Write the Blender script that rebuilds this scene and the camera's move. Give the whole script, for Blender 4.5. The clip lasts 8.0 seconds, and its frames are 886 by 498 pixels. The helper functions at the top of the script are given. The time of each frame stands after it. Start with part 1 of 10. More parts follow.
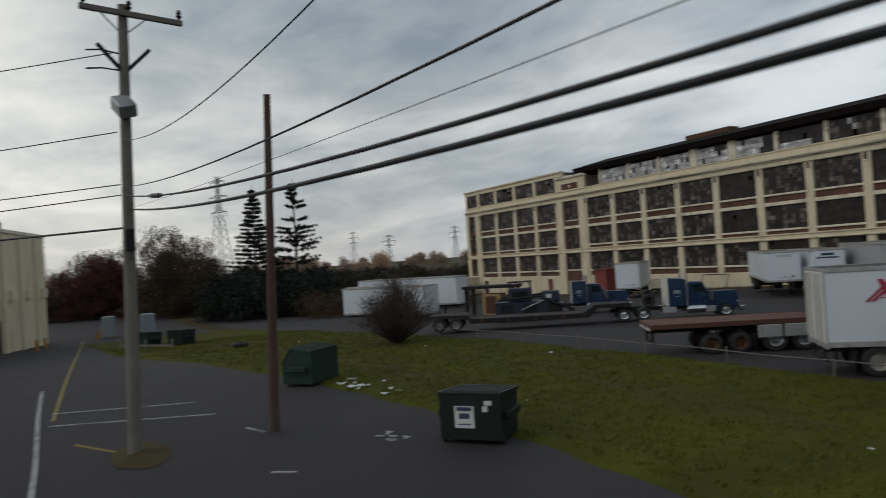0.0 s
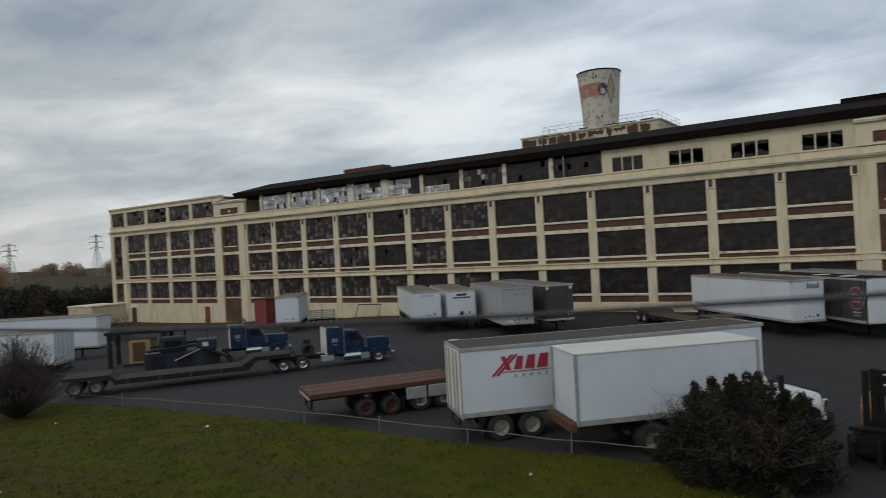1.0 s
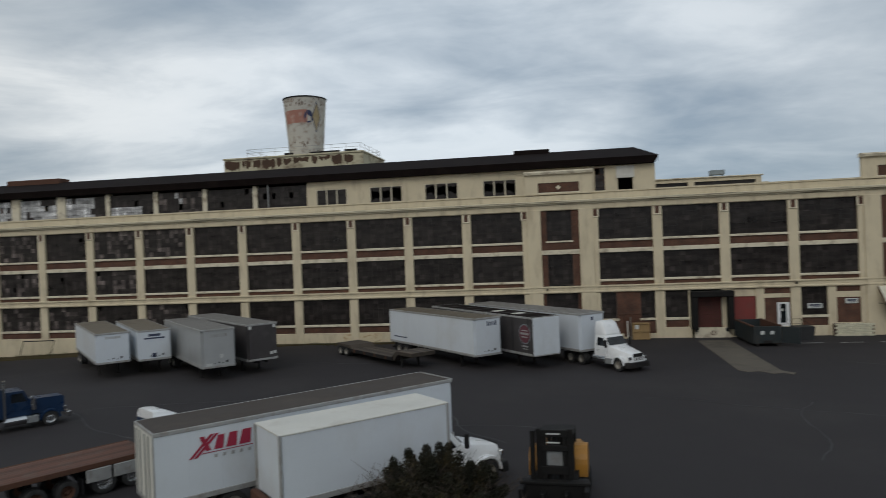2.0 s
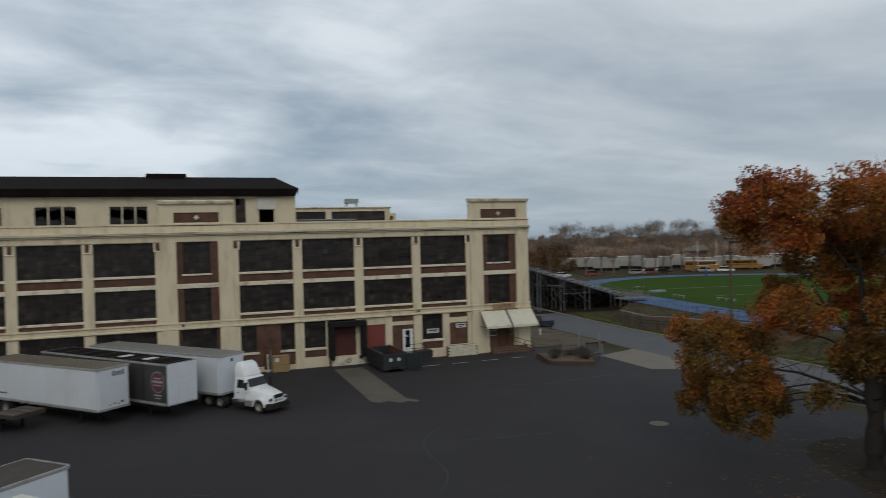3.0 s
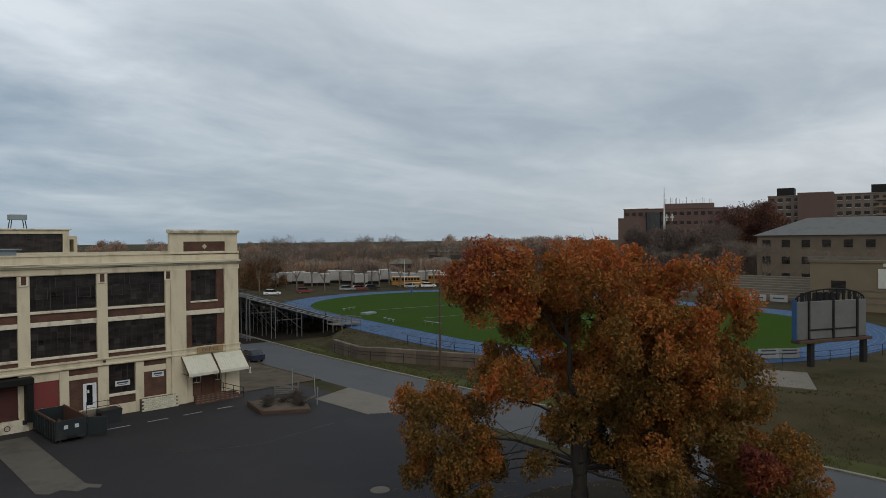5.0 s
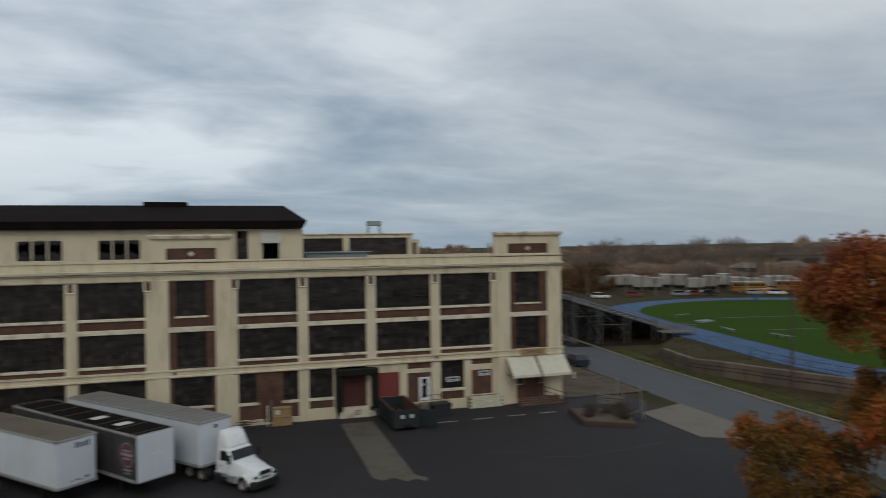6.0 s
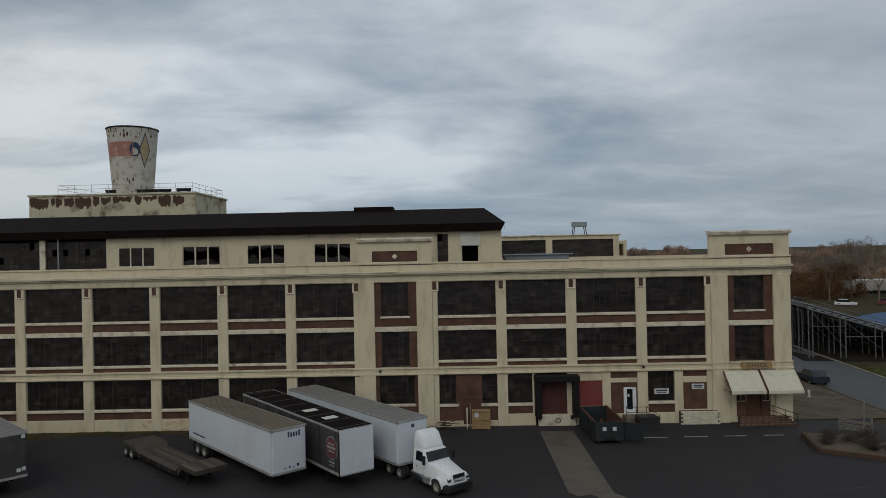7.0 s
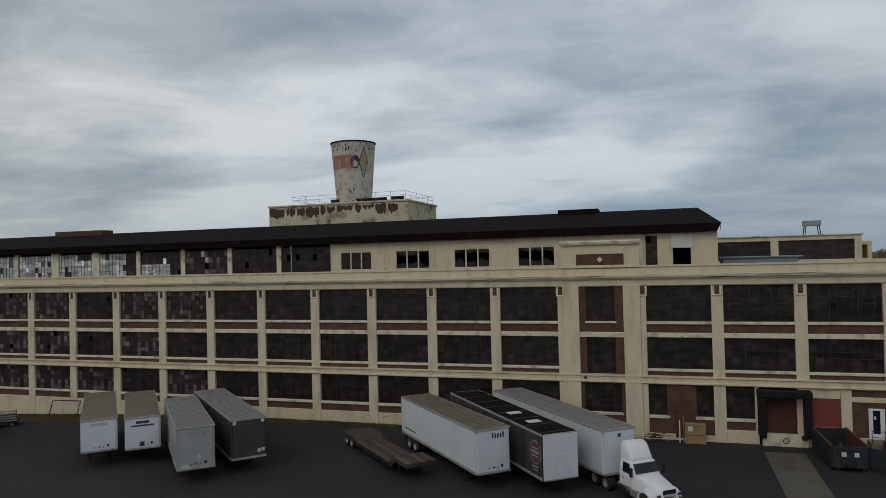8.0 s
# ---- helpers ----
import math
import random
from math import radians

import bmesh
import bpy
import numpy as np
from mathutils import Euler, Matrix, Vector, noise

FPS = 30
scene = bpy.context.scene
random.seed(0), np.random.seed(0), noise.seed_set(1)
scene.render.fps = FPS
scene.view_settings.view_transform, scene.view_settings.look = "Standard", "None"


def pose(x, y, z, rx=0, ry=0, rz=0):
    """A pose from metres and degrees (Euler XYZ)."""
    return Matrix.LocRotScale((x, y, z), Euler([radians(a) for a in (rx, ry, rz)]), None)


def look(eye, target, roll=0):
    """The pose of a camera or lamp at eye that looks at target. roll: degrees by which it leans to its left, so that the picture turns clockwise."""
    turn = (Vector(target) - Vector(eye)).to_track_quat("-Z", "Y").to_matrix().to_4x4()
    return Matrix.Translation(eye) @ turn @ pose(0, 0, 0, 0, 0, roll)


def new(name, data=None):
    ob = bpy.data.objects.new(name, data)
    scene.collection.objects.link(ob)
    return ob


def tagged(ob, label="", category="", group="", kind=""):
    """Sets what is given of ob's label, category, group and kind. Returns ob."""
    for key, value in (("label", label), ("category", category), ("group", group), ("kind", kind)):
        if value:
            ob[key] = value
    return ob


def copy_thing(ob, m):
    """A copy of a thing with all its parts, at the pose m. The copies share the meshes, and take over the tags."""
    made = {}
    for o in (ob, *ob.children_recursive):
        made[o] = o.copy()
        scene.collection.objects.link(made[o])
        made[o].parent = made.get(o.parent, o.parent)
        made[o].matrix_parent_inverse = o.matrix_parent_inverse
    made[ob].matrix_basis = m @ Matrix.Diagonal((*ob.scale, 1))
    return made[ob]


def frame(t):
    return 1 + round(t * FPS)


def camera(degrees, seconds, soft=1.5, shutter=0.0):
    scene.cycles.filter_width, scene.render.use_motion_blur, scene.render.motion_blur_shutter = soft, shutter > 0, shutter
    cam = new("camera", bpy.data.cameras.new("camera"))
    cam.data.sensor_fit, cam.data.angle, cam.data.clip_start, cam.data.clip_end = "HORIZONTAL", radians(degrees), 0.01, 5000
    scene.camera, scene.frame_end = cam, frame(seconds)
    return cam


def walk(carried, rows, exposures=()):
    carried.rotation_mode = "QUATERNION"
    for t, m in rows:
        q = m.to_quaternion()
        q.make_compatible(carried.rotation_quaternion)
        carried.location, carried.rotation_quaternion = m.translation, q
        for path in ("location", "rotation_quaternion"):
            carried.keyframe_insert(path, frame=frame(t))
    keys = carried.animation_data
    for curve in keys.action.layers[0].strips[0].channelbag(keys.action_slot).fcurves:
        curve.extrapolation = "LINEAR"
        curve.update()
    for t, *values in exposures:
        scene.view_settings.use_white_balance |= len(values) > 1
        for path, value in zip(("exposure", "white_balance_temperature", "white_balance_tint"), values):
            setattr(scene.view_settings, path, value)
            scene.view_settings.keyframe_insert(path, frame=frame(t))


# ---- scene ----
# ---- camera ----
cam = camera(65.2, 8.0, soft=0.7, shutter=0.2)
PATH = [
    (0, (-34.551, -70.15, 4.798), (-36.308, -69.195, 4.831), -3.7),
    (0.5, (-34.579, -70.013, 6.168), (-35.985, -68.591, 6.177), -3.3),
    (1, (-34.643, -69.954, 7.484), (-35.758, -68.294, 7.487), -3.1),
    (1.5, (-34.482, -70.049, 8.656), (-35.249, -68.202, 8.647), -2.6),
    (1.7, (-34.579, -69.979, 9.135), (-35.186, -68.073, 9.123), -2.4),
    (2.8, (-34.741, -69.845, 11.833), (-34.265, -67.902, 11.812), -2.0),
    (3, (-34.805, -69.677, 12.284), (-34.135, -67.793, 12.262), -1.6),
    (3.5, (-34.855, -69.133, 13.499), (-33.731, -67.478, 13.472), -1.1),
    (4, (-34.66, -68.248, 14.604), (-33.294, -66.787, 14.581), -0.9),
    (4.2, (-34.506, -67.872, 14.914), (-33.14, -66.411, 14.896), -0.6),
    (5.3, (-32.765, -65.119, 15.708), (-31.391, -63.666, 15.678), -0.5),
    (5.5, (-32.305, -64.504, 15.731), (-31.009, -62.982, 15.7085), -0.5),
    (6, (-30.859, -63.138, 15.454), (-30.292, -61.22, 15.448), -0.9),
    (6.5, (-29.66, -61.989, 15.434), (-29.687, -59.989, 15.441), -1.1),
    (7, (-29.313, -61.459, 15.428), (-29.349, -59.459, 15.439), -1.2),
    (7.5, (-29.12, -61.265, 15.428), (-29.729, -59.36, 15.455), -1.4),
    (8, (-29.015, -61.1, 15.393), (-29.635, -59.199, 15.428), -1.4),
]
walk(cam, [(t, look(eye, target, roll)) for t, eye, target, roll in PATH], exposures=[(0.0, -0.05), (0.6, 0.12), (1.5, 0.08), (3.0, 0.10), (4.0, 0.13), (5.5, 0.12), (6.3, -0.06), (7.0, -0.16), (8.0, -0.20)])

# ---- world: overcast sky with broken cloud ----
world = bpy.data.worlds.new("overcast_sky")
scene.world = world
world.use_nodes = True
wn, wl = world.node_tree.nodes, world.node_tree.links
wn.clear()


def wnode(kind, **values):
    n = wn.new(kind)
    for key, v in values.items():
        n.inputs[key.replace("_", " ")].default_value = v
    return n


w_out, w_bg = wn.new("ShaderNodeOutputWorld"), wn.new("ShaderNodeBackground")
w_sky = wn.new("ShaderNodeTexSky")
w_sky.sky_type = "NISHITA"
w_sky.sun_disc = False
w_sky.sun_elevation, w_sky.sun_rotation = radians(38), radians(205)
w_sky.dust_density, w_sky.air_density = 2.0, 1.0
w_co = wn.new("ShaderNodeTexCoord")
w_sep = wn.new("ShaderNodeSeparateXYZ")
wl.new(w_co.outputs["Generated"], w_sep.inputs[0])


def wmath(op, a, b=None, clamp=False):
    n = wn.new("ShaderNodeMath")
    n.operation, n.use_clamp = op, clamp
    for i, v in enumerate((a, b)):
        if v is None:
            continue
        if isinstance(v, (int, float)):
            n.inputs[i].default_value = v
        else:
            wl.new(v, n.inputs[i])
    return n.outputs[0]


# a flat cloud deck seen in perspective
w_up = wmath("ADD", wmath("MAXIMUM", w_sep.outputs[2], 0.0), 0.15)
w_vec = wn.new("ShaderNodeCombineXYZ")
wl.new(wmath("DIVIDE", w_sep.outputs[0], w_up), w_vec.inputs[0])
wl.new(wmath("DIVIDE", w_sep.outputs[1], w_up), w_vec.inputs[1])
w_big = wnode("ShaderNodeTexNoise", Scale=0.50, Detail=9.0, Roughness=0.52, Distortion=0.45)
w_fine = wnode("ShaderNodeTexNoise", Scale=1.7, Detail=7.0, Roughness=0.58, Distortion=0.5)
w_map = wn.new("ShaderNodeMapping")
w_map.inputs["Location"].default_value = (3.1, 1.7, 0.4)
w_map.inputs["Scale"].default_value = (0.85, 1.15, 1.0)
w_map.inputs["Rotation"].default_value = (0, 0, radians(-18))
wl.new(w_vec.outputs[0], w_map.inputs[0])
wl.new(w_map.outputs[0], w_big.inputs["Vector"])
wl.new(w_map.outputs[0], w_fine.inputs["Vector"])
w_mix = wmath("ADD", wmath("MULTIPLY", w_big.outputs[0], 0.72), wmath("MULTIPLY", w_fine.outputs[0], 0.28))
w_ramp = wn.new("ShaderNodeValToRGB")
els = w_ramp.color_ramp.elements
els[0].position, els[0].color = 0.365, (0.202, 0.262, 0.330, 1)
els[1].position, els[1].color = 0.685, (0.69, 0.725, 0.75, 1)
for pos, col in ((0.445, (0.325, 0.380, 0.435, 1)), (0.52, (0.470, 0.520, 0.565, 1)), (0.585, (0.625, 0.668, 0.70, 1))):
    e = els.new(pos)
    e.color = col
wl.new(w_mix, w_ramp.inputs[0])
# towards the horizon the deck thins to an even pale band
w_hor = wn.new("ShaderNodeMixRGB")
w_north = wn.new("ShaderNodeMixRGB")
w_north.inputs[1].default_value, w_north.inputs[2].default_value = (0.475, 0.50, 0.525, 1), (0.215, 0.295, 0.375, 1)
wl.new(wmath("MULTIPLY", wmath("SUBTRACT", w_sep.outputs[1], 0.35), 1.8, True), w_north.inputs[0])
wl.new(w_north.outputs[0], w_hor.inputs[2])
w_fac = wmath("POWER", wmath("SUBTRACT", 1.0, wmath("MULTIPLY", w_sep.outputs[2], 4.6, True), True), 2.0)
wl.new(wmath("MULTIPLY", w_fac, 0.75), w_hor.inputs[0])
# an evener deck in the east
w_even = wn.new("ShaderNodeMixRGB")
w_even.inputs[2].default_value = (0.465, 0.515, 0.558, 1)
wl.new(wmath("MULTIPLY", wmath("MULTIPLY", wmath("ADD", w_sep.outputs[0], 0.1), 1.5, True), 0.42), w_even.inputs[0])
wl.new(w_ramp.outputs[0], w_even.inputs[1])
wl.new(w_even.outputs[0], w_hor.inputs[1])
# a little of the clear sky's colour shows through
w_add = wn.new("ShaderNodeMixRGB")
w_add.blend_type = "ADD"
w_add.inputs[0].default_value = 0.008
wl.new(w_hor.outputs[0], w_add.inputs[1])
wl.new(w_sky.outputs[0], w_add.inputs[2])
# thinner, brighter cloud low in the west
w_west = wmath("ADD", wmath("ADD", wmath("MULTIPLY", w_sep.outputs[0], -0.96), wmath("MULTIPLY", w_sep.outputs[1], -0.2)), wmath("MULTIPLY", w_sep.outputs[2], 0.2))
w_thin = wn.new("ShaderNodeMixRGB")
w_thin.blend_type = "MULTIPLY"
w_thin.inputs[2].default_value = (1.22, 1.20, 1.15, 1)
wl.new(wmath("MULTIPLY", wmath("SUBTRACT", w_west, 0.78), 4.5, True), w_thin.inputs[0])
wl.new(w_add.outputs[0], w_thin.inputs[1])
# evening warmth towards the west, a colder cast elsewhere
w_cast = wn.new("ShaderNodeMixRGB")
w_cast.inputs[1].default_value, w_cast.inputs[2].default_value = (0.985, 1.0, 1.015, 1), (1.09, 1.02, 0.94, 1)
wl.new(wmath("MULTIPLY", wmath("SUBTRACT", w_west, 0.15), 1.5, True), w_cast.inputs[0])
w_tint = wn.new("ShaderNodeMixRGB")
w_tint.blend_type = "MULTIPLY"
w_tint.inputs[0].default_value = 1.0
wl.new(w_thin.outputs[0], w_tint.inputs[1])
wl.new(w_cast.outputs[0], w_tint.inputs[2])
# thicker, duller cloud in the east
w_dull = wn.new("ShaderNodeMixRGB")
w_dull.blend_type = "MULTIPLY"
w_dull.inputs[2].default_value = (0.925, 0.905, 0.885, 1)
wl.new(wmath("MULTIPLY", wmath("ADD", w_sep.outputs[0], 0.05), 1.7, True), w_dull.inputs[0])
wl.new(w_tint.outputs[0], w_dull.inputs[1])
wl.new(w_dull.outputs[0], w_bg.inputs[0])
w_bg.inputs[1].default_value = 1.07
wl.new(w_bg.outputs[0], w_out.inputs[0])

sun = new("sun", bpy.data.lights.new("sun", "SUN"))
sun.data.energy, sun.data.angle, sun.data.color = 0.50, radians(25), (1.0, 0.95, 0.88)
sun.matrix_world = look((-60, -120, 110), (-40, 0, 0))

# ---- materials ----
def mat(name, color, rough=0.7, metal=0.0, var=0.25, scale=3.0, fine=40.0, bump=0.15, dist=0.02, dirt=None, dirt_amt=0.4, dirt_scale=0.6, spec=0.5, island=0.0, streak=0.0, rnd=0.0, stretch=None):
    """A surface with grain at two scales, optional stains and vertical streaks, and piece-to-piece change."""
    m = bpy.data.materials.new(name)
    m.use_nodes = True
    nt = m.node_tree
    N, L = nt.nodes, nt.links
    b = N["Principled BSDF"]
    b.inputs["Roughness"].default_value, b.inputs["Metallic"].default_value = rough, metal
    b.inputs["Specular IOR Level"].default_value = spec
    co = N.new("ShaderNodeTexCoord")
    geo = N.new("ShaderNodeNewGeometry")
    n1 = N.new("ShaderNodeTexNoise")
    n1.inputs["Scale"].default_value, n1.inputs["Detail"].default_value = scale, 5
    n2 = N.new("ShaderNodeTexNoise")
    n2.inputs["Scale"].default_value, n2.inputs["Detail"].default_value = fine, 3
    L.new(geo.outputs["Position"], n1.inputs["Vector"])
    L.new(geo.outputs["Position"], n2.inputs["Vector"])
    c = color
    mix = N.new("ShaderNodeMixRGB")
    mix.inputs[1].default_value = (*[v * (1 - var) for v in c], 1)
    mix.inputs[2].default_value = (*[min(1, v * (1 + var)) for v in c], 1)
    a = N.new("ShaderNodeMath")
    a.operation = "ADD"
    h = N.new("ShaderNodeMath")
    h.operation = "MULTIPLY_ADD"
    h.inputs[1].default_value, h.inputs[2].default_value = 0.45, -0.22
    L.new(n2.outputs[0], h.inputs[0])
    L.new(n1.outputs[0], a.inputs[0])
    L.new(h.outputs[0], a.inputs[1])
    L.new(a.outputs[0], mix.inputs[0])
    last = mix.outputs[0]
    if dirt:
        n3 = N.new("ShaderNodeTexNoise")
        n3.inputs["Scale"].default_value, n3.inputs["Detail"].default_value = dirt_scale, 9
        n3.inputs["Roughness"].default_value = 0.62
        if streak or stretch:
            mp = N.new("ShaderNodeMapping")
            mp.inputs["Scale"].default_value = stretch or (streak, streak, 0.35)
            L.new(geo.outputs["Position"], mp.inputs[0])
            L.new(mp.outputs[0], n3.inputs["Vector"])
        else:
            L.new(geo.outputs["Position"], n3.inputs["Vector"])
        r = N.new("ShaderNodeMapRange")
        r.inputs[1].default_value, r.inputs[2].default_value = 0.50, 0.70
        r.inputs[4].default_value = dirt_amt
        L.new(n3.outputs[0], r.inputs[0])
        d = N.new("ShaderNodeMixRGB")
        d.inputs[2].default_value = (*dirt, 1)
        L.new(r.outputs[0], d.inputs[0])
        L.new(last, d.inputs[1])
        last = d.outputs[0]
    if island or rnd:
        hs = N.new("ShaderNodeHueSaturation")
        v = N.new("ShaderNodeMapRange")
        v.inputs[3].default_value, v.inputs[4].default_value = 1 - (island or rnd), 1 + (island or rnd)
        if island:
            L.new(geo.outputs["Random Per Island"], v.inputs[0])
        else:
            oi = N.new("ShaderNodeObjectInfo")
            L.new(oi.outputs["Random"], v.inputs[0])
        L.new(v.outputs[0], hs.inputs["Value"])
        L.new(last, hs.inputs["Color"])
        last = hs.outputs[0]
    L.new(last, b.inputs["Base Color"])
    if bump:
        bp = N.new("ShaderNodeBump")
        bp.inputs["Strength"].default_value, bp.inputs["Distance"].default_value = bump, dist
        L.new(a.outputs[0], bp.inputs["Height"])
        L.new(bp.outputs[0], b.inputs["Normal"])
    rr = N.new("ShaderNodeMapRange")
    rr.inputs[3].default_value, rr.inputs[4].default_value = max(0.02, rough - 0.12), min(1, rough + 0.12)
    L.new(n1.outputs[0], rr.inputs[0])
    L.new(rr.outputs[0], b.inputs["Roughness"])
    return m


M_cream = mat("cream_painted_concrete", (0.62, 0.538, 0.38), 0.85, var=0.10, scale=0.8, fine=14, bump=0.25, dirt=(0.27, 0.21, 0.14), dirt_amt=0.46, dirt_scale=0.8, streak=1.3)
M_cornice = mat("chipped_cornice_paint", (0.61, 0.55, 0.41), 0.85, var=0.12, scale=1.5, fine=20, bump=0.4, dirt=(0.070, 0.058, 0.030), dirt_amt=1.0, dirt_scale=1.25, stretch=(0.20, 1.0, 3.6))
M_trim = mat("pale_painted_trim", (0.66, 0.60, 0.46), 0.8, var=0.10, scale=1.5, fine=20, bump=0.25, dirt=(0.16, 0.10, 0.06), dirt_amt=0.75, dirt_scale=0.9)
def brickwork(name, c1, c2, mortar, rough=0.9):
    """Coursed brick: 0.21 x 0.065 m bricks with mortar, laid along x."""
    m = mat(name, c1, rough, var=0.3, scale=1.3, fine=25, bump=0.4)
    N, L = m.node_tree.nodes, m.node_tree.links
    b = N["Principled BSDF"]
    geo, sep, com, bt = N.new("ShaderNodeNewGeometry"), N.new("ShaderNodeSeparateXYZ"), N.new("ShaderNodeCombineXYZ"), N.new("ShaderNodeTexBrick")
    L.new(geo.outputs["Position"], sep.inputs[0])
    add = N.new("ShaderNodeMath")
    L.new(sep.outputs[0], add.inputs[0])
    L.new(sep.outputs[1], add.inputs[1])
    L.new(add.outputs[0], com.inputs[0])
    L.new(sep.outputs[2], com.inputs[1])
    L.new(com.outputs[0], bt.inputs["Vector"])
    for k, v in (("Color1", c1), ("Color2", c2), ("Mortar", mortar)):
        bt.inputs[k].default_value = (*v, 1)
    for k, v in (("Scale", 1.0), ("Mortar Size", 0.010), ("Brick Width", 0.21), ("Row Height", 0.075), ("Bias", -0.1)):
        bt.inputs[k].default_value = v
    mx = N.new("ShaderNodeMixRGB")
    mx.blend_type = "MULTIPLY"
    mx.inputs[0].default_value = 0.75
    n = N.new("ShaderNodeTexNoise")
    n.inputs["Scale"].default_value, n.inputs["Detail"].default_value = 0.9, 6
    r = N.new("ShaderNodeMapRange")
    r.inputs[1].default_value, r.inputs[2].default_value, r.inputs[3].default_value, r.inputs[4].default_value = 0.3, 0.7, 0.55, 1.35
    L.new(geo.outputs["Position"], n.inputs["Vector"])
    L.new(n.outputs[0], r.inputs[0])
    L.new(bt.outputs["Color"], mx.inputs[1])
    L.new(r.outputs[0], mx.inputs[2])
    L.new(mx.outputs[0], b.inputs["Base Color"])
    return m


M_brick = brickwork("brown_brick", (0.118, 0.047, 0.027), (0.080, 0.034, 0.021), (0.084, 0.056, 0.040))
M_brick2 = M_brick
M_mortar = mat("brick_mortar", (0.085, 0.058, 0.046), 0.95, var=0.2, scale=3, fine=30)
M_roof = mat("dark_roof_felt", (0.012, 0.0085, 0.008), 0.95, var=0.3, scale=0.6, fine=12, dirt=(0.022, 0.016, 0.014), dirt_amt=0.5, spec=0.06)
M_flatroof = mat("flat_roof_gravel", (0.10, 0.10, 0.10), 0.95, var=0.3, scale=0.5, fine=9)
M_sash = mat("rusty_steel_sash", (0.040, 0.033, 0.029), 0.8, var=0.6, scale=0.8, fine=20, rnd=0.55)
# one near-black colour for floors and inner walls behind the windows
M_dark = mat("dark_interior_surface", (0.030, 0.028, 0.026), 0.95, var=0.3, scale=0.5, fine=6)
M_asphalt = mat("asphalt", (0.0245, 0.0215, 0.0230), 0.88, var=0.24, scale=0.25, fine=24, bump=0.35, dirt=(0.035, 0.031, 0.031), dirt_amt=0.85, dirt_scale=0.11, spec=0.35)
M_road = mat("worn_road_asphalt", (0.076, 0.076, 0.079), 0.85, var=0.14, scale=0.3, fine=20, bump=0.3, dirt=(0.055, 0.055, 0.057), dirt_amt=0.6, dirt_scale=0.2)
M_concrete = mat("weathered_concrete", (0.165, 0.140, 0.110), 0.9, var=0.22, scale=0.8, fine=22, bump=0.3, dirt=(0.10, 0.085, 0.065), dirt_amt=0.5, dirt_scale=0.5)
M_kerb = mat("pale_kerb_concrete", (0.22, 0.195, 0.155), 0.9, var=0.25, scale=1.2, fine=20, bump=0.3, dirt=(0.10, 0.085, 0.06), dirt_amt=0.7, dirt_scale=0.7)
M_slab = mat("oil_stained_slab", (0.105, 0.090, 0.070), 0.9, var=0.3, scale=0.8, fine=18, bump=0.3, dirt=(0.045, 0.038, 0.030), dirt_amt=0.7, dirt_scale=0.45)
M_grass = mat("lawn_grass_soil", (0.052, 0.054, 0.004), 0.95, var=0.65, scale=0.42, fine=9, bump=1.0, dist=0.08, dirt=(0.060, 0.044, 0.015), dirt_amt=0.95, dirt_scale=0.55, stretch=(0.10, 0.8, 1.0), spec=0.12)
M_blade = mat("grass_blades", (0.084, 0.088, 0.009), 0.8, var=0.5, scale=0.45, fine=6, bump=0, island=0.45, spec=0.2, dirt=(0.095, 0.074, 0.026), dirt_amt=0.5, dirt_scale=0.55, stretch=(0.10, 0.8, 1.0))
M_verge = mat("roadside_grass", (0.062, 0.068, 0.016), 0.95, var=0.4, scale=0.6, fine=9, bump=0.8, dist=0.05, dirt=(0.055, 0.044, 0.022), dirt_amt=0.8, dirt_scale=0.35, spec=0.12)
M_earth = mat("dry_grass_earth", (0.056, 0.044, 0.021), 0.97, var=0.5, scale=0.35, fine=6, bump=0.6, dist=0.06, dirt=(0.026, 0.030, 0.008), dirt_amt=0.9, dirt_scale=0.16, spec=0.1)
M_turf = mat("sports_turf", (0.032, 0.066, 0.005), 0.95, var=0.2, scale=0.1, fine=4, bump=0.2, spec=0.04)
M_track = mat("blue_running_track", (0.028, 0.082, 0.190), 0.85, var=0.14, scale=0.2, fine=9, dirt=(0.045, 0.085, 0.15), dirt_amt=0.5, dirt_scale=0.2)
M_white = mat("white_paint_marking", (0.27, 0.27, 0.26), 0.8, var=0.2, scale=3, fine=30, dirt=(0.06, 0.06, 0.06), dirt_amt=0.95, dirt_scale=1.2)
M_yellow = mat("yellow_paint_marking", (0.20, 0.150, 0.035), 0.8, var=0.2, scale=3, fine=30, dirt=(0.1, 0.09, 0.06), dirt_amt=0.8, dirt_scale=1.5)
M_twhite = mat("white_trailer_skin", (0.59, 0.63, 0.67), 0.42, var=0.06, scale=0.7, fine=12, bump=0.05, dirt=(0.40, 0.38, 0.33), dirt_amt=0.30, dirt_scale=0.5, streak=0.6)
M_tsilver = mat("dull_aluminium_skin", (0.42, 0.43, 0.43), 0.42, metal=0.45, var=0.12, scale=0.9, fine=12, bump=0.06, dirt=(0.22, 0.20, 0.18), dirt_amt=0.4, dirt_scale=0.5, streak=0.6)
M_tdark = mat("dark_trailer_skin", (0.045, 0.040, 0.040), 0.5, var=0.25, scale=0.9, fine=12, dirt=(0.10, 0.09, 0.085), dirt_amt=0.5, dirt_scale=0.8)
M_troof = mat("weathered_trailer_roof", (0.145, 0.120, 0.085), 0.75, var=0.22, scale=0.8, fine=10, dirt=(0.08, 0.068, 0.05), dirt_amt=0.6, dirt_scale=0.9)
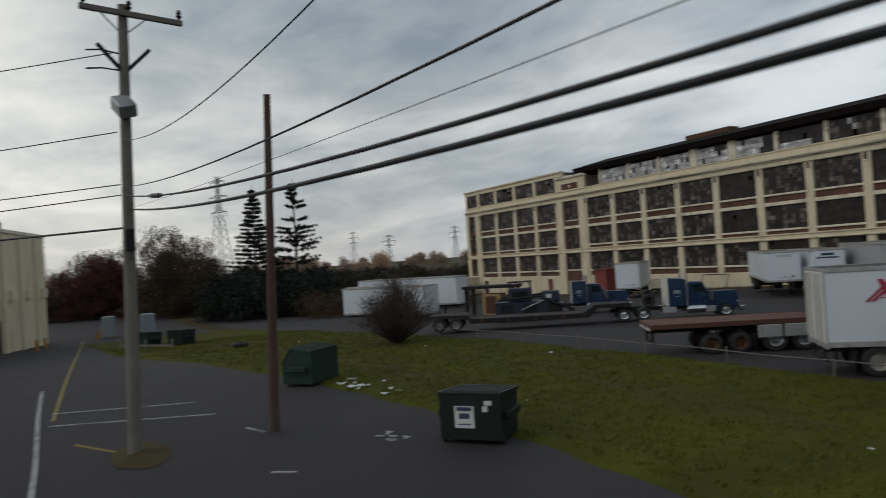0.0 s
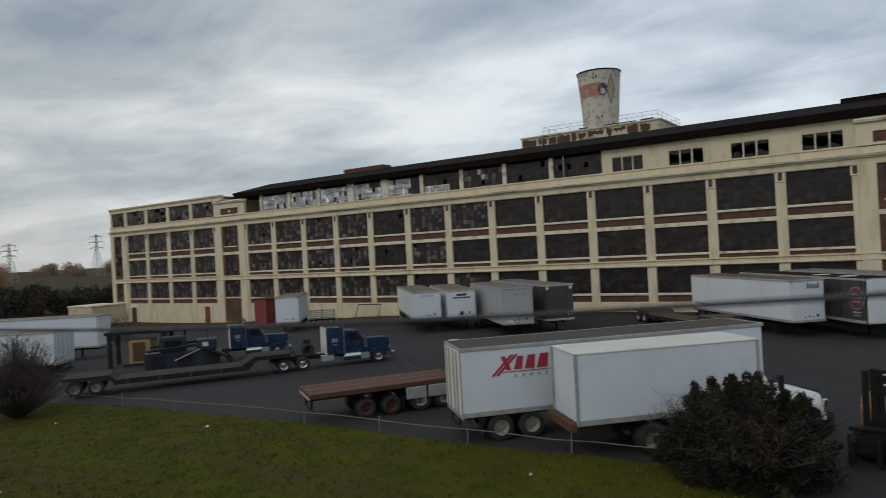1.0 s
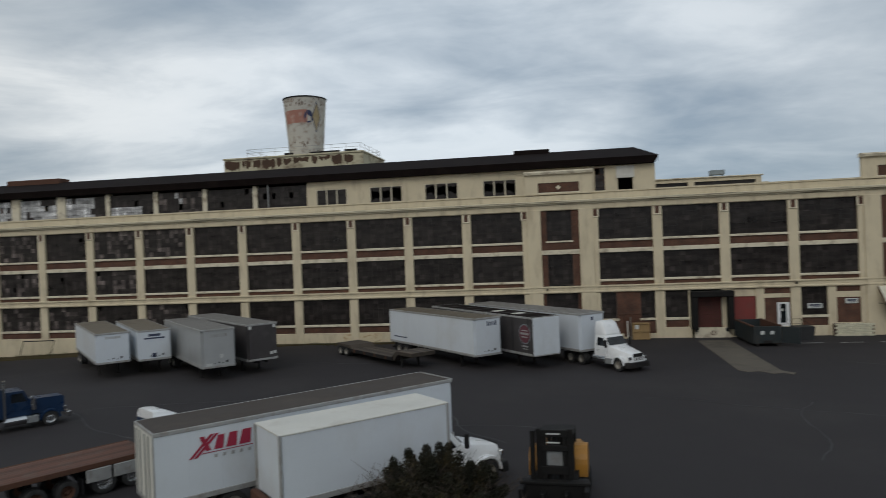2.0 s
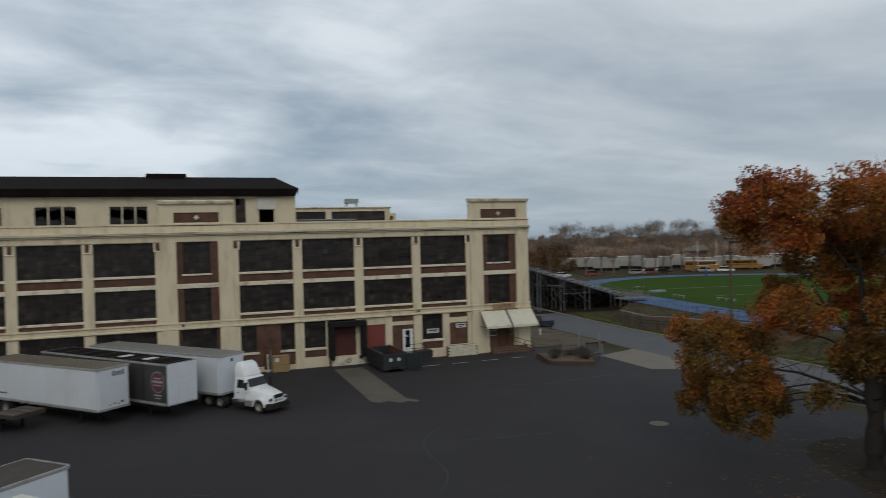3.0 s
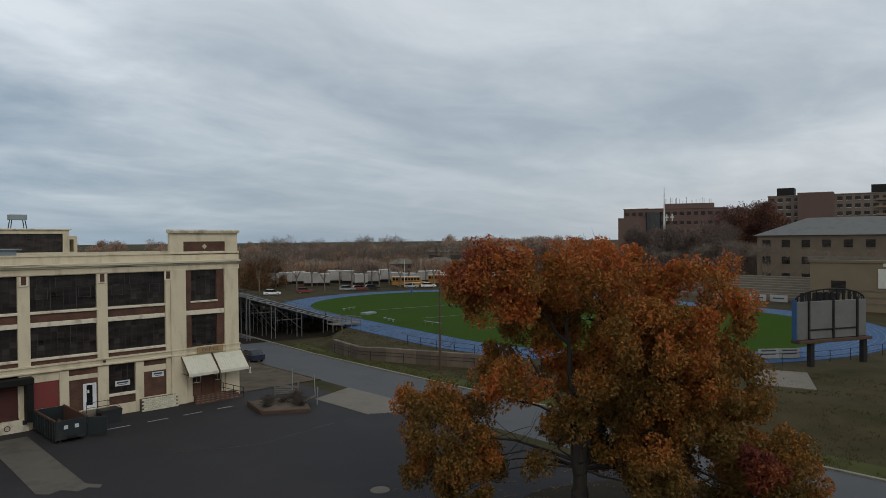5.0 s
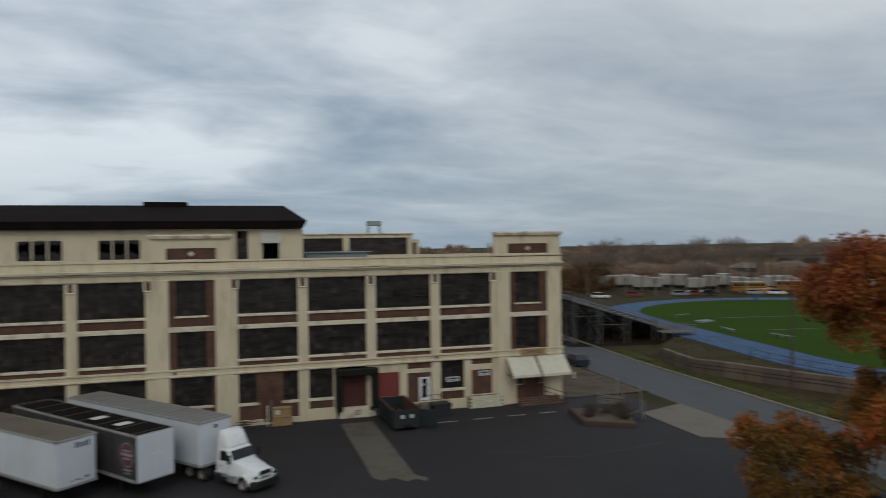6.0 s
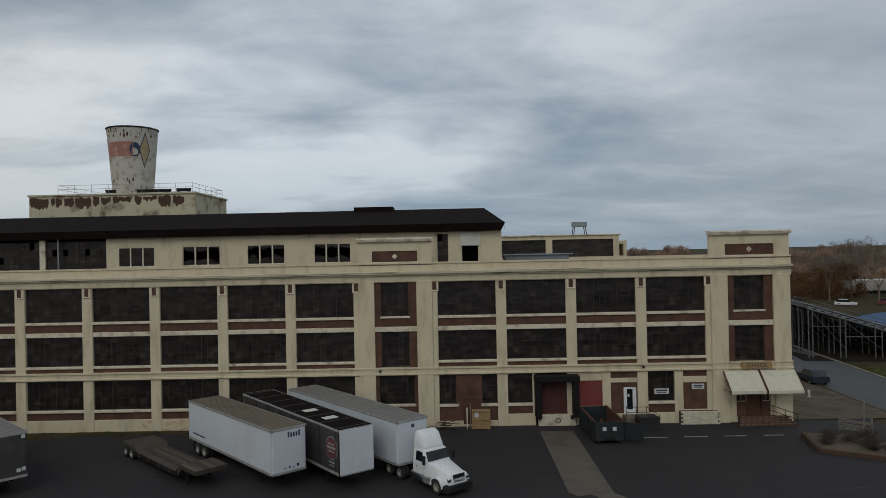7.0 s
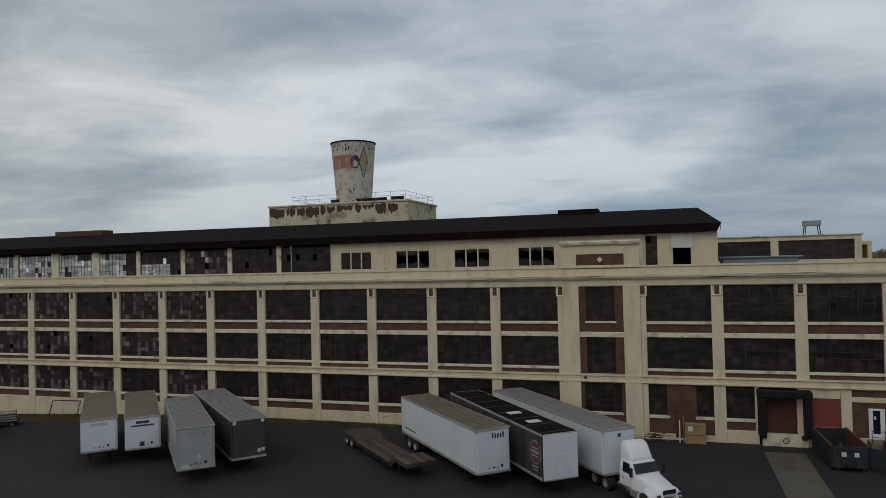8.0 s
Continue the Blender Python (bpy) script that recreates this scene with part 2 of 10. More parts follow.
M_troofgrey = mat("grey_trailer_roof", (0.19, 0.18, 0.165), 0.7, var=0.15, scale=0.8, fine=10, dirt=(0.12, 0.115, 0.1), dirt_amt=0.5, dirt_scale=0.6)
M_rail = mat("grimy_alloy_rail", (0.36, 0.36, 0.35), 0.5, metal=0.3, var=0.2, scale=3, fine=20, dirt=(0.16, 0.12, 0.08), dirt_amt=0.6, dirt_scale=2)
M_chassis = mat("black_chassis_steel", (0.011, 0.0105, 0.0105), 0.7, var=0.3, scale=3, fine=20, spec=0.3, dirt=(0.036, 0.028, 0.022), dirt_amt=0.5, dirt_scale=2)
M_tyre = mat("tyre_rubber", (0.017, 0.017, 0.017), 0.85, var=0.2, scale=5, fine=30, dirt=(0.05, 0.045, 0.04), dirt_amt=0.5, dirt_scale=4)
M_rim = mat("dusty_wheel_rim", (0.34, 0.32, 0.28), 0.45, metal=0.4, var=0.2, scale=5, fine=30, dirt=(0.16, 0.13, 0.09), dirt_amt=0.6, dirt_scale=5)
M_red = mat("faded_red_paint", (0.19, 0.034, 0.028), 0.7, var=0.15, scale=1.5, fine=20, dirt=(0.12, 0.05, 0.04), dirt_amt=0.5, dirt_scale=1.2)
M_logo = mat("crimson_decal", (0.32, 0.02, 0.05), 0.5, var=0.12, scale=2, fine=30)
M_bare = mat("bare_brown_masonry", (0.070, 0.040, 0.024), 0.92, var=0.4, scale=1.2, fine=16, bump=0.3)
M_ventpaint = mat("dull_vent_paint", (0.055, 0.052, 0.048), 0.75, var=0.4, scale=1.5, fine=18)
M_dirt = mat("rubbly_brown_dirt", (0.112, 0.090, 0.066), 0.97, var=0.45, scale=0.6, fine=9, bump=0.6, dist=0.05, dirt=(0.034, 0.027, 0.016), dirt_amt=0.7, dirt_scale=0.4, spec=0.1)
M_rust = mat("rusted_steel", (0.085, 0.036, 0.020), 0.9, var=0.35, scale=2, fine=20, dirt=(0.03, 0.022, 0.018), dirt_amt=0.5, dirt_scale=2)
M_blue = mat("truck_blue_paint", (0.007, 0.025, 0.066), 0.30, var=0.12, scale=1.5, fine=20, bump=0.03, dirt=(0.03, 0.042, 0.06), dirt_amt=0.4, dirt_scale=1.0)
M_navy = mat("navy_steel_paint", (0.009, 0.013, 0.032), 0.5, var=0.2, scale=2, fine=20, dirt=(0.05, 0.05, 0.06), dirt_amt=0.5, dirt_scale=1.5)
M_cab = mat("white_cab_paint", (0.74, 0.75, 0.75), 0.3, var=0.04, scale=1.5, fine=20, bump=0.02, dirt=(0.5, 0.49, 0.46), dirt_amt=0.3, dirt_scale=1.5)
M_chrome = mat("chrome_metal", (0.62, 0.62, 0.62), 0.18, metal=1.0, var=0.08, scale=5, fine=30, bump=0.02)
M_deck = mat("worn_deck_planks", (0.105, 0.048, 0.032), 0.9, var=0.35, scale=2, fine=16, dirt=(0.11, 0.085, 0.065), dirt_amt=0.6, dirt_scale=1.2, rnd=0.3)
M_greydeck = mat("grey_deck_planks", (0.068, 0.053, 0.040), 0.9, var=0.4, scale=2, fine=16, dirt=(0.030, 0.024, 0.018), dirt_amt=0.75, dirt_scale=1.0, rnd=0.45)
M_darkdeck = mat("oily_dark_planks", (0.024, 0.019, 0.015), 0.85, var=0.45, scale=2, fine=16, dirt=(0.075, 0.064, 0.052), dirt_amt=0.6, dirt_scale=1.3, rnd=0.3)
M_black = mat("matt_black_steel", (0.0065, 0.0062, 0.006), 0.7, var=0.3, scale=3, fine=20, dirt=(0.02, 0.016, 0.013), dirt_amt=0.4, dirt_scale=2, spec=0.25)
M_emblem = mat("faded_emblem_paint", (0.12, 0.030, 0.042), 0.6, var=0.2, scale=3, fine=20)
M_darkred = mat("dark_red_door", (0.075, 0.020, 0.016), 0.8, var=0.2, scale=2, fine=20, dirt=(0.03, 0.012, 0.01), dirt_amt=0.5)
M_wood = mat("weathered_pole_wood", (0.155, 0.140, 0.120), 0.9, var=0.25, scale=2, fine=18, bump=0.4, dirt=(0.07, 0.055, 0.042), dirt_amt=0.5, dirt_scale=1.2)
M_brownwood = mat("brown_pole_wood", (0.075, 0.042, 0.030), 0.9, var=0.3, scale=2, fine=18, bump=0.4, dirt=(0.10, 0.085, 0.07), dirt_amt=0.6, dirt_scale=0.5)
M_cable = mat("black_cable", (0.022, 0.022, 0.023), 0.6, var=0.2, scale=4, fine=30)
M_green = mat("dumpster_green", (0.011, 0.030, 0.020), 0.55, var=0.2, scale=2, fine=18, dirt=(0.03, 0.032, 0.027), dirt_amt=0.5, dirt_scale=1.2, spec=0.25)
M_dgreen = mat("dumpster_blackgreen", (0.008, 0.014, 0.011), 0.55, var=0.2, scale=2, fine=18, dirt=(0.025, 0.028, 0.026), dirt_amt=0.45, dirt_scale=1.2, spec=0.25)
M_lid = mat("black_plastic_lid", (0.020, 0.020, 0.021), 0.5, var=0.2, scale=3, fine=20)
M_decal = mat("white_decal", (0.55, 0.56, 0.54), 0.6, var=0.12, scale=4, fine=30)
M_bar = mat("dark_lettering", (0.03, 0.04, 0.08), 0.6, var=0.1)
M_standsteel = mat("weathered_stand_steel", (0.150, 0.150, 0.152), 0.6, metal=0.3, var=0.2, scale=2, fine=20, dirt=(0.07, 0.055, 0.045), dirt_amt=0.5, dirt_scale=1.5)
M_galv = mat("galvanised_steel", (0.30, 0.31, 0.31), 0.5, metal=0.5, var=0.15, scale=3, fine=25, dirt=(0.16, 0.12, 0.09), dirt_amt=0.4, dirt_scale=2)
M_lift = mat("forklift_yellow", (0.36, 0.165, 0.020), 0.5, var=0.15, scale=2, fine=20, dirt=(0.12, 0.07, 0.03), dirt_amt=0.5, dirt_scale=1.5)
M_stone = mat("pale_painted_stone", (0.56, 0.53, 0.40), 0.9, var=0.15, scale=2, fine=15, bump=0.5, rnd=0.12)
M_rubble = mat("brown_stone_wall", (0.135, 0.104, 0.078), 0.95, var=0.3, scale=1.2, fine=8, bump=0.5, rnd=0.25)
M_peel = mat("peeling_cream_paint", (0.50, 0.46, 0.33), 0.9, var=0.12, scale=1, fine=14, dirt=(0.085, 0.042, 0.022), dirt_amt=1.0, dirt_scale=0.55, bump=0.3)
M_tank = mat("tank_white_paint", (0.50, 0.48, 0.43), 0.85, var=0.08, scale=1, fine=14, dirt=(0.17, 0.08, 0.04), dirt_amt=0.75, dirt_scale=0.9, bump=0.2)
M_tankred = mat("tank_faded_red", (0.36, 0.17, 0.13), 0.85, var=0.2, scale=1.5, fine=14, dirt=(0.5, 0.42, 0.36), dirt_amt=0.7, dirt_scale=1.2)
M_tankblue = mat("tank_faded_blue", (0.025, 0.04, 0.10), 0.85, var=0.2, scale=1.5, fine=14, dirt=(0.10, 0.10, 0.12), dirt_amt=0.6, dirt_scale=1.5)
M_tankyel = mat("tank_faded_ochre", (0.36, 0.28, 0.15), 0.85, var=0.15, scale=1.5, fine=14, dirt=(0.45, 0.4, 0.33), dirt_amt=0.5, dirt_scale=1.5)
M_awning = mat("striped_awning_cloth", (0.60, 0.58, 0.47), 0.85, var=0.08, scale=2, fine=30, dirt=(0.36, 0.33, 0.25), dirt_amt=0.4, dirt_scale=1.5)
M_oldwhite = mat("greyed_white_sheet", (0.44, 0.42, 0.39), 0.8, var=0.15, scale=0.6, fine=8, dirt=(0.17, 0.15, 0.12), dirt_amt=0.5)
M_rolloff = mat("blackish_green_steel", (0.011, 0.017, 0.019), 0.55, var=0.2, scale=2, fine=18, dirt=(0.05, 0.035, 0.025), dirt_amt=0.5, dirt_scale=1.2)
M_boxwood = mat("crate_plywood", (0.30, 0.20, 0.09), 0.85, var=0.25, scale=2, fine=20)
M_greyblue = mat("greyblue_cladding", (0.20, 0.235, 0.25), 0.7, var=0.15, scale=1, fine=12)
M_sheet = mat("dull_white_sheet", (0.58, 0.57, 0.52), 0.7, var=0.1, scale=1, fine=12, dirt=(0.4, 0.36, 0.3), dirt_amt=0.5)


def glass(name, tint, rough, trans, rnd_kind, gloss=0.5, spread=((0.80, 1.0), (1.0, 1.9))):
    """Old wired glass: grime over dark panes, changing from pane to pane."""
    m = bpy.data.materials.new(name)
    m.use_nodes = True
    N, L = m.node_tree.nodes, m.node_tree.links
    b = N["Principled BSDF"]
    geo, oi = N.new("ShaderNodeNewGeometry"), N.new("ShaderNodeObjectInfo")
    src = geo.outputs["Random Per Island"] if rnd_kind == "island" else oi.outputs["Random"]
    r = N.new("ShaderNodeValToRGB")
    e = r.color_ramp.elements
    e[0].position, e[0].color = 0.0, (*[v * 0.8 for v in tint], 1)
    e[1].position, e[1].color = spread[-1][0], (*[min(1, v * spread[-1][1]) for v in tint], 1)
    for at, lift in spread[:-1]:
        k = e.new(at)
        k.color = (*[v * lift for v in tint], 1)
    L.new(src, r.inputs[0])
    n = N.new("ShaderNodeTexNoise")
    n.inputs["Scale"].default_value, n.inputs["Detail"].default_value = 0.9, 6
    mp = N.new("ShaderNodeMapping")
    mp.inputs["Scale"].default_value = (0.7, 1.0, 2.2)
    L.new(geo.outputs["Position"], mp.inputs[0])
    L.new(mp.outputs[0], n.inputs["Vector"])
    film = N.new("ShaderNodeMapRange")
    film.inputs[1].default_value, film.inputs[2].default_value, film.inputs[3].default_value, film.inputs[4].default_value = 0.35, 0.68, 0.35, 1.5
    L.new(n.outputs[0], film.inputs[0])
    mx = N.new("ShaderNodeMixRGB")
    mx.blend_type = "MULTIPLY"
    mx.inputs[0].default_value = 0.85
    L.new(r.outputs[0], mx.inputs[1])
    L.new(film.outputs[0], mx.inputs[2])
    L.new(mx.outputs[0], b.inputs["Base Color"])
    mr = N.new("ShaderNodeMapRange")
    mr.inputs[3].default_value, mr.inputs[4].default_value = rough * 0.6, rough * 1.8
    L.new(n.outputs[0], mr.inputs[0])
    L.new(mr.outputs[0], b.inputs["Roughness"])
    b.inputs["Transmission Weight"].default_value = trans
    b.inputs["IOR"].default_value = 1.45
    b.inputs["Specular IOR Level"].default_value = gloss
    return m


GRIME = ((0.72, 1.0), (0.90, 1.35), (1.0, 2.1))
M_pane = glass("grimy_window_glass", (0.026, 0.0205, 0.0185), 0.28, 0.2, "object", 0.30, GRIME)
M_panes = glass("grimy_window_glass_joined", (0.026, 0.0205, 0.0185), 0.28, 0.2, "island", 0.30, GRIME)
M_panes_worn = glass("whitened_window_glass", (0.028, 0.023, 0.021), 0.32, 0.1, "island", 0.30, ((0.45, 1.2), (0.72, 2.4), (0.90, 4.6), (1.0, 7.5)))
# nearly opaque white glass for the top storey's pale panes
M_clear = glass("pale_white_glass", (0.55, 0.55, 0.55), 0.35, 0.05, "island")
M_screen = glass("vehicle_glass", (0.02, 0.024, 0.028), 0.06, 0.3, "island")

# ---- mesh helpers ----
class Geo:
    """Vertices and faces gathered for one mesh."""

    def __init__(self):
        self.v, self.f = [], []

    def add(self, vs, fs, m=None):
        o = len(self.v)
        self.v += [tuple(m @ Vector(p)) for p in vs] if m else [tuple(p) for p in vs]
        self.f += [tuple(o + i for i in q) for q in fs]
        return self

    def box(self, x0, x1, y0, y1, z0, z1, m=None):
        vs = [(x, y, z) for z in (z0, z1) for y in (y0, y1) for x in (x0, x1)]
        return self.add(vs, [(0, 2, 3, 1), (4, 5, 7, 6), (0, 1, 5, 4), (2, 6, 7, 3), (0, 4, 6, 2), (1, 3, 7, 5)], m)

    def cbox(self, x0, x1, y0, y1, z0, z1, c=0.02, m=None):
        """A box with chamfered edges."""
        c = min(c, (x1 - x0) * 0.45, (y1 - y0) * 0.45, (z1 - z0) * 0.45)
        vs, idx = [], {}
        X, Y, Z = (x0, x1), (y0, y1), (z0, z1)
        for i in (0, 1):
            for j in (0, 1):
                for k in (0, 1):
                    sx, sy, sz = (c, -c)[i], (c, -c)[j], (c, -c)[k]
                    for a, p in enumerate(((X[i], Y[j] + sy, Z[k] + sz), (X[i] + sx, Y[j], Z[k] + sz), (X[i] + sx, Y[j] + sy, Z[k]))):
                        idx[i, j, k, a] = len(vs)
                        vs.append(p)
        g = lambda i, j, k, a: idx[i, j, k, a]
        fs = []
        for s in (0, 1):
            o = 1 if s else -1
            for a, q in ((0, [(s, 0, 0), (s, 1, 0), (s, 1, 1), (s, 0, 1)]), (1, [(0, s, 0), (0, s, 1), (1, s, 1), (1, s, 0)]), (2, [(0, 0, s), (1, 0, s), (1, 1, s), (0, 1, s)])):
                face = [g(*p, a) for p in q]
                fs.append(tuple(face if o > 0 else face[::-1]))
        for i in (0, 1):
            for j in (0, 1):
                fs.append((g(i, j, 0, 0), g(i, j, 1, 0), g(i, j, 1, 1), g(i, j, 0, 1)))
                fs.append((g(i, 0, j, 0), g(i, 0, j, 2), g(i, 1, j, 2), g(i, 1, j, 0)))
                fs.append((g(0, i, j, 1), g(1, i, j, 1), g(1, i, j, 2), g(0, i, j, 2)))
                for k in (0, 1):
                    fs.append((g(i, j, k, 0), g(i, j, k, 1), g(i, j, k, 2)))
        return self.add(vs, fs, m)

    def ring(self, x0, x1, z0, z1, y0, y1, t, m=None):
        """An upright rectangular frame of one piece, t wide."""
        vs = [(x, y, z) for y in (y0, y1) for q in (0, t) for x, z in ((x0 + q, z0 + q), (x1 - q, z0 + q), (x1 - q, z1 - q), (x0 + q, z1 - q))]
        fs = []
        for i in range(4):
            j = (i + 1) % 4
            fs += [(i, j, 4 + j, 4 + i), (8 + j, 8 + i, 12 + i, 12 + j), (j, i, 8 + i, 8 + j), (4 + i, 4 + j, 12 + j, 12 + i)]
        return self.add(vs, fs, m)

    def cyl(self, a, b, r0, r1=None, n=12, caps=True, m=None):
        a, b = Vector(a), Vector(b)
        r1 = r0 if r1 is None else r1
        q = (b - a).to_track_quat("Z", "Y").to_matrix()
        ring = [Vector((math.cos(2 * math.pi * i / n), math.sin(2 * math.pi * i / n), 0)) for i in range(n)]
        vs = [a + q @ (p * r0) for p in ring] + [b + q @ (p * r1) for p in ring]
        fs = [(i, (i + 1) % n, n + (i + 1) % n, n + i) for i in range(n)]
        if caps:
            fs += [tuple(range(n))[::-1], tuple(range(n, 2 * n))]
        return self.add(vs, fs, m)

    def tube(self, pts, r, n=8):
        pts = [Vector(p) for p in pts]
        rs = r if isinstance(r, (list, tuple)) else [r] * len(pts)
        o = len(self.v)
        for i, p in enumerate(pts):
            d = pts[min(i + 1, len(pts) - 1)] - pts[max(i - 1, 0)]
            q = d.to_track_quat("Z", "Y").to_matrix()
            self.v += [tuple(p + q @ Vector((math.cos(2 * math.pi * k / n) * rs[i], math.sin(2 * math.pi * k / n) * rs[i], 0))) for k in range(n)]
        for i in range(len(pts) - 1):
            self.f += [(o + i * n + k, o + i * n + (k + 1) % n, o + (i + 1) * n + (k + 1) % n, o + (i + 1) * n + k) for k in range(n)]
        self.f += [tuple(o + k for k in range(n))[::-1], tuple(o + (len(pts) - 1) * n + k for k in range(n))]
        return self

    def prism(self, outline, y0, y1, m=None):
        """An outline in x and z, pushed along y."""
        n = len(outline)
        vs = [(x, y0, z) for x, z in outline] + [(x, y1, z) for x, z in outline]
        fs = [(i, (i + 1) % n, n + (i + 1) % n, n + i) for i in range(n)] + [tuple(range(n))[::-1], tuple(range(n, 2 * n))]
        return self.add(vs, fs, m)

    def loft(self, stations, m=None):
        """A skin through rounded sections: (x, half width low, half width high, z0, z1, corner)."""
        vs = []
        for x, wb, wt, z0, z1, c in stations:
            zm = z0 + 0.45 * (z1 - z0)
            vs += [(x, y, z) for y, z in ((-wb, z0), (-wb, zm), (-wt, z1 - c), (-wt + 0.35 * c, z1 - 0.3 * c), (-wt + c, z1), (wt - c, z1), (wt - 0.35 * c, z1 - 0.3 * c), (wt, z1 - c), (wb, zm), (wb, z0))]
        n, k = 10, len(stations)
        fs = [(i * n + j, i * n + (j + 1) % n, (i + 1) * n + (j + 1) % n, (i + 1) * n + j) for i in range(k - 1) for j in range(n)]
        return self.add(vs, fs + [tuple(range(n)), tuple(range((k - 1) * n, k * n))[::-1]], m)

    def lathe(self, prof, n=24, centre=(0, 0, 0)):
        """A profile of (radius, height) turned about z."""
        o = len(self.v)
        for r, z in prof:
            self.v += [(centre[0] + r * math.cos(2 * math.pi * k / n), centre[1] + r * math.sin(2 * math.pi * k / n), centre[2] + z) for k in range(n)]
        for i in range(len(prof) - 1):
            self.f += [(o + i * n + k, o + i * n + (k + 1) % n, o + (i + 1) * n + (k + 1) % n, o + (i + 1) * n + k) for k in range(n)]
        return self

    def mesh(self, name, material, smooth=False):
        me = bpy.data.meshes.new(name)
        me.from_pydata(self.v, [], self.f)
        me.materials.append(material)
        if smooth:
            me.polygons.foreach_set("use_smooth", [True] * len(me.polygons))
            me.set_sharp_from_angle(angle=radians(35))
        me.update()
        return me


def part(name, g, material, parent=None, label="", smooth=False, kind=""):
    """One mesh object, a part of its parent."""
    ob = new(name, g.mesh(name, material, smooth) if isinstance(g, Geo) else g)
    if parent is not None:
        ob.parent = parent
    return tagged(ob, label=label, kind=kind)


def thing(name, label, category, m=None, group="", kind=""):
    """An empty at a thing's base, which holds its parts."""
    ob = new(name)
    ob.empty_display_size = 0.2
    if m is not None:
        ob.matrix_world = m
    return tagged(ob, label, category, group, kind)


def solid(name, g, material, label, category, group="", kind="", smooth=False, m=None):
    ob = new(name, g.mesh(name, material, smooth))
    if m is not None:
        ob.matrix_world = m
    return tagged(ob, label, category, group, kind)


def ease(a, b, v):
    t = max(0.0, min(1.0, (v - a) / (b - a)))
    return t * t * (3 - 2 * t)


def land(x, y):
    """Height of the ground: level at the yard, falling gently to the west."""
    return -2.2 * ease(-62, -140, x) if x < -62 else 0.0

# ---- ground ----
rng = random.Random(7)


def wall_line(y):
    """The x of the sports ground's terrace edge, beside the road."""
    return np.interp(y, [-120, -60, -11, 8, 15.5, 22, 30, 60, 80, 140], [34, 33, 29, 21.4, 22.8, 27.6, 34.6, 42.0, 47.0, 62])


def terrain(x, y):
    h = land(x, y) - 0.04
    if x > 17:
        w = float(wall_line(y))
        soft = 0.25 + 11 * ease(-8, -20, y) + 3.5 * ease(15, 22, y)
        h += 1.52 * ease(w - soft + 0.25, w + 0.55, x)
        h += 16.0 * ease(170, 420, x) * ease(40, -40, y - 0.25 * x + 60)
    if y > 160:
        h += 6 * ease(160, 500, y)
    if x < -190:
        h += 5 * ease(-190, -600, x)
    return h


def axis(*runs):
    out = []
    for a, b, step in runs:
        out += list(np.arange(a, b, step))
    return out + [runs[-1][1]]


gx = axis((-3600, -800, 400), (-800, -200, 60), (-200, -160, 10), (-160, 14, 4), (14, 40, 0.6), (40, 140, 5), (140, 520, 20), (520, 3600, 440))
gy = axis((-3600, -600, 500), (-600, -140, 46), (-140, -24, 3), (-24, 26, 0.75), (26, 140, 3), (140, 500, 30), (500, 3600, 500))
g = Geo()
g.v = [(x, y, terrain(x, y)) for y in gy for x in gx]
nx = len(gx)
g.f = [(j * nx + i, j * nx + i + 1, (j + 1) * nx + i + 1, (j + 1) * nx + i) for j in range(len(gy) - 1) for i in range(nx - 1)]
solid("ground", g, M_earth, "dry grass and bare earth reaching to the horizon", "ground", kind="structure", smooth=True)


def sheet(x0, x1, nx, lo, hi, ny, height):
    """A strip of ground between two edges, thick at its rim."""
    g = Geo()
    for i in range(nx + 1):
        x = x0 + (x1 - x0) * i / nx
        a, b = lo(x), hi(x)
        for j in range(ny + 1):
            y = a + (b - a) * j / ny
            g.v.append((x, y, height(x, y, j == 0 or j == ny or i == 0 or i == nx)))
    for i in range(nx):
        for j in range(ny):
            k = i * (ny + 1) + j
            g.f.append((k, k + ny + 1, k + ny + 2, k + 1))
    return g


def lawn_south(x):
    return float(np.interp(x, [-118, -92, -85, -77, -61, -54, -48, -44, -38], [-69, -67.4, -66.2, -64.0, -61.0, -60.15, -59.9, -60.1, -61.0])) + 0.25 * noise.noise((x * 0.5, 3, 0))


def lawn_north(x):
    return float(np.interp(x, [-118, -92, -78, -66, -58, -50, -43, -38], [-52, -50.8, -49.4, -48.3, -47.6, -47.5, -47.1, -47.0])) + 0.2 * noise.noise((x * 0.6, 9, 0))


asphalt = lambda x, y, rim: land(x, y) + 0.012 * noise.noise((x * 0.15, y * 0.15, 0))
solid("yard_pavement", sheet(-156, 7.0, 80, lambda x: lawn_north(x) - 0.6 if x < -38.2 else -120, lambda x: 0.3, 40, asphalt), M_asphalt, "dark worn asphalt of the truck yard", "pavement", kind="structure", smooth=True)
solid("car_park_pavement", sheet(-205, -38.2, 84, lambda x: -125, lambda x: lawn_south(x) + 0.6 if x > -118 else -55, 30, lambda x, y, rim: asphalt(x, y, rim) - 0.004), M_asphalt, "dark asphalt car park with faded bay lines", "pavement", kind="structure", smooth=True)
lawn_h = lambda x, y, rim: land(x, y) + (-0.02 if rim else 0.10 + 0.10 * noise.noise((x * 0.2, y * 0.2, 1)) + 0.03 * noise.noise((x, y, 2)))
solid("lawn", sheet(-118, -38.4, 160, lawn_south, lawn_north, 40, lawn_h), M_grass, "patchy green lawn strip beside the car park", "lawn", kind="structure", smooth=True)

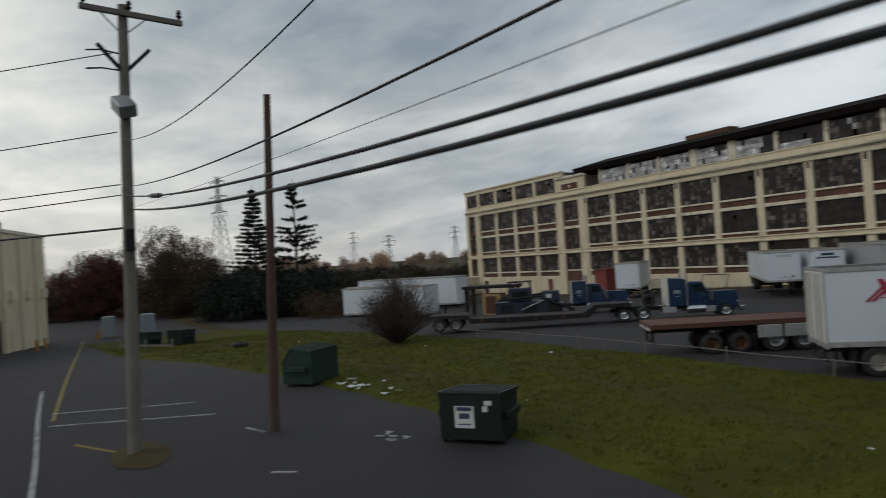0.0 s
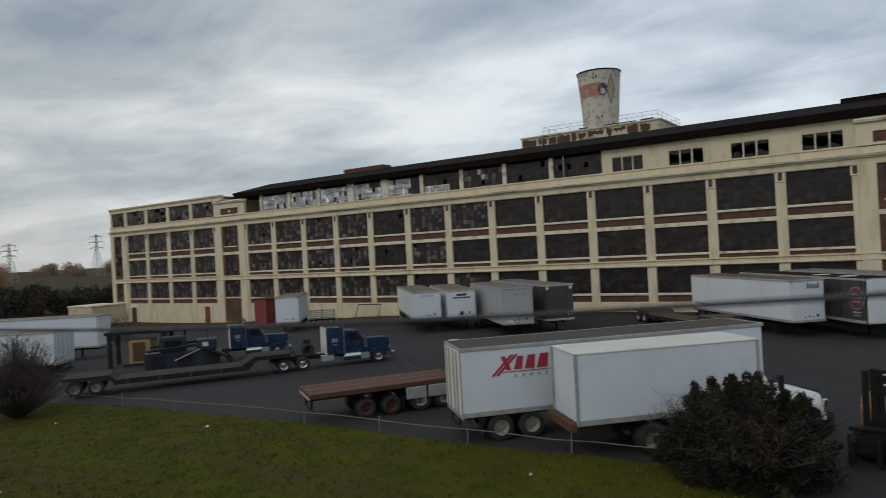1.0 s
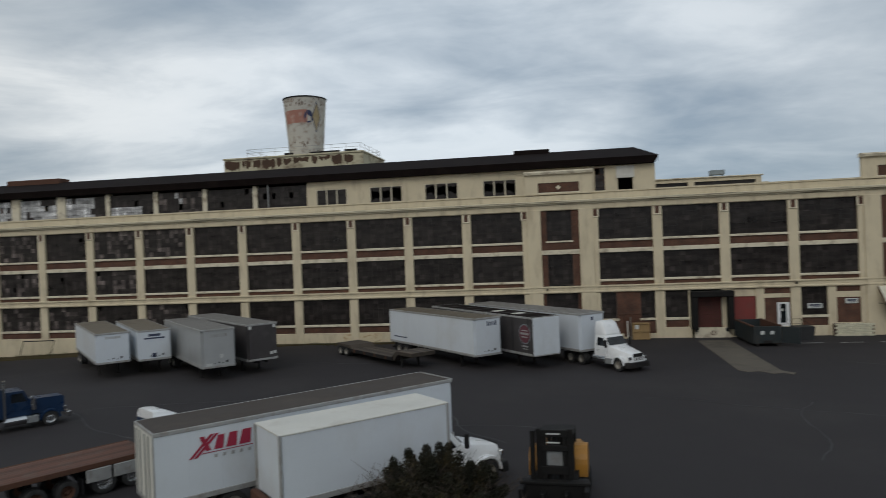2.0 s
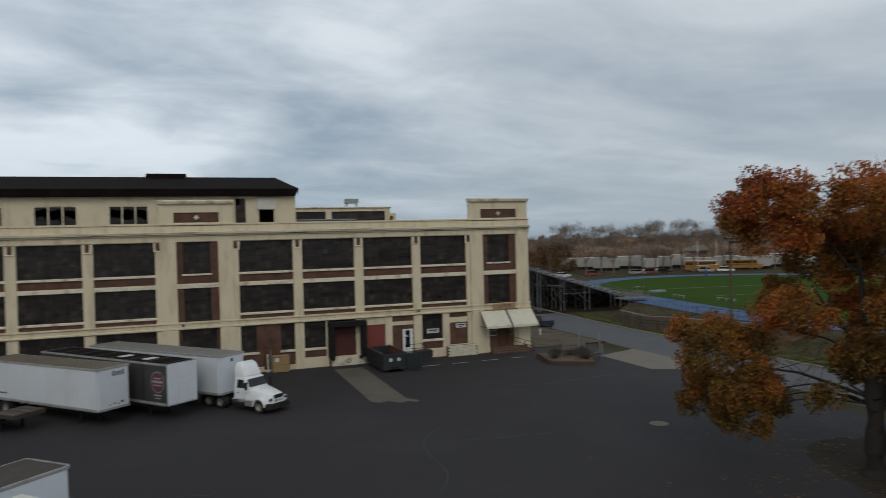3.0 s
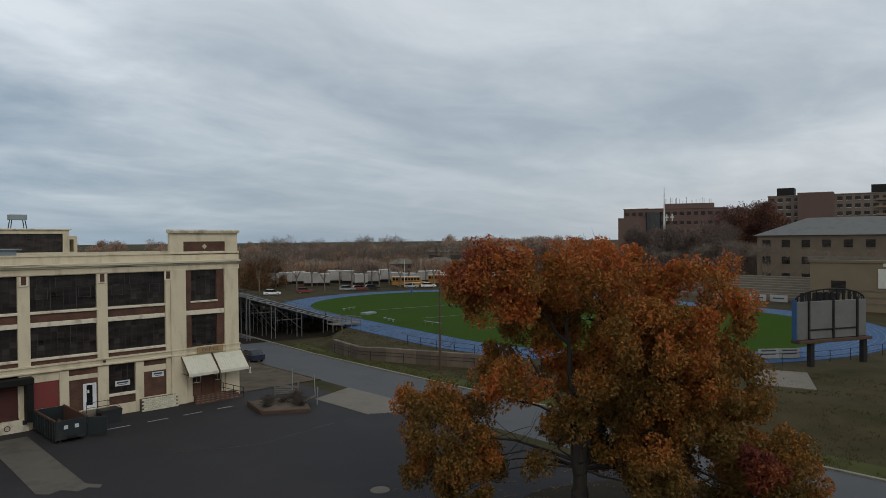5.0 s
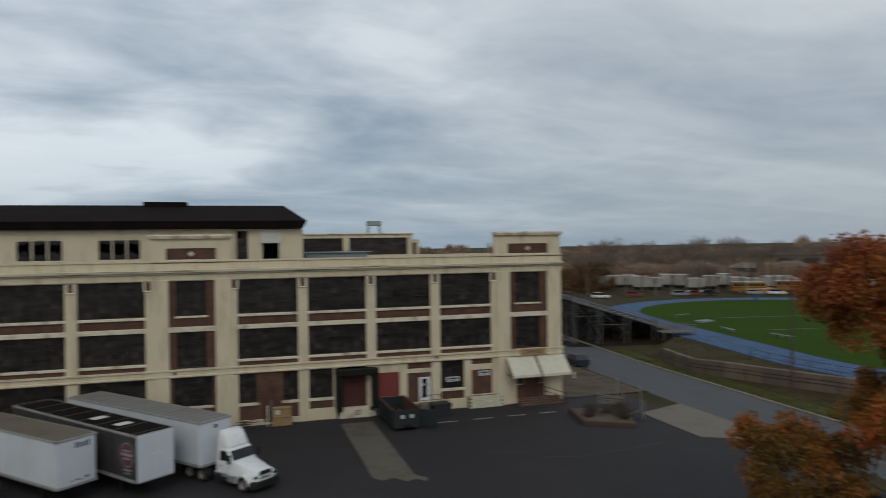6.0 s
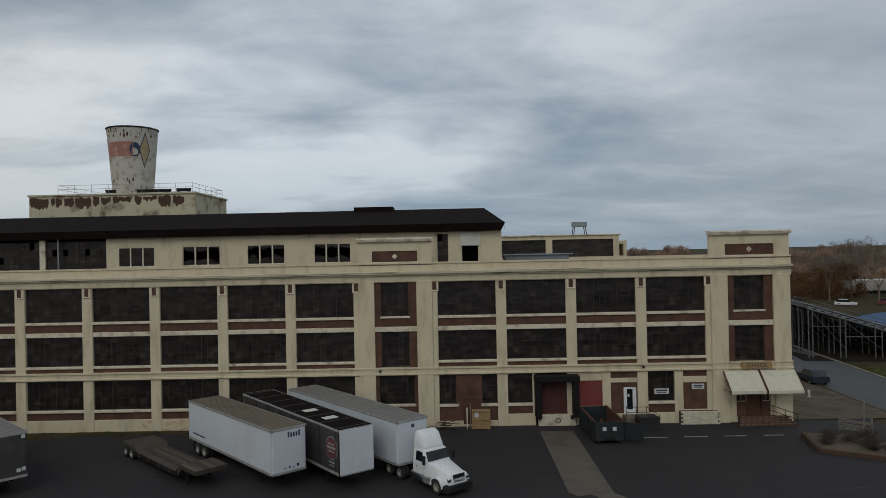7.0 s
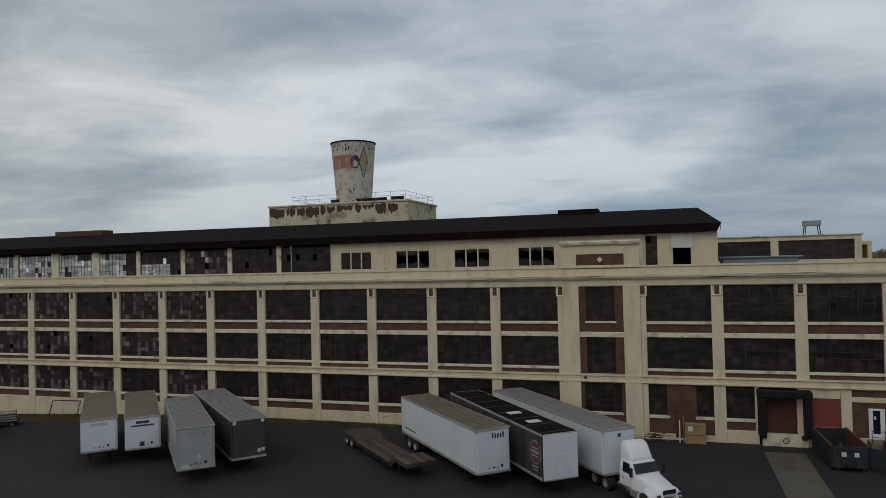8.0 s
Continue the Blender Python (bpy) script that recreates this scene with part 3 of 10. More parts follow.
# blades standing in the lawn, in tufts
qg = np.random.RandomState(17)
tx_, ty_ = qg.uniform(-100, -39, 9000), qg.uniform(0, 1, 9000)
tufts = [(x, lawn_south(x) + 0.25 + (lawn_north(x) - lawn_south(x) - 0.6) * u) for x, u in zip(tx_, ty_)]
g = Geo()
for x, y in tufts:
    z = lawn_h(x, y, False)
    for k in range(6):
        bx_, by_ = x + qg.normal(0, 0.10), y + qg.normal(0, 0.10)
        a, h, w = qg.uniform(0, math.pi), qg.uniform(0.05, 0.15), qg.uniform(0.012, 0.025)
        cx_, cy_, lean = math.cos(a) * w, math.sin(a) * w, qg.normal(0, 0.05, 2)
        o = len(g.v)
        g.v += [(bx_ - cx_, by_ - cy_, z - 0.02), (bx_ + cx_, by_ + cy_, z - 0.02), (bx_ + lean[0], by_ + lean[1], z + h)]
        g.f.append((o, o + 1, o + 2))
solid("lawn_blades", g, M_blade, "short yellow-green grass blades on the lawn", "grass", kind="stuff")

# rough grass and dirt at the foot of the factory wall
edge = lambda x: -0.9 - 2.4 * ease(-60, -72, x) - 0.9 * ease(-100, -112, x) + 0.5 * noise.noise((x * 0.35, 1, 0)) + 0.25 * noise.noise((x * 1.3, 5, 0))
verge_h = lambda x, y, rim: land(x, y) + (0.004 if rim and y < -0.3 else 0.05 + 0.05 * noise.noise((x * 0.6, y * 0.8, 3)))
solid("wall_verge", sheet(-152, -43, 220, edge, lambda x: 0.02, 6, verge_h), M_earth, "rough grass and dirt along the factory wall", "verge", kind="structure", smooth=True)

# tarred seams wandering over the yard
M_tar = mat("black_tar", (0.010, 0.010, 0.011), 0.6, var=0.3, scale=2, fine=15)
q1 = random.Random(44)
for xa, ya, ang, n in ((-78, -26, -6, 26), (-66, -29, 20, 22), (-52, -22, -14, 24), (-30, -26, 8, 20), (-24, -38, 60, 14), (-14, -14, -30, 18), (-58, -12, 4, 16), (-44, -34, 35, 12)):
    g, a, x, y = Geo(), radians(ang), xa, ya
    for k in range(n):
        a += q1.uniform(-0.28, 0.28)
        w = q1.uniform(0.02, 0.075)
        nx_, ny_ = -math.sin(a) * w, math.cos(a) * w
        z = land(x, y) + 0.012 * noise.noise((x * 0.15, y * 0.15, 0)) + 0.006
        g.v += [(x - nx_, y - ny_, z), (x + nx_, y + ny_, z)]
        if k:
            g.f.append((2 * k - 2, 2 * k, 2 * k + 1, 2 * k - 1))
        x, y = x + math.cos(a) * 0.9, y + math.sin(a) * 0.9
    solid("tar_seam", g, M_tar, "wandering black tar seam in the asphalt", "marking", kind="structure")

# road with kerbs and verge
road_w = lambda y: float(np.interp(y, [-130, -50, -15, 15, 60, 200], [7.4, 8.3, 9.4, 10.3, 14.5, 30]))
road_e = lambda y: float(np.interp(y, [-130, -50, -15, 15, 60, 200], [16.2, 17.0, 17.8, 19.0, 23.5, 40]))


def strip(lo, hi, y0, y1, n, z0, z1):
    """A band along y between two edges, with sides."""
    g = Geo()
    for j in range(n + 1):
        y = y0 + (y1 - y0) * j / n
        a, b = lo(y), hi(y)
        g.v += [(a, y, z0), (a, y, z1), (b, y, z1), (b, y, z0)]
    for j in range(n):
        k = j * 4
        g.f += [(k + i, k + i + 1, k + i + 5, k + i + 4) for i in range(3)]
    return g


solid("road", strip(road_w, road_e, -260, 260, 90, -0.3, -0.02), M_road, "two-lane grey asphalt road past the factory", "road", kind="structure")
solid("kerb", strip(lambda y: road_e(y), lambda y: road_e(y) + 0.32, -260, 260, 90, -0.3, 0.10), M_kerb, "worn concrete kerb along the road", "kerb", kind="structure")
solid("kerb", strip(lambda y: road_w(y) - 0.25, lambda y: road_w(y), 0, 260, 60, -0.3, 0.10), M_dirt, "dirt-covered kerb along the road", "kerb", kind="structure")
solid("verge", strip(lambda y: road_e(y) + 0.32, lambda y: min(road_e(y) + 3.0, float(wall_line(y)) - 1.0), -260, 26, 120, -0.3, 0.07), M_verge, "narrow strip of rough grass beyond the kerb", "verge", kind="structure")
solid("dirt_verge", strip(lambda y: 0.35, lambda y: road_w(y) - 0.27, 0.32, 60, 30, -0.3, 0.05), M_dirt, "bare grey-brown dirt between factory and road", "verge", kind="structure")
# rough grass standing on the bank beyond the road
M_straw = mat("straw_grass_blades", (0.072, 0.060, 0.022), 0.9, var=0.5, scale=0.25, fine=5, bump=0, island=0.5, spec=0.15)
g = Geo()
for _ in range(9000):
    y = qg.uniform(-58, 26)
    x = road_e(y) + 0.4 + 26 * qg.uniform(0, 1) ** 1.5
    if noise.noise((x * 0.22, y * 0.22, 6)) < qg.uniform(-0.5, 0.25) or abs(x - float(wall_line(y)) + 0.4) < 1.0:
        continue
    z = max(terrain(x, y), 0.07 if x < road_e(y) + 3.0 else -1)
    for k in range(6):
        bx_, by_ = x + qg.normal(0, 0.16), y + qg.normal(0, 0.16)
        a, h, w = qg.uniform(0, math.pi), qg.uniform(0.06, 0.24), qg.uniform(0.015, 0.035)
        cx_, cy_, lean = math.cos(a) * w, math.sin(a) * w, qg.normal(0, 0.08, 2)
        o = len(g.v)
        g.v += [(bx_ - cx_, by_ - cy_, z - 0.02), (bx_ + cx_, by_ + cy_, z - 0.02), (bx_ + lean[0], by_ + lean[1], z + h)]
        g.f.append((o, o + 1, o + 2))
solid("bank_grass", g, M_straw, "straw-coloured rough grass on the roadside bank", "grass", kind="stuff")
g = Geo()
for i in range(13):
    x = 4.2 + 0.42 * i
    g.box(x, x + 0.425, -16.2 - 0.25 * i, -7.5 + 0.15 * i, -0.2, 0.035)
solid("driveway_apron", g, M_concrete, "pale cracked concrete driveway apron at the road", "pavement", kind="structure")
rim = [(-22.45, -2.2), (-22.45, -17.2), (-21.9, -17.9), (-21.1, -17.6), (-20.4, -18.6), (-19.7, -18.3), (-19.2, -18.9), (-18.9, -18.4), (-19.6, -17.4), (-19.6, -2.2)]
n = len(rim)
g = Geo().add([(x, y, -0.2) for x, y in rim] + [(x, y, 0.03) for x, y in rim], [(i, (i + 1) % n, n + (i + 1) % n, n + i) for i in range(n)] + [tuple(range(n, 2 * n))])
solid("concrete_ramp", g, M_slab, "pale concrete slab in the asphalt before the loading dock", "pavement", kind="structure")

# ---- factory building ----
factory = thing("factory_building", "long cream concrete factory with brick panels and grimy steel windows", "factory", pose(0, 0, 0))
PITCH = 6.1
X_Q = [-31.46, -25.38, -19.2, -13.04, -6.95]
X_P = [-38.02 - PITCH * k for k in range(14)]
X_L = [-124.1 - PITCH * k for k in range(5)]
X_END = -153.2
DEPTH = 19.0


def run(profile, x0, x1, g=None):
    """A moulding: a profile in y and z, drawn along x."""
    g = g or Geo()
    n = len(profile)
    vs = [(x0, y, z) for y, z in profile] + [(x1, y, z) for y, z in profile]
    return g.add(vs, [(i, (i + 1) % n, n + (i + 1) % n, n + i) for i in range(n)] + [tuple(range(n))[::-1], tuple(range(n, 2 * n))])


PANE_MESH = {}


def sash(x0, x1, z0, z1, cols, rows, y, missing=0.05, material=None, vents=False, single=False, frame_mat=None, pale=None):
    """A steel window: frame and glazing bars, and its panes."""
    g = Geo()
    t, b = 0.05, 0.022
    g.ring(x0, x1, z0, z1, y - 0.04, y + 0.04, t)
    pw, ph = (x1 - x0 - 2 * t) / cols, (z1 - z0 - 2 * t) / rows
    win = part("window", g, frame_mat or M_sash, factory, "multi-pane steel factory window with grimy glass")
    fm = frame_mat or M_sash
    for i in range(1, cols):
        wide = b * (2.0 if i in (cols // 3, cols - cols // 3) else 1.0)
        key = ("v", round(z1 - z0, 2), wide, fm.name)
        if key not in PANE_MESH:
            PANE_MESH[key] = Geo().box(-wide / 2, wide / 2, -0.03, 0.02, t - (z1 - z0) / 2, (z1 - z0) / 2 - t).mesh("glazing_bar", fm)
        part("glazing_bar", PANE_MESH[key], None, win).matrix_local = pose(x0 + t + i * pw, y, (z0 + z1) / 2)
    for j in range(1, rows):
        key = ("h", round(x1 - x0, 2), fm.name)
        if key not in PANE_MESH:
            PANE_MESH[key] = Geo().box(t - (x1 - x0) / 2, (x1 - x0) / 2 - t, -0.025, 0.015, -b / 2, b / 2).mesh("glazing_bar", fm)
        part("glazing_bar", PANE_MESH[key], None, win).matrix_local = pose((x0 + x1) / 2, y, z0 + t + j * ph)
    if vents:
        for cx, cz, w, h in ((0.5, 0.80, 0.24, 0.30), (0.17, 0.48, 0.19, 0.30), (0.82, 0.48, 0.19, 0.30)):
            a, c = x0 + (x1 - x0) * (cx - w / 2), z0 + (z1 - z0) * (cz - h / 2)
            e, d = a + (x1 - x0) * w, c + (z1 - z0) * h
            vent = part("vent_frame", Geo().ring(a, e, c, d, y - 0.10, y - 0.05, 0.035), M_ventpaint, win, "dull grey tilting vent frame")
            part("vent_bar", Geo().box(a + 0.035, e - 0.035, y - 0.09, y - 0.05, (c + d) / 2 - 0.015, (c + d) / 2 + 0.015), M_ventpaint, vent)
            part("vent_pane", Geo().box(a + 0.035, e - 0.035, y - 0.06, y - 0.052, c + 0.035, d - 0.035), M_pane, vent)
    gp, gw = Geo(), Geo()
    for i in range(cols):
        for j in range(rows):
            if rng.random() < missing:
                continue
            cx, cz = x0 + t + (i + 0.5) * pw, z0 + t + (j + 0.5) * ph
            m = pose(cx, y + 0.004, cz, rng.uniform(-1.2, 1.2), 0, rng.uniform(-1.2, 1.2))
            if pale and pale(i / (cols - 1), j / (rows - 1)):
                gw.box(-pw / 2, pw / 2, -0.004, 0.004, -ph / 2, ph / 2, m)
            elif single:
                key = (round(pw, 2), round(ph, 2))
                if key not in PANE_MESH:
                    PANE_MESH[key] = Geo().box(-pw / 2, pw / 2, -0.004, 0.004, -ph / 2, ph / 2).mesh("pane", material or M_pane)
                ob = new("pane", PANE_MESH[key])
                ob.parent, ob.matrix_local = win, m
            else:
                gp.box(-pw / 2, pw / 2, -0.004, 0.004, -ph / 2, ph / 2, m)
    if gw.f:
        part("pale_panes", gw, M_clear, win, "pale white panes", kind="stuff")
    if not single and gp.f:
        worn = x0 < -104 or (x0 < -80 and rng.random() < 0.45)
        part("panes", gp, material or (M_panes_worn if worn else M_panes), win, kind="stuff")
    return win


Z1, Z2, Z3 = (1.98, 4.58), (5.90, 8.53), (9.88, 12.88)


def pier(x0, x1, z0, z1, y0=0.0, y1=0.55, label=""):
    part("pier", Geo().cbox(x0, x1, y0, y1, z0, z1, 0.03), M_cream, factory, label)


def capital(x):
    """The small dark inset and bracket at the head of a pier."""
    g = Geo().cbox(x - 0.36, x + 0.36, -0.10, 0.02, 12.02, 12.14, 0.03).cbox(x - 0.36, x - 0.19, -0.07, 0.02, 12.14, 12.86, 0.02).cbox(x + 0.19, x + 0.36, -0.07, 0.02, 12.14, 12.86, 0.02)
    c = part("capital", g, M_trim, factory)
    part("inset", Geo().box(x - 0.19, x + 0.19, -0.03, 0.02, 12.16, 12.86), M_brick, c, "dark brick inset")


def bay(x0, x1, base, single=False, first=True, vents=False):
    """One bay between two piers: sills, brick panels and three storeys of windows."""
    a, b = x0 + 0.46, x1 - 0.46
    miss = 0.0 if x0 > -70 else 0.012
    part("brick_panel", Geo().box(a, b, 0.16, 0.42, 8.93, 9.63), M_brick, factory)
    part("brick_panel", Geo().box(a, b, 0.16, 0.42, 5.33, 5.68), M_brick, factory)
    part("lintel", Geo().cbox(a, b, 0.06, 0.46, 8.53, 8.93, 0.02), M_trim, factory)
    part("sill", Geo().cbox(a - 0.02, b + 0.02, 0.0, 0.46, 9.63, 9.86, 0.03), M_trim, factory)
    part("sill", Geo().cbox(a - 0.02, b + 0.02, 0.0, 0.46, 5.68, 5.90, 0.03), M_trim, factory)
    sash(a, b, *Z3, 10, 6, 0.30, miss, single=single, vents=vents)
    sash(a, b, *Z2, 10, 5, 0.30, miss)
    if first:
        sash(a, b, *Z1, 10, 5, 0.30, miss)
        part("sill", Geo().cbox(a - 0.02, b + 0.02, 0.0, 0.46, 1.74, 1.98, 0.03), M_trim, factory)
        part("brick_panel", Geo().box(a, b, 0.16, 0.42, 1.09, 1.74), M_brick, factory)
        part("plinth", Geo().cbox(a, b, 0.05, 0.46, base, 1.09, 0.03), M_cream, factory)


def tower(x0, x1, base, top=16.85, first=True):
    """A stair tower: broad piers, narrow windows set in brick, and a raised parapet."""
    w = x1 - x0
    a, b = x0 + w * 0.215, x1 - w * 0.215
    pier(x0, a, base, 13.0, -0.12, 0.6)
    pier(b, x1, base, 13.0, -0.12, 0.6)
    zs = ((5.34, 8.50, 8.95), (8.95, 12.90, 13.0))
    for z0, z1, z2 in zs:
        wa, wb = a + (b - a) * 0.15, b - (b - a) * 0.19
        part("brick_panel", Geo().box(a, wa, 0.1, 0.5, z0, z1), M_brick, factory)
        part("brick_panel", Geo().box(wb, b, 0.1, 0.5, z0, z1), M_brick, factory)
        if z0 > 8:
            part("brick_panel", Geo().box(wa, wb, 0.1, 0.5, z0, 9.80), M_brick, factory)
        zlow = 9.86 if z0 > 8 else 5.42
        sash(wa, wb, zlow, z1, 5, 6, 0.34, 0.0)
        if z0 > 8:
            part("sill", Geo().cbox(wa - 0.1, wb + 0.1, 0.0, 0.4, 9.70, 9.86, 0.02), M_trim, factory)
    part("lintel", Geo().cbox(a, b, 0.0, 0.5, 8.50, 8.95, 0.02), M_trim, factory)
    if first:
        sash(a + 0.3, b - 0.3, 2.05, 4.58, 5, 5, 0.34, 0.0)
        for xa, xb, zt in ((a, a + 0.3, 4.6), (b - 0.3, b, 4.6), (a + 0.3, b - 0.3, 1.85)):
            part("brick_panel", Geo().box(xa, xb, 0.1, 0.5, base + 0.4, zt), M_brick, factory)
        part("sill", Geo().cbox(a + 0.2, b - 0.2, 0.0, 0.4, 1.85, 2.05, 0.02), M_trim, factory)
        part("plinth", Geo().cbox(a, b, 0.0, 0.5, base, base + 0.4, 0.02), M_cream, factory)
    # raised parapet with a brick panel and a pale lozenge
    g = Geo().box(x0, x1, 0.0, 0.45, 14.4, 14.72).box(x0, a - 0.15, 0.0, 0.45, 14.72, 15.68).box(b + 0.15, x1, 0.0, 0.45, 14.72, 15.68).box(x0, x1, 0.0, 0.45, 15.68, top - 0.35)
    crown = part("tower_parapet", g, M_cream, factory)
    part("brick_panel", Geo().box(a - 0.15, b + 0.15, 0.08, 0.4, 14.72, 15.68), M_brick, crown)
    part("sill", Geo().cbox(a - 0.25, b + 0.25, -0.06, 0.3, 14.60, 14.72, 0.02), M_trim, crown)
    cx, cz = (a + b) / 2, 15.2
    part("lozenge", Geo().prism([(cx - 0.25, cz), (cx, cz - 0.25), (cx + 0.25, cz), (cx, cz + 0.25)], 0.03, 0.09), M_trim, crown)
    part("coping", run([(-0.30, top - 0.12), (-0.22, top - 0.35), (0.5, top - 0.35), (0.5, top), (-0.25, top)], x0 - 0.12, x1 + 0.12), M_trim, crown)


def levels(x0, x1):
    """Belt course, frieze, cornice and parapet over a stretch of front."""
    part("belt_course", run([(-0.02, 4.60), (-0.16, 4.68), (-0.16, 4.80), (-0.06, 4.84), (-0.06, 5.16), (-0.18, 5.20), (-0.18, 5.33), (0.5, 5.33), (0.5, 4.58)], x0, x1), M_cream, factory)
    part("frieze", run([(-0.02, 12.88), (-0.08, 12.95), (-0.08, 13.42), (0.5, 13.42), (0.5, 12.88)], x0, x1), M_cream, factory)
    part("cornice", run([(-0.08, 13.42), (-0.22, 13.46), (-0.25, 13.56), (-0.42, 13.62), (-0.46, 13.80), (-0.05, 13.86), (0.5, 13.86), (0.5, 13.42)], x0, x1), M_cornice, factory)
    part("parapet", run([(0.0, 13.86), (0.0, 14.46), (-0.10, 14.50), (-0.10, 14.64), (0.45, 14.64), (0.45, 13.86)], x0, x1), M_cream, factory)


def base_at(x):
    return land(x, 0) - 0.3


for xs, single in ((X_Q, True), (X_P, False), (X_L, False)):
    xs = sorted(xs)
    for i in range(len(xs) - 1):
        bay(xs[i], xs[i + 1], base_at(xs[i]), single=single and 0 < i, first=xs is not None and not (xs[0] == X_Q[0]), vents=single)
        if i:
            pier(xs[i] - 0.46, xs[i] + 0.46, base_at(xs[i]), 12.88)
            capital(xs[i])
    for x, s in ((xs[0], 1), (xs[-1], -1)):
        pier(min(x, x + s * 0.46), max(x, x + s * 0.46), base_at(x), 12.88, -0.02)
    capital(xs[0] + 0.2)
    capital(xs[-1] - 0.2)
tower(-6.95, 0.0, -0.3, first=False)
tower(-38.02, -31.46, -0.3)
tower(-124.1, X_P[-1], base_at(-122))
levels(X_END, 0.12)
# narrow west end
pier(X_END, X_END + 1.0, base_at(X_END), 13.0, -0.1, 0.6)
pier(-149.7, -148.5, base_at(X_END), 13.0, -0.1, 0.6)
for z0, z1 in (Z1, Z2, Z3):
    for xa, xb, zt in ((-152.2, -151.7, z1), (-150.2, -149.7, z1), (-151.7, -150.2, z0)):
        part("brick_panel", Geo().box(xa, xb, 0.1, 0.5, z0 - 0.6, zt), M_brick, factory)
    sash(-151.7, -150.2, z0, z1, 3, 6, 0.3, 0.05)
part("plinth", Geo().cbox(-152.2, -149.7, 0.05, 0.46, base_at(X_END), 1.38, 0.03), M_cream, factory)

# shell: side walls, back wall, floors and the dark partition inside
part("back_wall", Geo().box(X_END, 0, DEPTH, DEPTH + 0.4, -3, 14.6), M_cream, factory)
part("side_wall", Geo().box(-0.4, -0.002, 0.6, DEPTH, -0.5, 14.6), M_cream, factory)
part("side_wall", Geo().box(X_END + 0.002, X_END + 0.4, 0.6, DEPTH, -3, 17.6), M_cream, factory)
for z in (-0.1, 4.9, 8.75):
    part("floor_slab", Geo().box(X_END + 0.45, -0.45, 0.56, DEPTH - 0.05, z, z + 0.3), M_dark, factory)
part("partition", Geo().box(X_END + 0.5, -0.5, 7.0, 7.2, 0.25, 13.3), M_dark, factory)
part("flat_roof", Geo().box(X_END + 0.4, -0.4, 0.5, DEPTH, 13.4, 13.95), M_flatroof, factory)

# west wing's top storey, flush with the front
xs = sorted(X_L)
for i in range(4):
    a, b = xs[i] + 0.4, xs[i + 1] - 0.4
    sash(a, b, 14.75, 17.0, 8, 4, 0.35, 0.12)
    pier(xs[i] - 0.4, xs[i] + 0.4, 14.66, 17.05, 0.1, 0.6)
pier(xs[4] - 0.4, xs[4] + 0.4, 14.66, 17.05, 0.1, 0.6)
sash(-152.7, xs[0] - 0.4, 14.75, 17.0, 6, 4, 0.35, 0.12)
pier(X_END, -152.7, 14.66, 17.05, 0.1, 0.6)
part("top_beam", run([(0.05, 17.02), (0.05, 17.55), (-0.15, 17.62), (-0.2, 17.85), (0.6, 17.95), (0.6, 17.02)], X_END - 0.1, -122.6), M_cream, factory)
part("flat_roof", Geo().box(X_END, -122.8, 0.62, DEPTH, 17.3, 17.7), M_flatroof, factory)
part("side_wall", Geo().box(-123.2, -122.8, 0.62, DEPTH, 13.96, 17.3), M_cream, factory)
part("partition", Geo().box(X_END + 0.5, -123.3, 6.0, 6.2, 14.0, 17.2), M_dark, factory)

# set-back top storey under the dark hipped roof
Y4 = 3.2
posts = [-62.2 - PITCH * k for k in range(10)]
for k in range(9):
    a, b = posts[k + 1] + 0.28, posts[k] - 0.28
    if k == 0:
        b = posts[0]
    open_bay = 4 <= k <= 8
    pale = None
    if k >= 5:
        pale = lambda u, v: rng.random() < 0.90
    elif k == 4:
        pale = lambda u, v: u < 0.75 and rng.random() < 0.92
    elif k == 3:
        pale = lambda u, v: v < 0.62 - 0.2 * u and u < 0.8
    elif k == 2:
        pale = lambda u, v: 0.3 < u < 0.65 and v > 0.3 and rng.random() < 0.35
    sash(a, b, 14.45, 17.2, 11, 4, Y4 + 0.2, 0.03, pale=pale)
for k in range(1, 10):
    w = 0.28 if k not in (5, 6) else 0.55
    part("post", Geo().cbox(posts[k] - w, posts[k] + w, Y4, Y4 + 0.5, 13.9, 17.4, 0.03), M_trim, factory)
part("dado", Geo().box(posts[9], posts[0], Y4 + 0.05, Y4 + 0.4, 13.9, 14.45), M_cream, factory)
a, b = posts[0], -38.3
wins = [(-61.1, -57.6), (-55.0, -51.4), (-48.9, -45.3), (-42.6, -39.1)]
cuts = [a] + [v for w in wins for v in w] + [b]
g = Geo().box(a, b, Y4, Y4 + 0.4, 13.9, 14.70).box(a, b, Y4, Y4 + 0.4, 16.55, 17.45)
for i in range(0, len(cuts), 2):
    g.box(cuts[i], cuts[i + 1], Y4, Y4 + 0.4, 14.70, 16.55)
part("upper_wall", g, M_cream, factory)
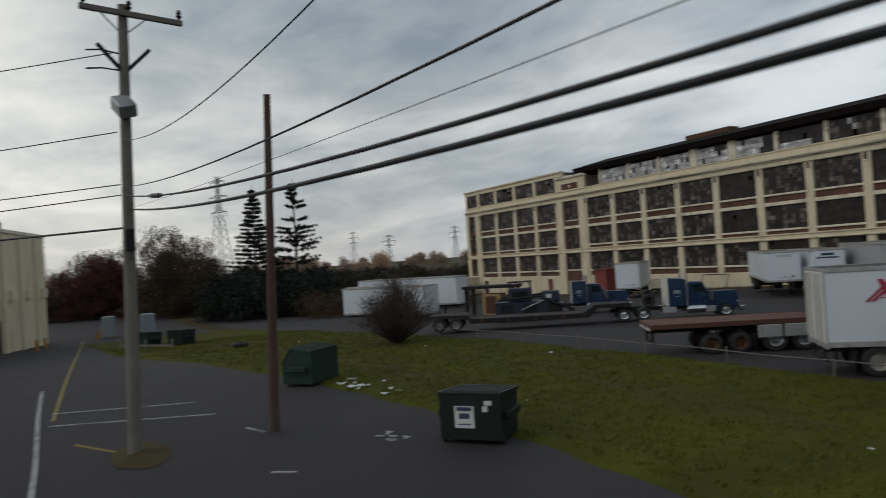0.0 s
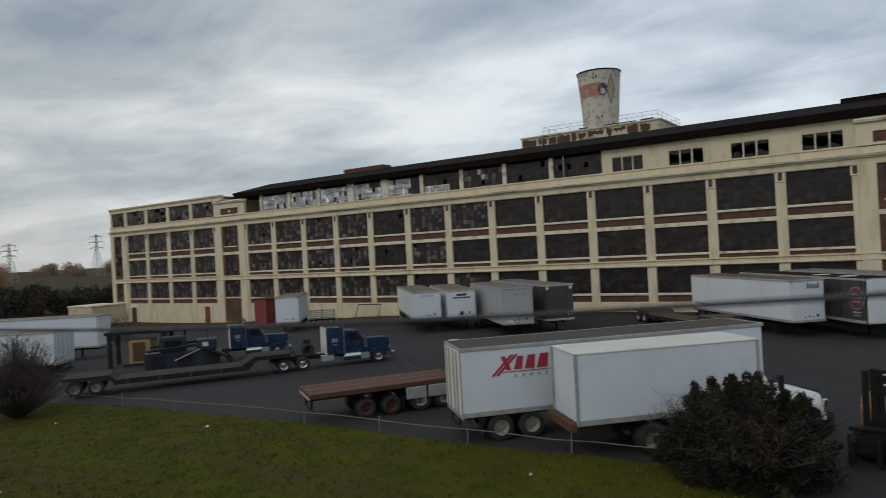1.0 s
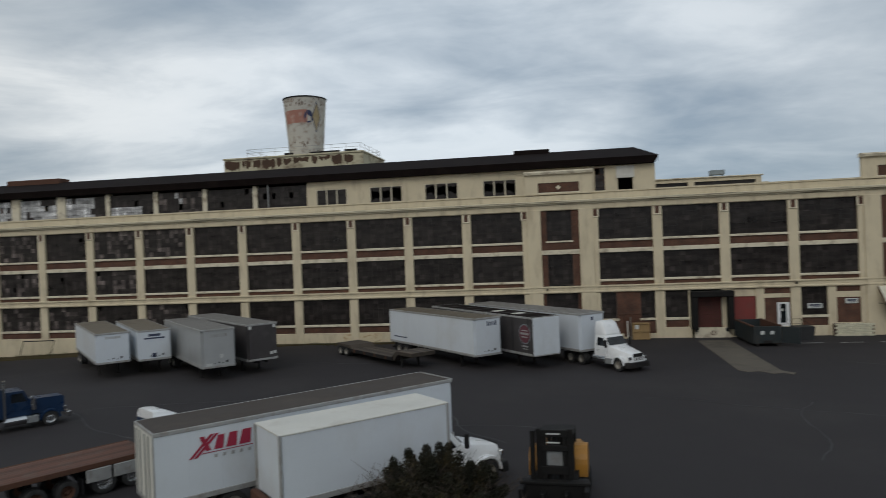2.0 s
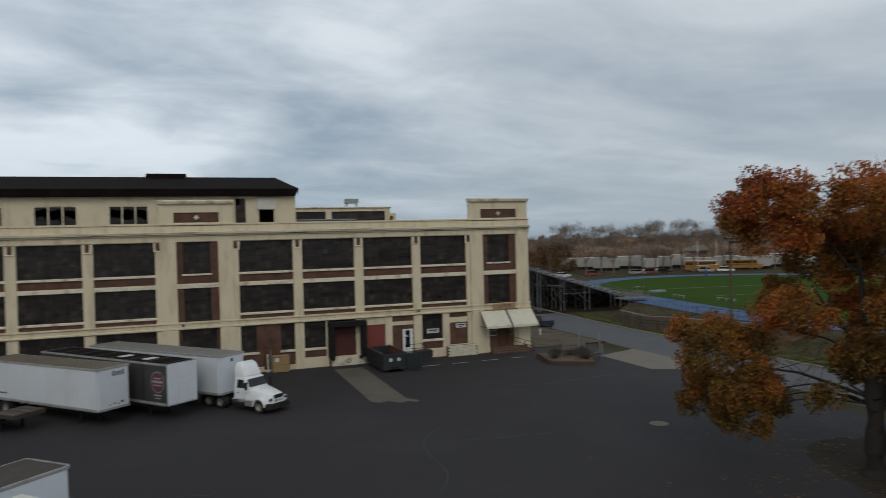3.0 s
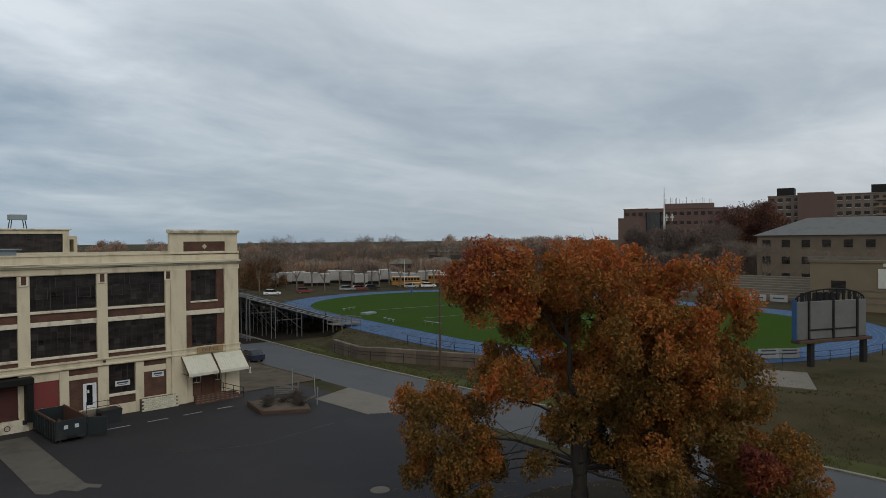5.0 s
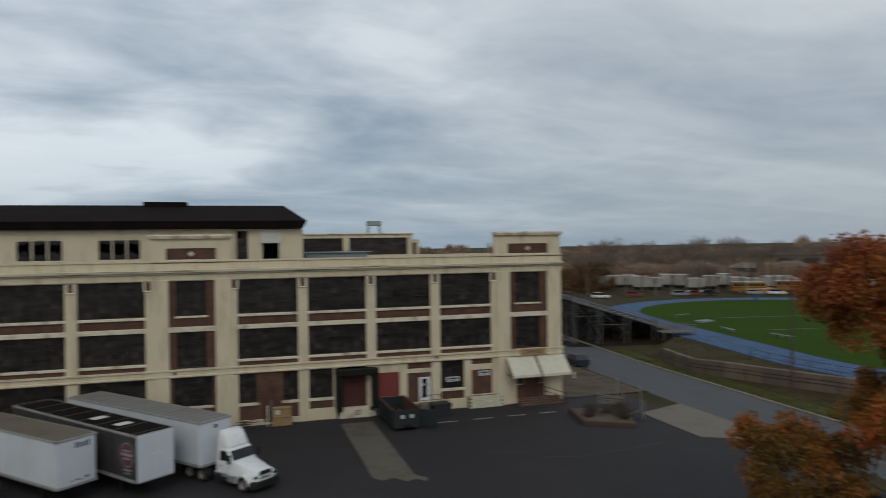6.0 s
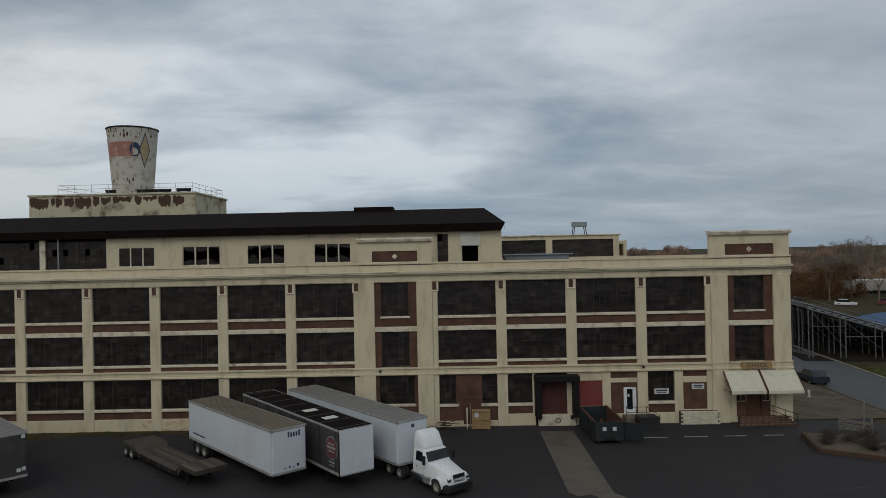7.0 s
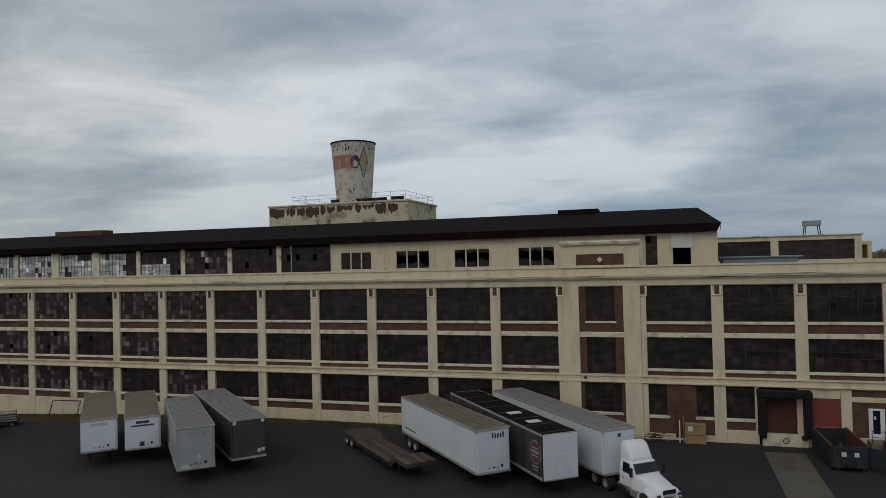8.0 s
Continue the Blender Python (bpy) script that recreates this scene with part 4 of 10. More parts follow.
for i, (a, b) in enumerate(wins):
    w = part("window", Geo().ring(a, b, 14.70, 16.55, Y4 + 0.05, Y4 + 0.2, 0.08), M_trim, factory, "three-light timber window with broken glass" if i else "three-light timber window")
    for k in (1, 2):
        x = a + (b - a) * k / 3
        part("mullion", Geo().box(x - 0.06, x + 0.06, Y4 + 0.06, Y4 + 0.19, 14.78, 16.47), M_trim, w)
    for k in range(3):
        xa, xb = a + (b - a) * k / 3 + 0.06, a + (b - a) * (k + 1) / 3 - 0.06
        if i == 0:
            part("pane", Geo().box(xa, xb, Y4 + 0.12, Y4 + 0.13, 14.8, 16.45), M_pane, w)
            continue
        # jagged remains of a broken pane
        pts = [(xa + (xb - xa) * s, 14.8 + rng.uniform(0.1, 0.9)) for s in (0, 0.3, 0.6, 1)]
        part("broken_pane", Geo().prism([(xa, 14.8), (xb, 14.8)] + pts[::-1], Y4 + 0.12, Y4 + 0.13), M_pane, w)
        top = [(xa + (xb - xa) * s, 16.45 - rng.uniform(0.05, 0.5)) for s in (0, 0.35, 0.7, 1)]
        part("broken_pane", Geo().prism([(xb, 16.45), (xa, 16.45)] + top, Y4 + 0.12, Y4 + 0.13), M_pane, w)
# wall behind the middle tower's parapet
part("upper_wall", Geo().box(-38.3, -31.5, Y4, Y4 + 0.4, 13.9, 17.45), M_cream, factory)
# block beside the middle tower
g = Geo().box(-31.5, -31.0, Y4, Y4 + 0.4, 13.9, 17.4).box(-30.0, -28.7, Y4, Y4 + 0.4, 13.9, 17.4).box(-27.2, -25.3, Y4, Y4 + 0.4, 13.9, 17.4).box(-31.0, -30.0, Y4, Y4 + 0.4, 17.2, 17.4).box(-28.7, -27.2, Y4, Y4 + 0.4, 17.2, 17.4).box(-28.7, -27.2, Y4, Y4 + 0.4, 13.9, 14.4)
part("upper_wall", g, M_cream, factory)
sash(-31.0, -30.0, 13.95, 17.2, 2, 5, Y4 + 0.15, 0.1, frame_mat=M_rust)
part("board", Geo().cbox(-28.85, -27.05, Y4 - 0.12, Y4 + 0.1, 16.05, 17.3, 0.02), M_sheet, factory, "dull white sheet over a window")
part("upper_side_wall", Geo().box(-25.3, -25.0, Y4, 16.0, 13.9, 17.4), M_cream, factory)
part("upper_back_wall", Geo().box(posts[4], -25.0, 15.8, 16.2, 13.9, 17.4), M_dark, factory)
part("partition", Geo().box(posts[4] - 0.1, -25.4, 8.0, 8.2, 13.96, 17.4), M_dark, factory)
for k in range(4, 11):
    part("back_post", Geo().box(-62.2 - PITCH * k - 0.3, -62.2 - PITCH * k + 0.3, 15.8, 16.2, 13.9, 17.4), M_cream, factory)
# roof
e0, e1, yf, yb, yr = -122.6, -24.7, 2.3, 17.2, 9.8
r0, r1, zr, ze = -124.5, -26.3, 19.95, 18.12
g = Geo()
g.add([(e0, yf, ze), (e1, yf, ze), (e1, yb, ze), (e0, yb, ze), (r0 + 2.2, yr, zr), (r1, yr, zr)], [(0, 1, 5, 4), (2, 3, 4, 5), (1, 2, 5), (3, 0, 4)])
g.add([(e0, yf, ze), (e1, yf, ze), (e1, yb, ze), (e0, yb, ze), (e0 + .3, yf + 0.25, 17.42), (e1 - 0.35, yf + 0.25, 17.42), (e1 - 0.35, yb - .25, 17.42), (e0 + .3, yb - .25, 17.42)], [(0, 4, 5, 1), (1, 5, 6, 2), (2, 6, 7, 3), (3, 7, 4, 0), (4, 7, 6, 5)])
roof = part("roof", g, M_roof, factory, "dark low-pitched hipped roof of black felt")
part("roof_vent", Geo().cbox(-39.6, -35.6, 9.0, 11.0, 19.5, 20.25, 0.05), M_roof, roof)
part("roof_vent", Geo().cbox(-105, -97.4, 9.0, 11.0, 19.5, 20.4, 0.05), M_rust, roof, "rusty roof housing")
g = Geo()
for k in range(13):
    x = e0 + 3 + k * 7.9
    g.box(x - 0.02, x + 0.02, yf - 0.02, yf + 0.03, 17.5, 18.1)
part("fascia_batten", g, M_roof, roof)
part("downpipe", Geo().cyl((-66.6, 2.9, 13.9), (-66.6, 2.9, 17.5), 0.07, n=8), M_galv, factory)

# tank house and water tank behind the roof
tank_house = thing("tank_house", "cream tank house with badly peeling paint above the roof", "tower", pose(0, 0, 0))
x0, x1, y0, y1 = -82.5, -61.6, 24.2, 36.0
part("wall", Geo().box(x0, x1, y0, y0 + 0.4, -1, 23.5).box(x0, x1, y1 - 0.4, y1, -1, 23.5).box(x0, x0 + 0.4, y0 + 0.4, y1 - 0.4, -1, 23.5).box(x1 - 0.4, x1, y0 + 0.4, y1 - 0.4, -1, 23.5), M_peel, tank_house)
g = Geo()
xa = x0 + 0.1
while xa < x1 - 1.2:
    w = min(rng.uniform(0.5, 2.6), x1 - 0.1 - xa)
    n = max(3, int(w / 0.22))
    low = rng.uniform(21.9, 22.7)
    bottom = [(xa + w * i / n, low + rng.uniform(-0.22, 0.3) + (0.35 if i in (0, n) else 0)) for i in range(n + 1)]
    top = [(xa + w * i / n, 23.28 + rng.uniform(-0.2, 0.12)) for i in range(n + 1)]
    g.prism(bottom + top[::-1], y0 - 0.012, y0 + 0.01)
    xa += w + rng.uniform(0.03, 0.35)
part("bare_brick_patch", g, M_bare, tank_house, "brown patches where paint has peeled")
part("roof_slab", Geo().cbox(x0 - 0.15, x1 + 0.15, y0 - 0.15, y1 + 0.15, 23.45, 23.7, 0.04), M_peel, tank_house)
g = Geo()
for z in (24.35, 24.85):
    g.tube([(x0 + 3.5, y0 + 0.3, z), (x1 - 0.4, y0 + 0.3, z), (x1 - 0.4, y1 - 0.5, z)], 0.025, 6)
    g.tube([(x0 + 3.5, y0 + 0.3, z), (x0 + 3.5, y1 - 0.5, z), (x1 - 0.4, y1 - 0.5, z)], 0.025, 6)
for k in range(9):
    x = x0 + 3.5 + k * (x1 - x0 - 3.9) / 8
    g.cyl((x, y0 + 0.3, 23.8), (x, y0 + 0.3, 24.85), 0.025, n=6).cyl((x, y1 - 0.5, 23.8), (x, y1 - 0.5, 24.85), 0.025, n=6)
for k in range(1, 5):
    y = y0 + 0.3 + k * 2.2
    g.cyl((x1 - 0.4, y, 23.8), (x1 - 0.4, y, 24.85), 0.025, n=6).cyl((x0 + 3.5, y, 23.8), (x0 + 3.5, y, 24.85), 0.025, n=6)
part("railing", g, M_galv, tank_house)
for xa, xb, z in ((-74.8, -72.8, 24.4), (-72.2, -66.2, 24.35), (-65.5, -63.6, 24.4)):
    part("steel_beam", Geo().box(xa, xb, 28.0, 28.3, z, z + 0.16).box(xa, xb, 28.1, 28.2, z - 0.25, z), M_chassis, tank_house)
    part("beam_trestle", Geo().box(xa + 0.2, xa + 0.4, 28.0, 28.3, 23.7, z - 0.25).box(xb - 0.4, xb - 0.2, 28.0, 28.3, 23.7, z - 0.25), M_chassis, tank_house)

tank = thing("water_tank", "tapered white water tank with faded red band and peeling paint", "water tank", pose(-72.1, 30.2, 23.7))
R0, R1, ZT = 2.48, 3.18, 8.9
rad = lambda z: R0 + (R1 - R0) * (z / ZT)
part("shell", Geo().lathe([(0.0, 0.02), (R0, 0.02)] + [(rad(z), z) for z in np.linspace(0.05, ZT, 10)] + [(R1 + 0.06, ZT + 0.02), (R1 + 0.06, ZT + 0.14), (R1 - 0.1, ZT + 0.16), (R1 - 0.12, ZT - 0.4), (0.0, ZT - 0.4)], 40), M_tank, tank, smooth=True)
part("rim", Geo().lathe([(R1 + 0.02, ZT - 0.05), (R1 + 0.12, ZT), (R1 + 0.12, ZT + 0.12), (R1 + 0.02, ZT + 0.15)], 40), M_chassis, tank)
for z in (1.4, 2.8):
    part("hoop", Geo().lathe([(rad(z) + 0.005, z - 0.03), (rad(z) + 0.03, z), (rad(z) + 0.005, z + 0.03)], 40), M_tank, tank)


def decal(a0, a1, z0, z1, lift, n=10):
    """A painted patch on the tank between two angles."""
    g = Geo()
    for k in range(n + 1):
        a = radians(a0 + (a1 - a0) * k / n)
        for z in (z0, z1):
            r = rad(z) + lift
            g.v.append((r * math.cos(a), r * math.sin(a), z))
    g.f = [(2 * k, 2 * k + 2, 2 * k + 3, 2 * k + 1) for k in range(n)]
    return g


part("red_band", decal(222, 296, 5.1, 7.0, 0.012), M_tankred, tank, "faded red painted band")
g = Geo()
for az, z in ((300, 6.0),):
    for k in range(13):
        a = radians(az + 13 * math.cos(k * math.pi / 6))
        zz = z + 0.95 * math.sin(k * math.pi / 6)
        r = rad(zz) + 0.022
        g.v.append((r * math.cos(a), r * math.sin(a), zz))
    g.f.append(tuple(range(13)))
part("blue_disc", g, M_tankblue, tank, "dark blue painted disc")


def lozenge(az, z, w, h, lift):
    g = Geo()
    rim = [(-w, 0), (-w / 2, -h / 2), (0, -h), (w / 2, -h / 2), (w, 0), (w / 2, h / 2), (0, h), (-w / 2, h / 2)]
    for da, dz in rim + [(0, 0)]:
        r = rad(z + dz) + lift + (0.03 if (da, dz) == (0, 0) else 0)
        g.v.append((r * math.cos(radians(az + da)), r * math.sin(radians(az + da)), z + dz))
    g.f = [(i, (i + 1) % 8, 8) for i in range(8)]
    return g


part("lozenge_border", lozenge(324, 6.0, 15, 2.35, 0.012), M_tankblue, tank)
part("lozenge", lozenge(324, 6.0, 12.5, 2.0, 0.026), M_tankyel, tank, "ochre painted lozenge")
g = Geo()
for _ in range(46):
    a0, z = rng.uniform(200, 340), rng.choice((rng.uniform(7.4, 8.6), rng.uniform(0.3, 2.9)))
    w, h = rng.uniform(1.0, 5), rng.uniform(0.1, 0.6)
    g.add([(rad(z + q) * 1.004 * math.cos(radians(a0 + p)), rad(z + q) * 1.004 * math.sin(radians(a0 + p)), z + q) for p, q in ((0, 0), (w * 0.6, -h * 0.2), (w, h * 0.5), (w * 0.5, h), (-w * 0.2, h * 0.6))], [(0, 1, 2, 3, 4)])
part("rust_patch", g, M_rust, tank, "rust patches where paint has flaked", kind="stuff")

# rear blocks seen over the low east wing
rear = thing("rear_block", "cream rear factory block with long dark windows", "factory", pose(0, 0, 0))
for q in ((-25.5, -9.2, 24, 40, -0.2, 14.6), (-25.5, -9.2, 24, 40, 16.75, 17.2), (-25.5, -25.0, 24, 40, 14.6, 16.75), (-18.2, -17.4, 24, 24.5, 14.6, 16.75), (-9.9, -9.2, 24, 40, 14.6, 16.75), (-9.198, -7.8, 26, 40, -0.2, 14.6), (-9.198, -7.8, 26, 40, 16.1, 16.5), (-8.2, -7.8, 26, 40, 14.6, 16.1)):
    part("wall", Geo().box(*q), M_cream, rear)
part("coping", Geo().cbox(-25.7, -9.0, 23.8, 40.2, 17.2, 17.35, 0.03), M_trim, rear)
part("partition", Geo().box(-25, -8.2, 30, 30.3, 14.6, 16.75), M_dark, rear)
for xa, xb in ((-25.0, -18.2), (-17.4, -9.9)):
    g = Geo()
    for k in range(11):
        x = xa + (xb - xa) * k / 10
        g.box(x - 0.02, x + 0.02, 24.2, 24.26, 14.6, 16.75)
    for z in (15.1, 15.65, 16.2):
        g.box(xa, xb, 24.2, 24.25, z - 0.02, z + 0.02)
    w = part("window", g, M_sash, rear)
    part("pane", Geo().box(xa, xb, 24.28, 24.3, 14.6, 16.75), M_pane, w)
shed = thing("roof_shed", "low grey-blue shed on the flat roof", "shed", pose(0, 0, 0))
part("wall", Geo().box(-24.3, -18.0, 8, 12, 13.95, 15.0), M_greyblue, shed)
part("roof", Geo().cbox(-24.5, -17.6, 7.8, 12.2, 15.0, 15.14, 0.03), M_greyblue, shed)
stand = thing("tank_stand", "steel stand with a grey platform on the rear roof", "stand", pose(-11.2, 40, 17.2))
part("base_block", Geo().box(-2, 2, -2, 2, -17.4, 0), M_cream, stand)
for sx in (-1, 1):
    for sy in (-1, 1):
        part("leg", Geo().tube([(sx * 1.0, sy * 0.8, 0), (sx * 0.75, sy * 0.6, 1.7)], 0.06, 6), M_chassis, stand)
part("platform", Geo().cbox(-1.0, 1.0, -0.8, 0.8, 1.6, 2.3, 0.04), M_greyblue, stand)

# rust bleeding down the plinth, and tufts rooted on the ledges
M_bleed = mat("orange_rust_stain", (0.60, 0.51, 0.34), 0.9, var=0.1, scale=1, fine=14, dirt=(0.26, 0.095, 0.022), dirt_amt=1.0, dirt_scale=1.1, stretch=(0.7, 1.0, 1.6), bump=0.2)
part("stained_plinth", Geo().cbox(-57.6, -53.4, 0.040, 0.047, 0.05, 1.0, 0.003), M_bleed, factory, "plinth stained orange by rust")

# ---- east wing's ground floor ----
def infill(name, x0, x1, z0, z1, material, y0=0.12, y1=0.45, label="", c=0.02):
    return part(name, Geo().cbox(x0, x1, y0, y1, z0, z1, c), material, factory, label)


# bay beside the middle tower: window half bricked up
a, b = -31.0, -25.84
sash(a, -29.5, 1.98, 4.58, 3, 5, 0.32, 0.0)
sash(-27.2, b, 1.98, 4.58, 3, 5, 0.32, 0.0)
infill("brick_patch", -29.5, -27.2, 2.35, 4.58, M_brick, 0.08, 0.4, "rough brick infill")
infill("brick_panel", a, b, 0.5, 1.74, M_brick)
infill("brick_panel", -29.5, -28.9, 1.742, 2.348, M_brick, 0.14)
infill("brick_panel", -27.7, -27.2, 1.742, 2.348, M_brick, 0.14)
infill("sill", a, -29.3, 1.76, 1.98, M_trim, 0.0)
infill("sill", -27.3, b, 1.76, 1.98, M_trim, 0.0)
infill("plinth", a, b, -0.3, 0.5, M_cream, 0.05)
infill("boarded_door", -28.9, -27.7, 0.2, 2.34, M_rust, 0.02, 0.11, "dark rusted door leaf")
# loading dock bay
sash(-24.92, -22.75, 1.98, 4.50, 4, 5, 0.32, 0.0)
infill("sill", -24.95, -22.7, 1.74, 1.98, M_trim, 0.0)
infill("brick_panel", -24.92, -22.75, 1.05, 1.74, M_brick)
infill("plinth", -24.92, -22.75, -0.3, 1.05, M_cream, 0.05)
infill("jamb", -22.75, -22.5, -0.3, 4.58, M_cream, 0.03)
infill("dock_plinth", -22.3, -19.0, -0.3, 0.95, M_trim, -0.25, 0.4, "yellowed concrete dock face")
dock = part("dock_shelter", Geo().cbox(-22.6, -22.05, -0.95, 0.05, 0.85, 4.35, 0.05).cbox(-19.3, -18.78, -0.95, 0.05, 0.85, 4.35, 0.05).cbox(-22.65, -18.73, -1.0, 0.05, 3.95, 4.5, 0.05), M_black, factory, "black foam dock shelter")
part("dock_door", Geo().cbox(-22.05, -19.3, 0.20, 0.30, 0.95, 3.95, 0.02), M_darkred, dock, "dark red dock door")
g = Geo()
for k in range(6):
    g.box(-22.0, -19.35, 0.17, 0.20, 1.35 + k * 0.4, 1.38 + k * 0.4)
part("door_rib", g, M_rust, dock)
part("door_track", Geo().cbox(-19.72, -19.62, -0.05, 0.15, 1.1, 3.8, 0.01), M_trim, dock)
for x in (-22.2, -19.35):
    part("dock_bumper", Geo().cbox(x - 0.15, x + 0.15, -0.42, -0.25, 0.6, 0.95, 0.02), M_lid, dock)
part("painted_ring", Geo().lathe([(0.17, 0), (0.24, 0), (0.24, 0.01), (0.17, 0.01)], 20), M_rust, dock).matrix_local = pose(-20.6, -0.26, 0.45, 90)
# red hatch, side door and office windows
infill("upper_panel", -18.72, -16.6, 3.85, 4.58, M_cream, 0.1)
infill("red_shutter", -18.7, -16.62, 1.6, 3.85, M_red, 0.16, 0.26, "red painted shutter")
infill("plinth", -18.72, -16.6, -0.3, 1.6, M_cream, 0.05)
infill("pier", -16.6, -15.85, -0.3, 4.58, M_cream, 0.0)
infill("transom_panel", -15.85, -13.5, 4.05, 4.58, M_brick, 0.12)
infill("lintel", -15.85, -13.5, 3.65, 4.05, M_cream, 0.06)
infill("brick_panel", -15.85, -14.72, 0.9, 3.65, M_brick)
infill("brick_panel", -13.62, -13.5, 0.9, 3.65, M_brick)
infill("plinth", -15.85, -13.5, -0.3, 0.9, M_cream, 0.05)
door = part("door", Geo().cbox(-14.72, -14.58, 0.1, 0.3, 0.9, 3.2, 0.01).cbox(-13.76, -13.62, 0.1, 0.3, 0.9, 3.2, 0.01).cbox(-14.58, -13.76, 0.1, 0.3, 3.05, 3.2, 0.01).cbox(-14.58, -14.42, 0.16, 0.24, 0.9, 3.05, 0.01).cbox(-13.92, -13.76, 0.16, 0.24, 0.9, 3.05, 0.01).cbox(-14.42, -13.92, 0.16, 0.24, 0.9, 1.25, 0.01), M_cab, factory, "white glazed side door")
part("pane", Geo().box(-14.42, -13.92, 0.19, 0.21, 1.25, 3.05), M_screen, door)
part("notice", Geo().box(-14.36, -14.2, 0.17, 0.185, 2.35, 2.6), M_sheet, door)
infill("lintel", -14.72, -13.62, 3.2, 3.65, M_brick)
steps = thing("side_steps", "small concrete stair with iron rail at the side door", "steps", pose(-14.0, 0, 0))
part("landing", Geo().cbox(-0.9, 0.9, -1.3, 0.05, -0.1, 0.85, 0.03), M_concrete, steps)
for k in range(4):
    part("step", Geo().cbox(0.9 + 0.28 * k, 1.18 + 0.28 * k, -1.3, -0.1, -0.1, 0.68 - 0.17 * k, 0.02), M_concrete, steps)
g = Geo()
for z in (0.45, 0.9):
    g.tube([(-0.85, -1.25, 0.85 + z), (0.9, -1.25, 0.85 + z), (2.0, -1.25, z + 0.1)], 0.025, 6)
for x, z in ((-0.85, 0.85), (0.0, 0.85), (0.9, 0.85), (2.0, 0.0)):
    g.cyl((x, -1.25, z), (x, -1.25, z + 1.0), 0.025, n=6)
part("handrail", g, M_chassis, steps)
sash(-12.58, -10.25, 1.95, 4.58, 4, 4, 0.32, 0.0)
infill("sill", -12.58, -10.2, 1.72, 1.95, M_trim, 0.0)
infill("brick_panel", -12.58, -10.25, 0.95, 1.72, M_brick)
infill("plinth", -12.58, -10.25, -0.3, 0.95, M_cream, 0.05)
infill("pier", -10.25, -9.5, -0.3, 4.58, M_cream, 0.0)
infill("transom_panel", -9.5, -7.4, 4.1, 4.58, M_brick, 0.12)
infill("lintel", -9.5, -7.4, 3.55, 4.1, M_cream, 0.06)
infill("brick_panel", -9.5, -7.4, 1.2, 3.55, M_brick, 0.1)
infill("plinth", -9.5, -7.4, -0.3, 1.2, M_cream, 0.05)
for xa, xb, z, y in ((-12.0, -10.7, 2.55, 0.2), (-8.75, -7.65, 2.95, 0.04)):
    s = part("sign", Geo().cbox(xa, xb, y, y + 0.03, z, z + 0.48, 0.01), M_decal, factory, "white sign with dark lettering bars")
    part("lettering", Geo().box(xa + 0.15, xb - 0.15, y - 0.006, y, z + 0.24, z + 0.38), M_bar, s)
    part("lettering", Geo().box(xa + 0.25, xb - 0.25, y - 0.006, y, z + 0.10, z + 0.16), M_bar, s)
# projecting base of pale stones
stone_bay = part("stone_base", Geo().cbox(-9.95, -6.6, -0.55, 0.0, -0.3, 1.12, 0.03), M_mortar, factory, "projecting base of pale painted stones")
# office entrance in the east tower
infill("tower_wall", -5.45, -4.85, -0.3, 4.6, M_cream, 0.05)
infill("tower_wall", -1.85, -1.48, -0.3, 4.6, M_cream, 0.05)
infill("tower_wall", -4.85, -1.85, 2.9, 4.6, M_cream, 0.05)
infill("brick_panel", -4.85, -3.9, 0.5, 1.75, M_brick, 0.2)
infill("brick_panel", -2.55, -1.85, 0.5, 1.75, M_brick, 0.2)
sash(-4.85, -3.9, 1.75, 2.9, 2, 2, 0.32, 0, frame_mat=M_trim)
sash(-2.55, -1.85, 1.75, 2.9, 2, 2, 0.32, 0, frame_mat=M_trim)
infill("plinth", -4.85, -1.85, -0.3, 0.5, M_cream, 0.15)
odoor = part("door", Geo().cbox(-3.9, -3.76, 0.1, 0.4, 0.5, 2.9, 0.01).cbox(-2.69, -2.55, 0.1, 0.4, 0.5, 2.9, 0.01).cbox(-3.76, -2.69, 0.22, 0.3, 0.5, 2.9, 0.02), M_rust, factory, "brown timber office door")
stair = thing("office_steps", "broad brick entrance steps with iron handrail", "steps", pose(-2.9, 0, 0))
for k in range(4):
    part("step", Geo().cbox(-2.3 + 0.15 * k, 2.6 - 0.1 * k, -1.5 + 0.3 * k, -1.2 + 0.3 * k + (0.38 if k == 3 else 0), -0.1, 0.14 * (k + 1), 0.02), M_brick, stair)
    for i in range(9):
        part("brick_edge", Geo().cbox(-2.2 + 0.15 * k + i * 0.5, -1.95 + 0.15 * k + i * 0.5, -1.52 + 0.3 * k, -1.25 + 0.3 * k, 0.14 * (k + 1) - 0.02, 0.14 * (k + 1) + 0.015, 0.01), M_concrete if (i + k) % 3 else M_rubble, stair)
g = Geo()
for z in (0.5, 0.95):
    g.tube([(1.0, -0.1, 0.5 + z), (1.1, -0.5, 0.5 + z), (2.6, -1.5, z)], 0.03, 6)
for x, y, z in ((1.05, -0.3, 0.5), (1.8, -0.95, 0.2), (2.6, -1.5, 0.0)):
    g.cyl((x, y, z), (x, y, z + 1.0), 0.03, n=6)
part("handrail", g, M_chassis, stair)
awn = thing("entrance_awning", "pair of pale striped sloping awnings with brown edges", "awning", pose(-2.9, 0, 0))
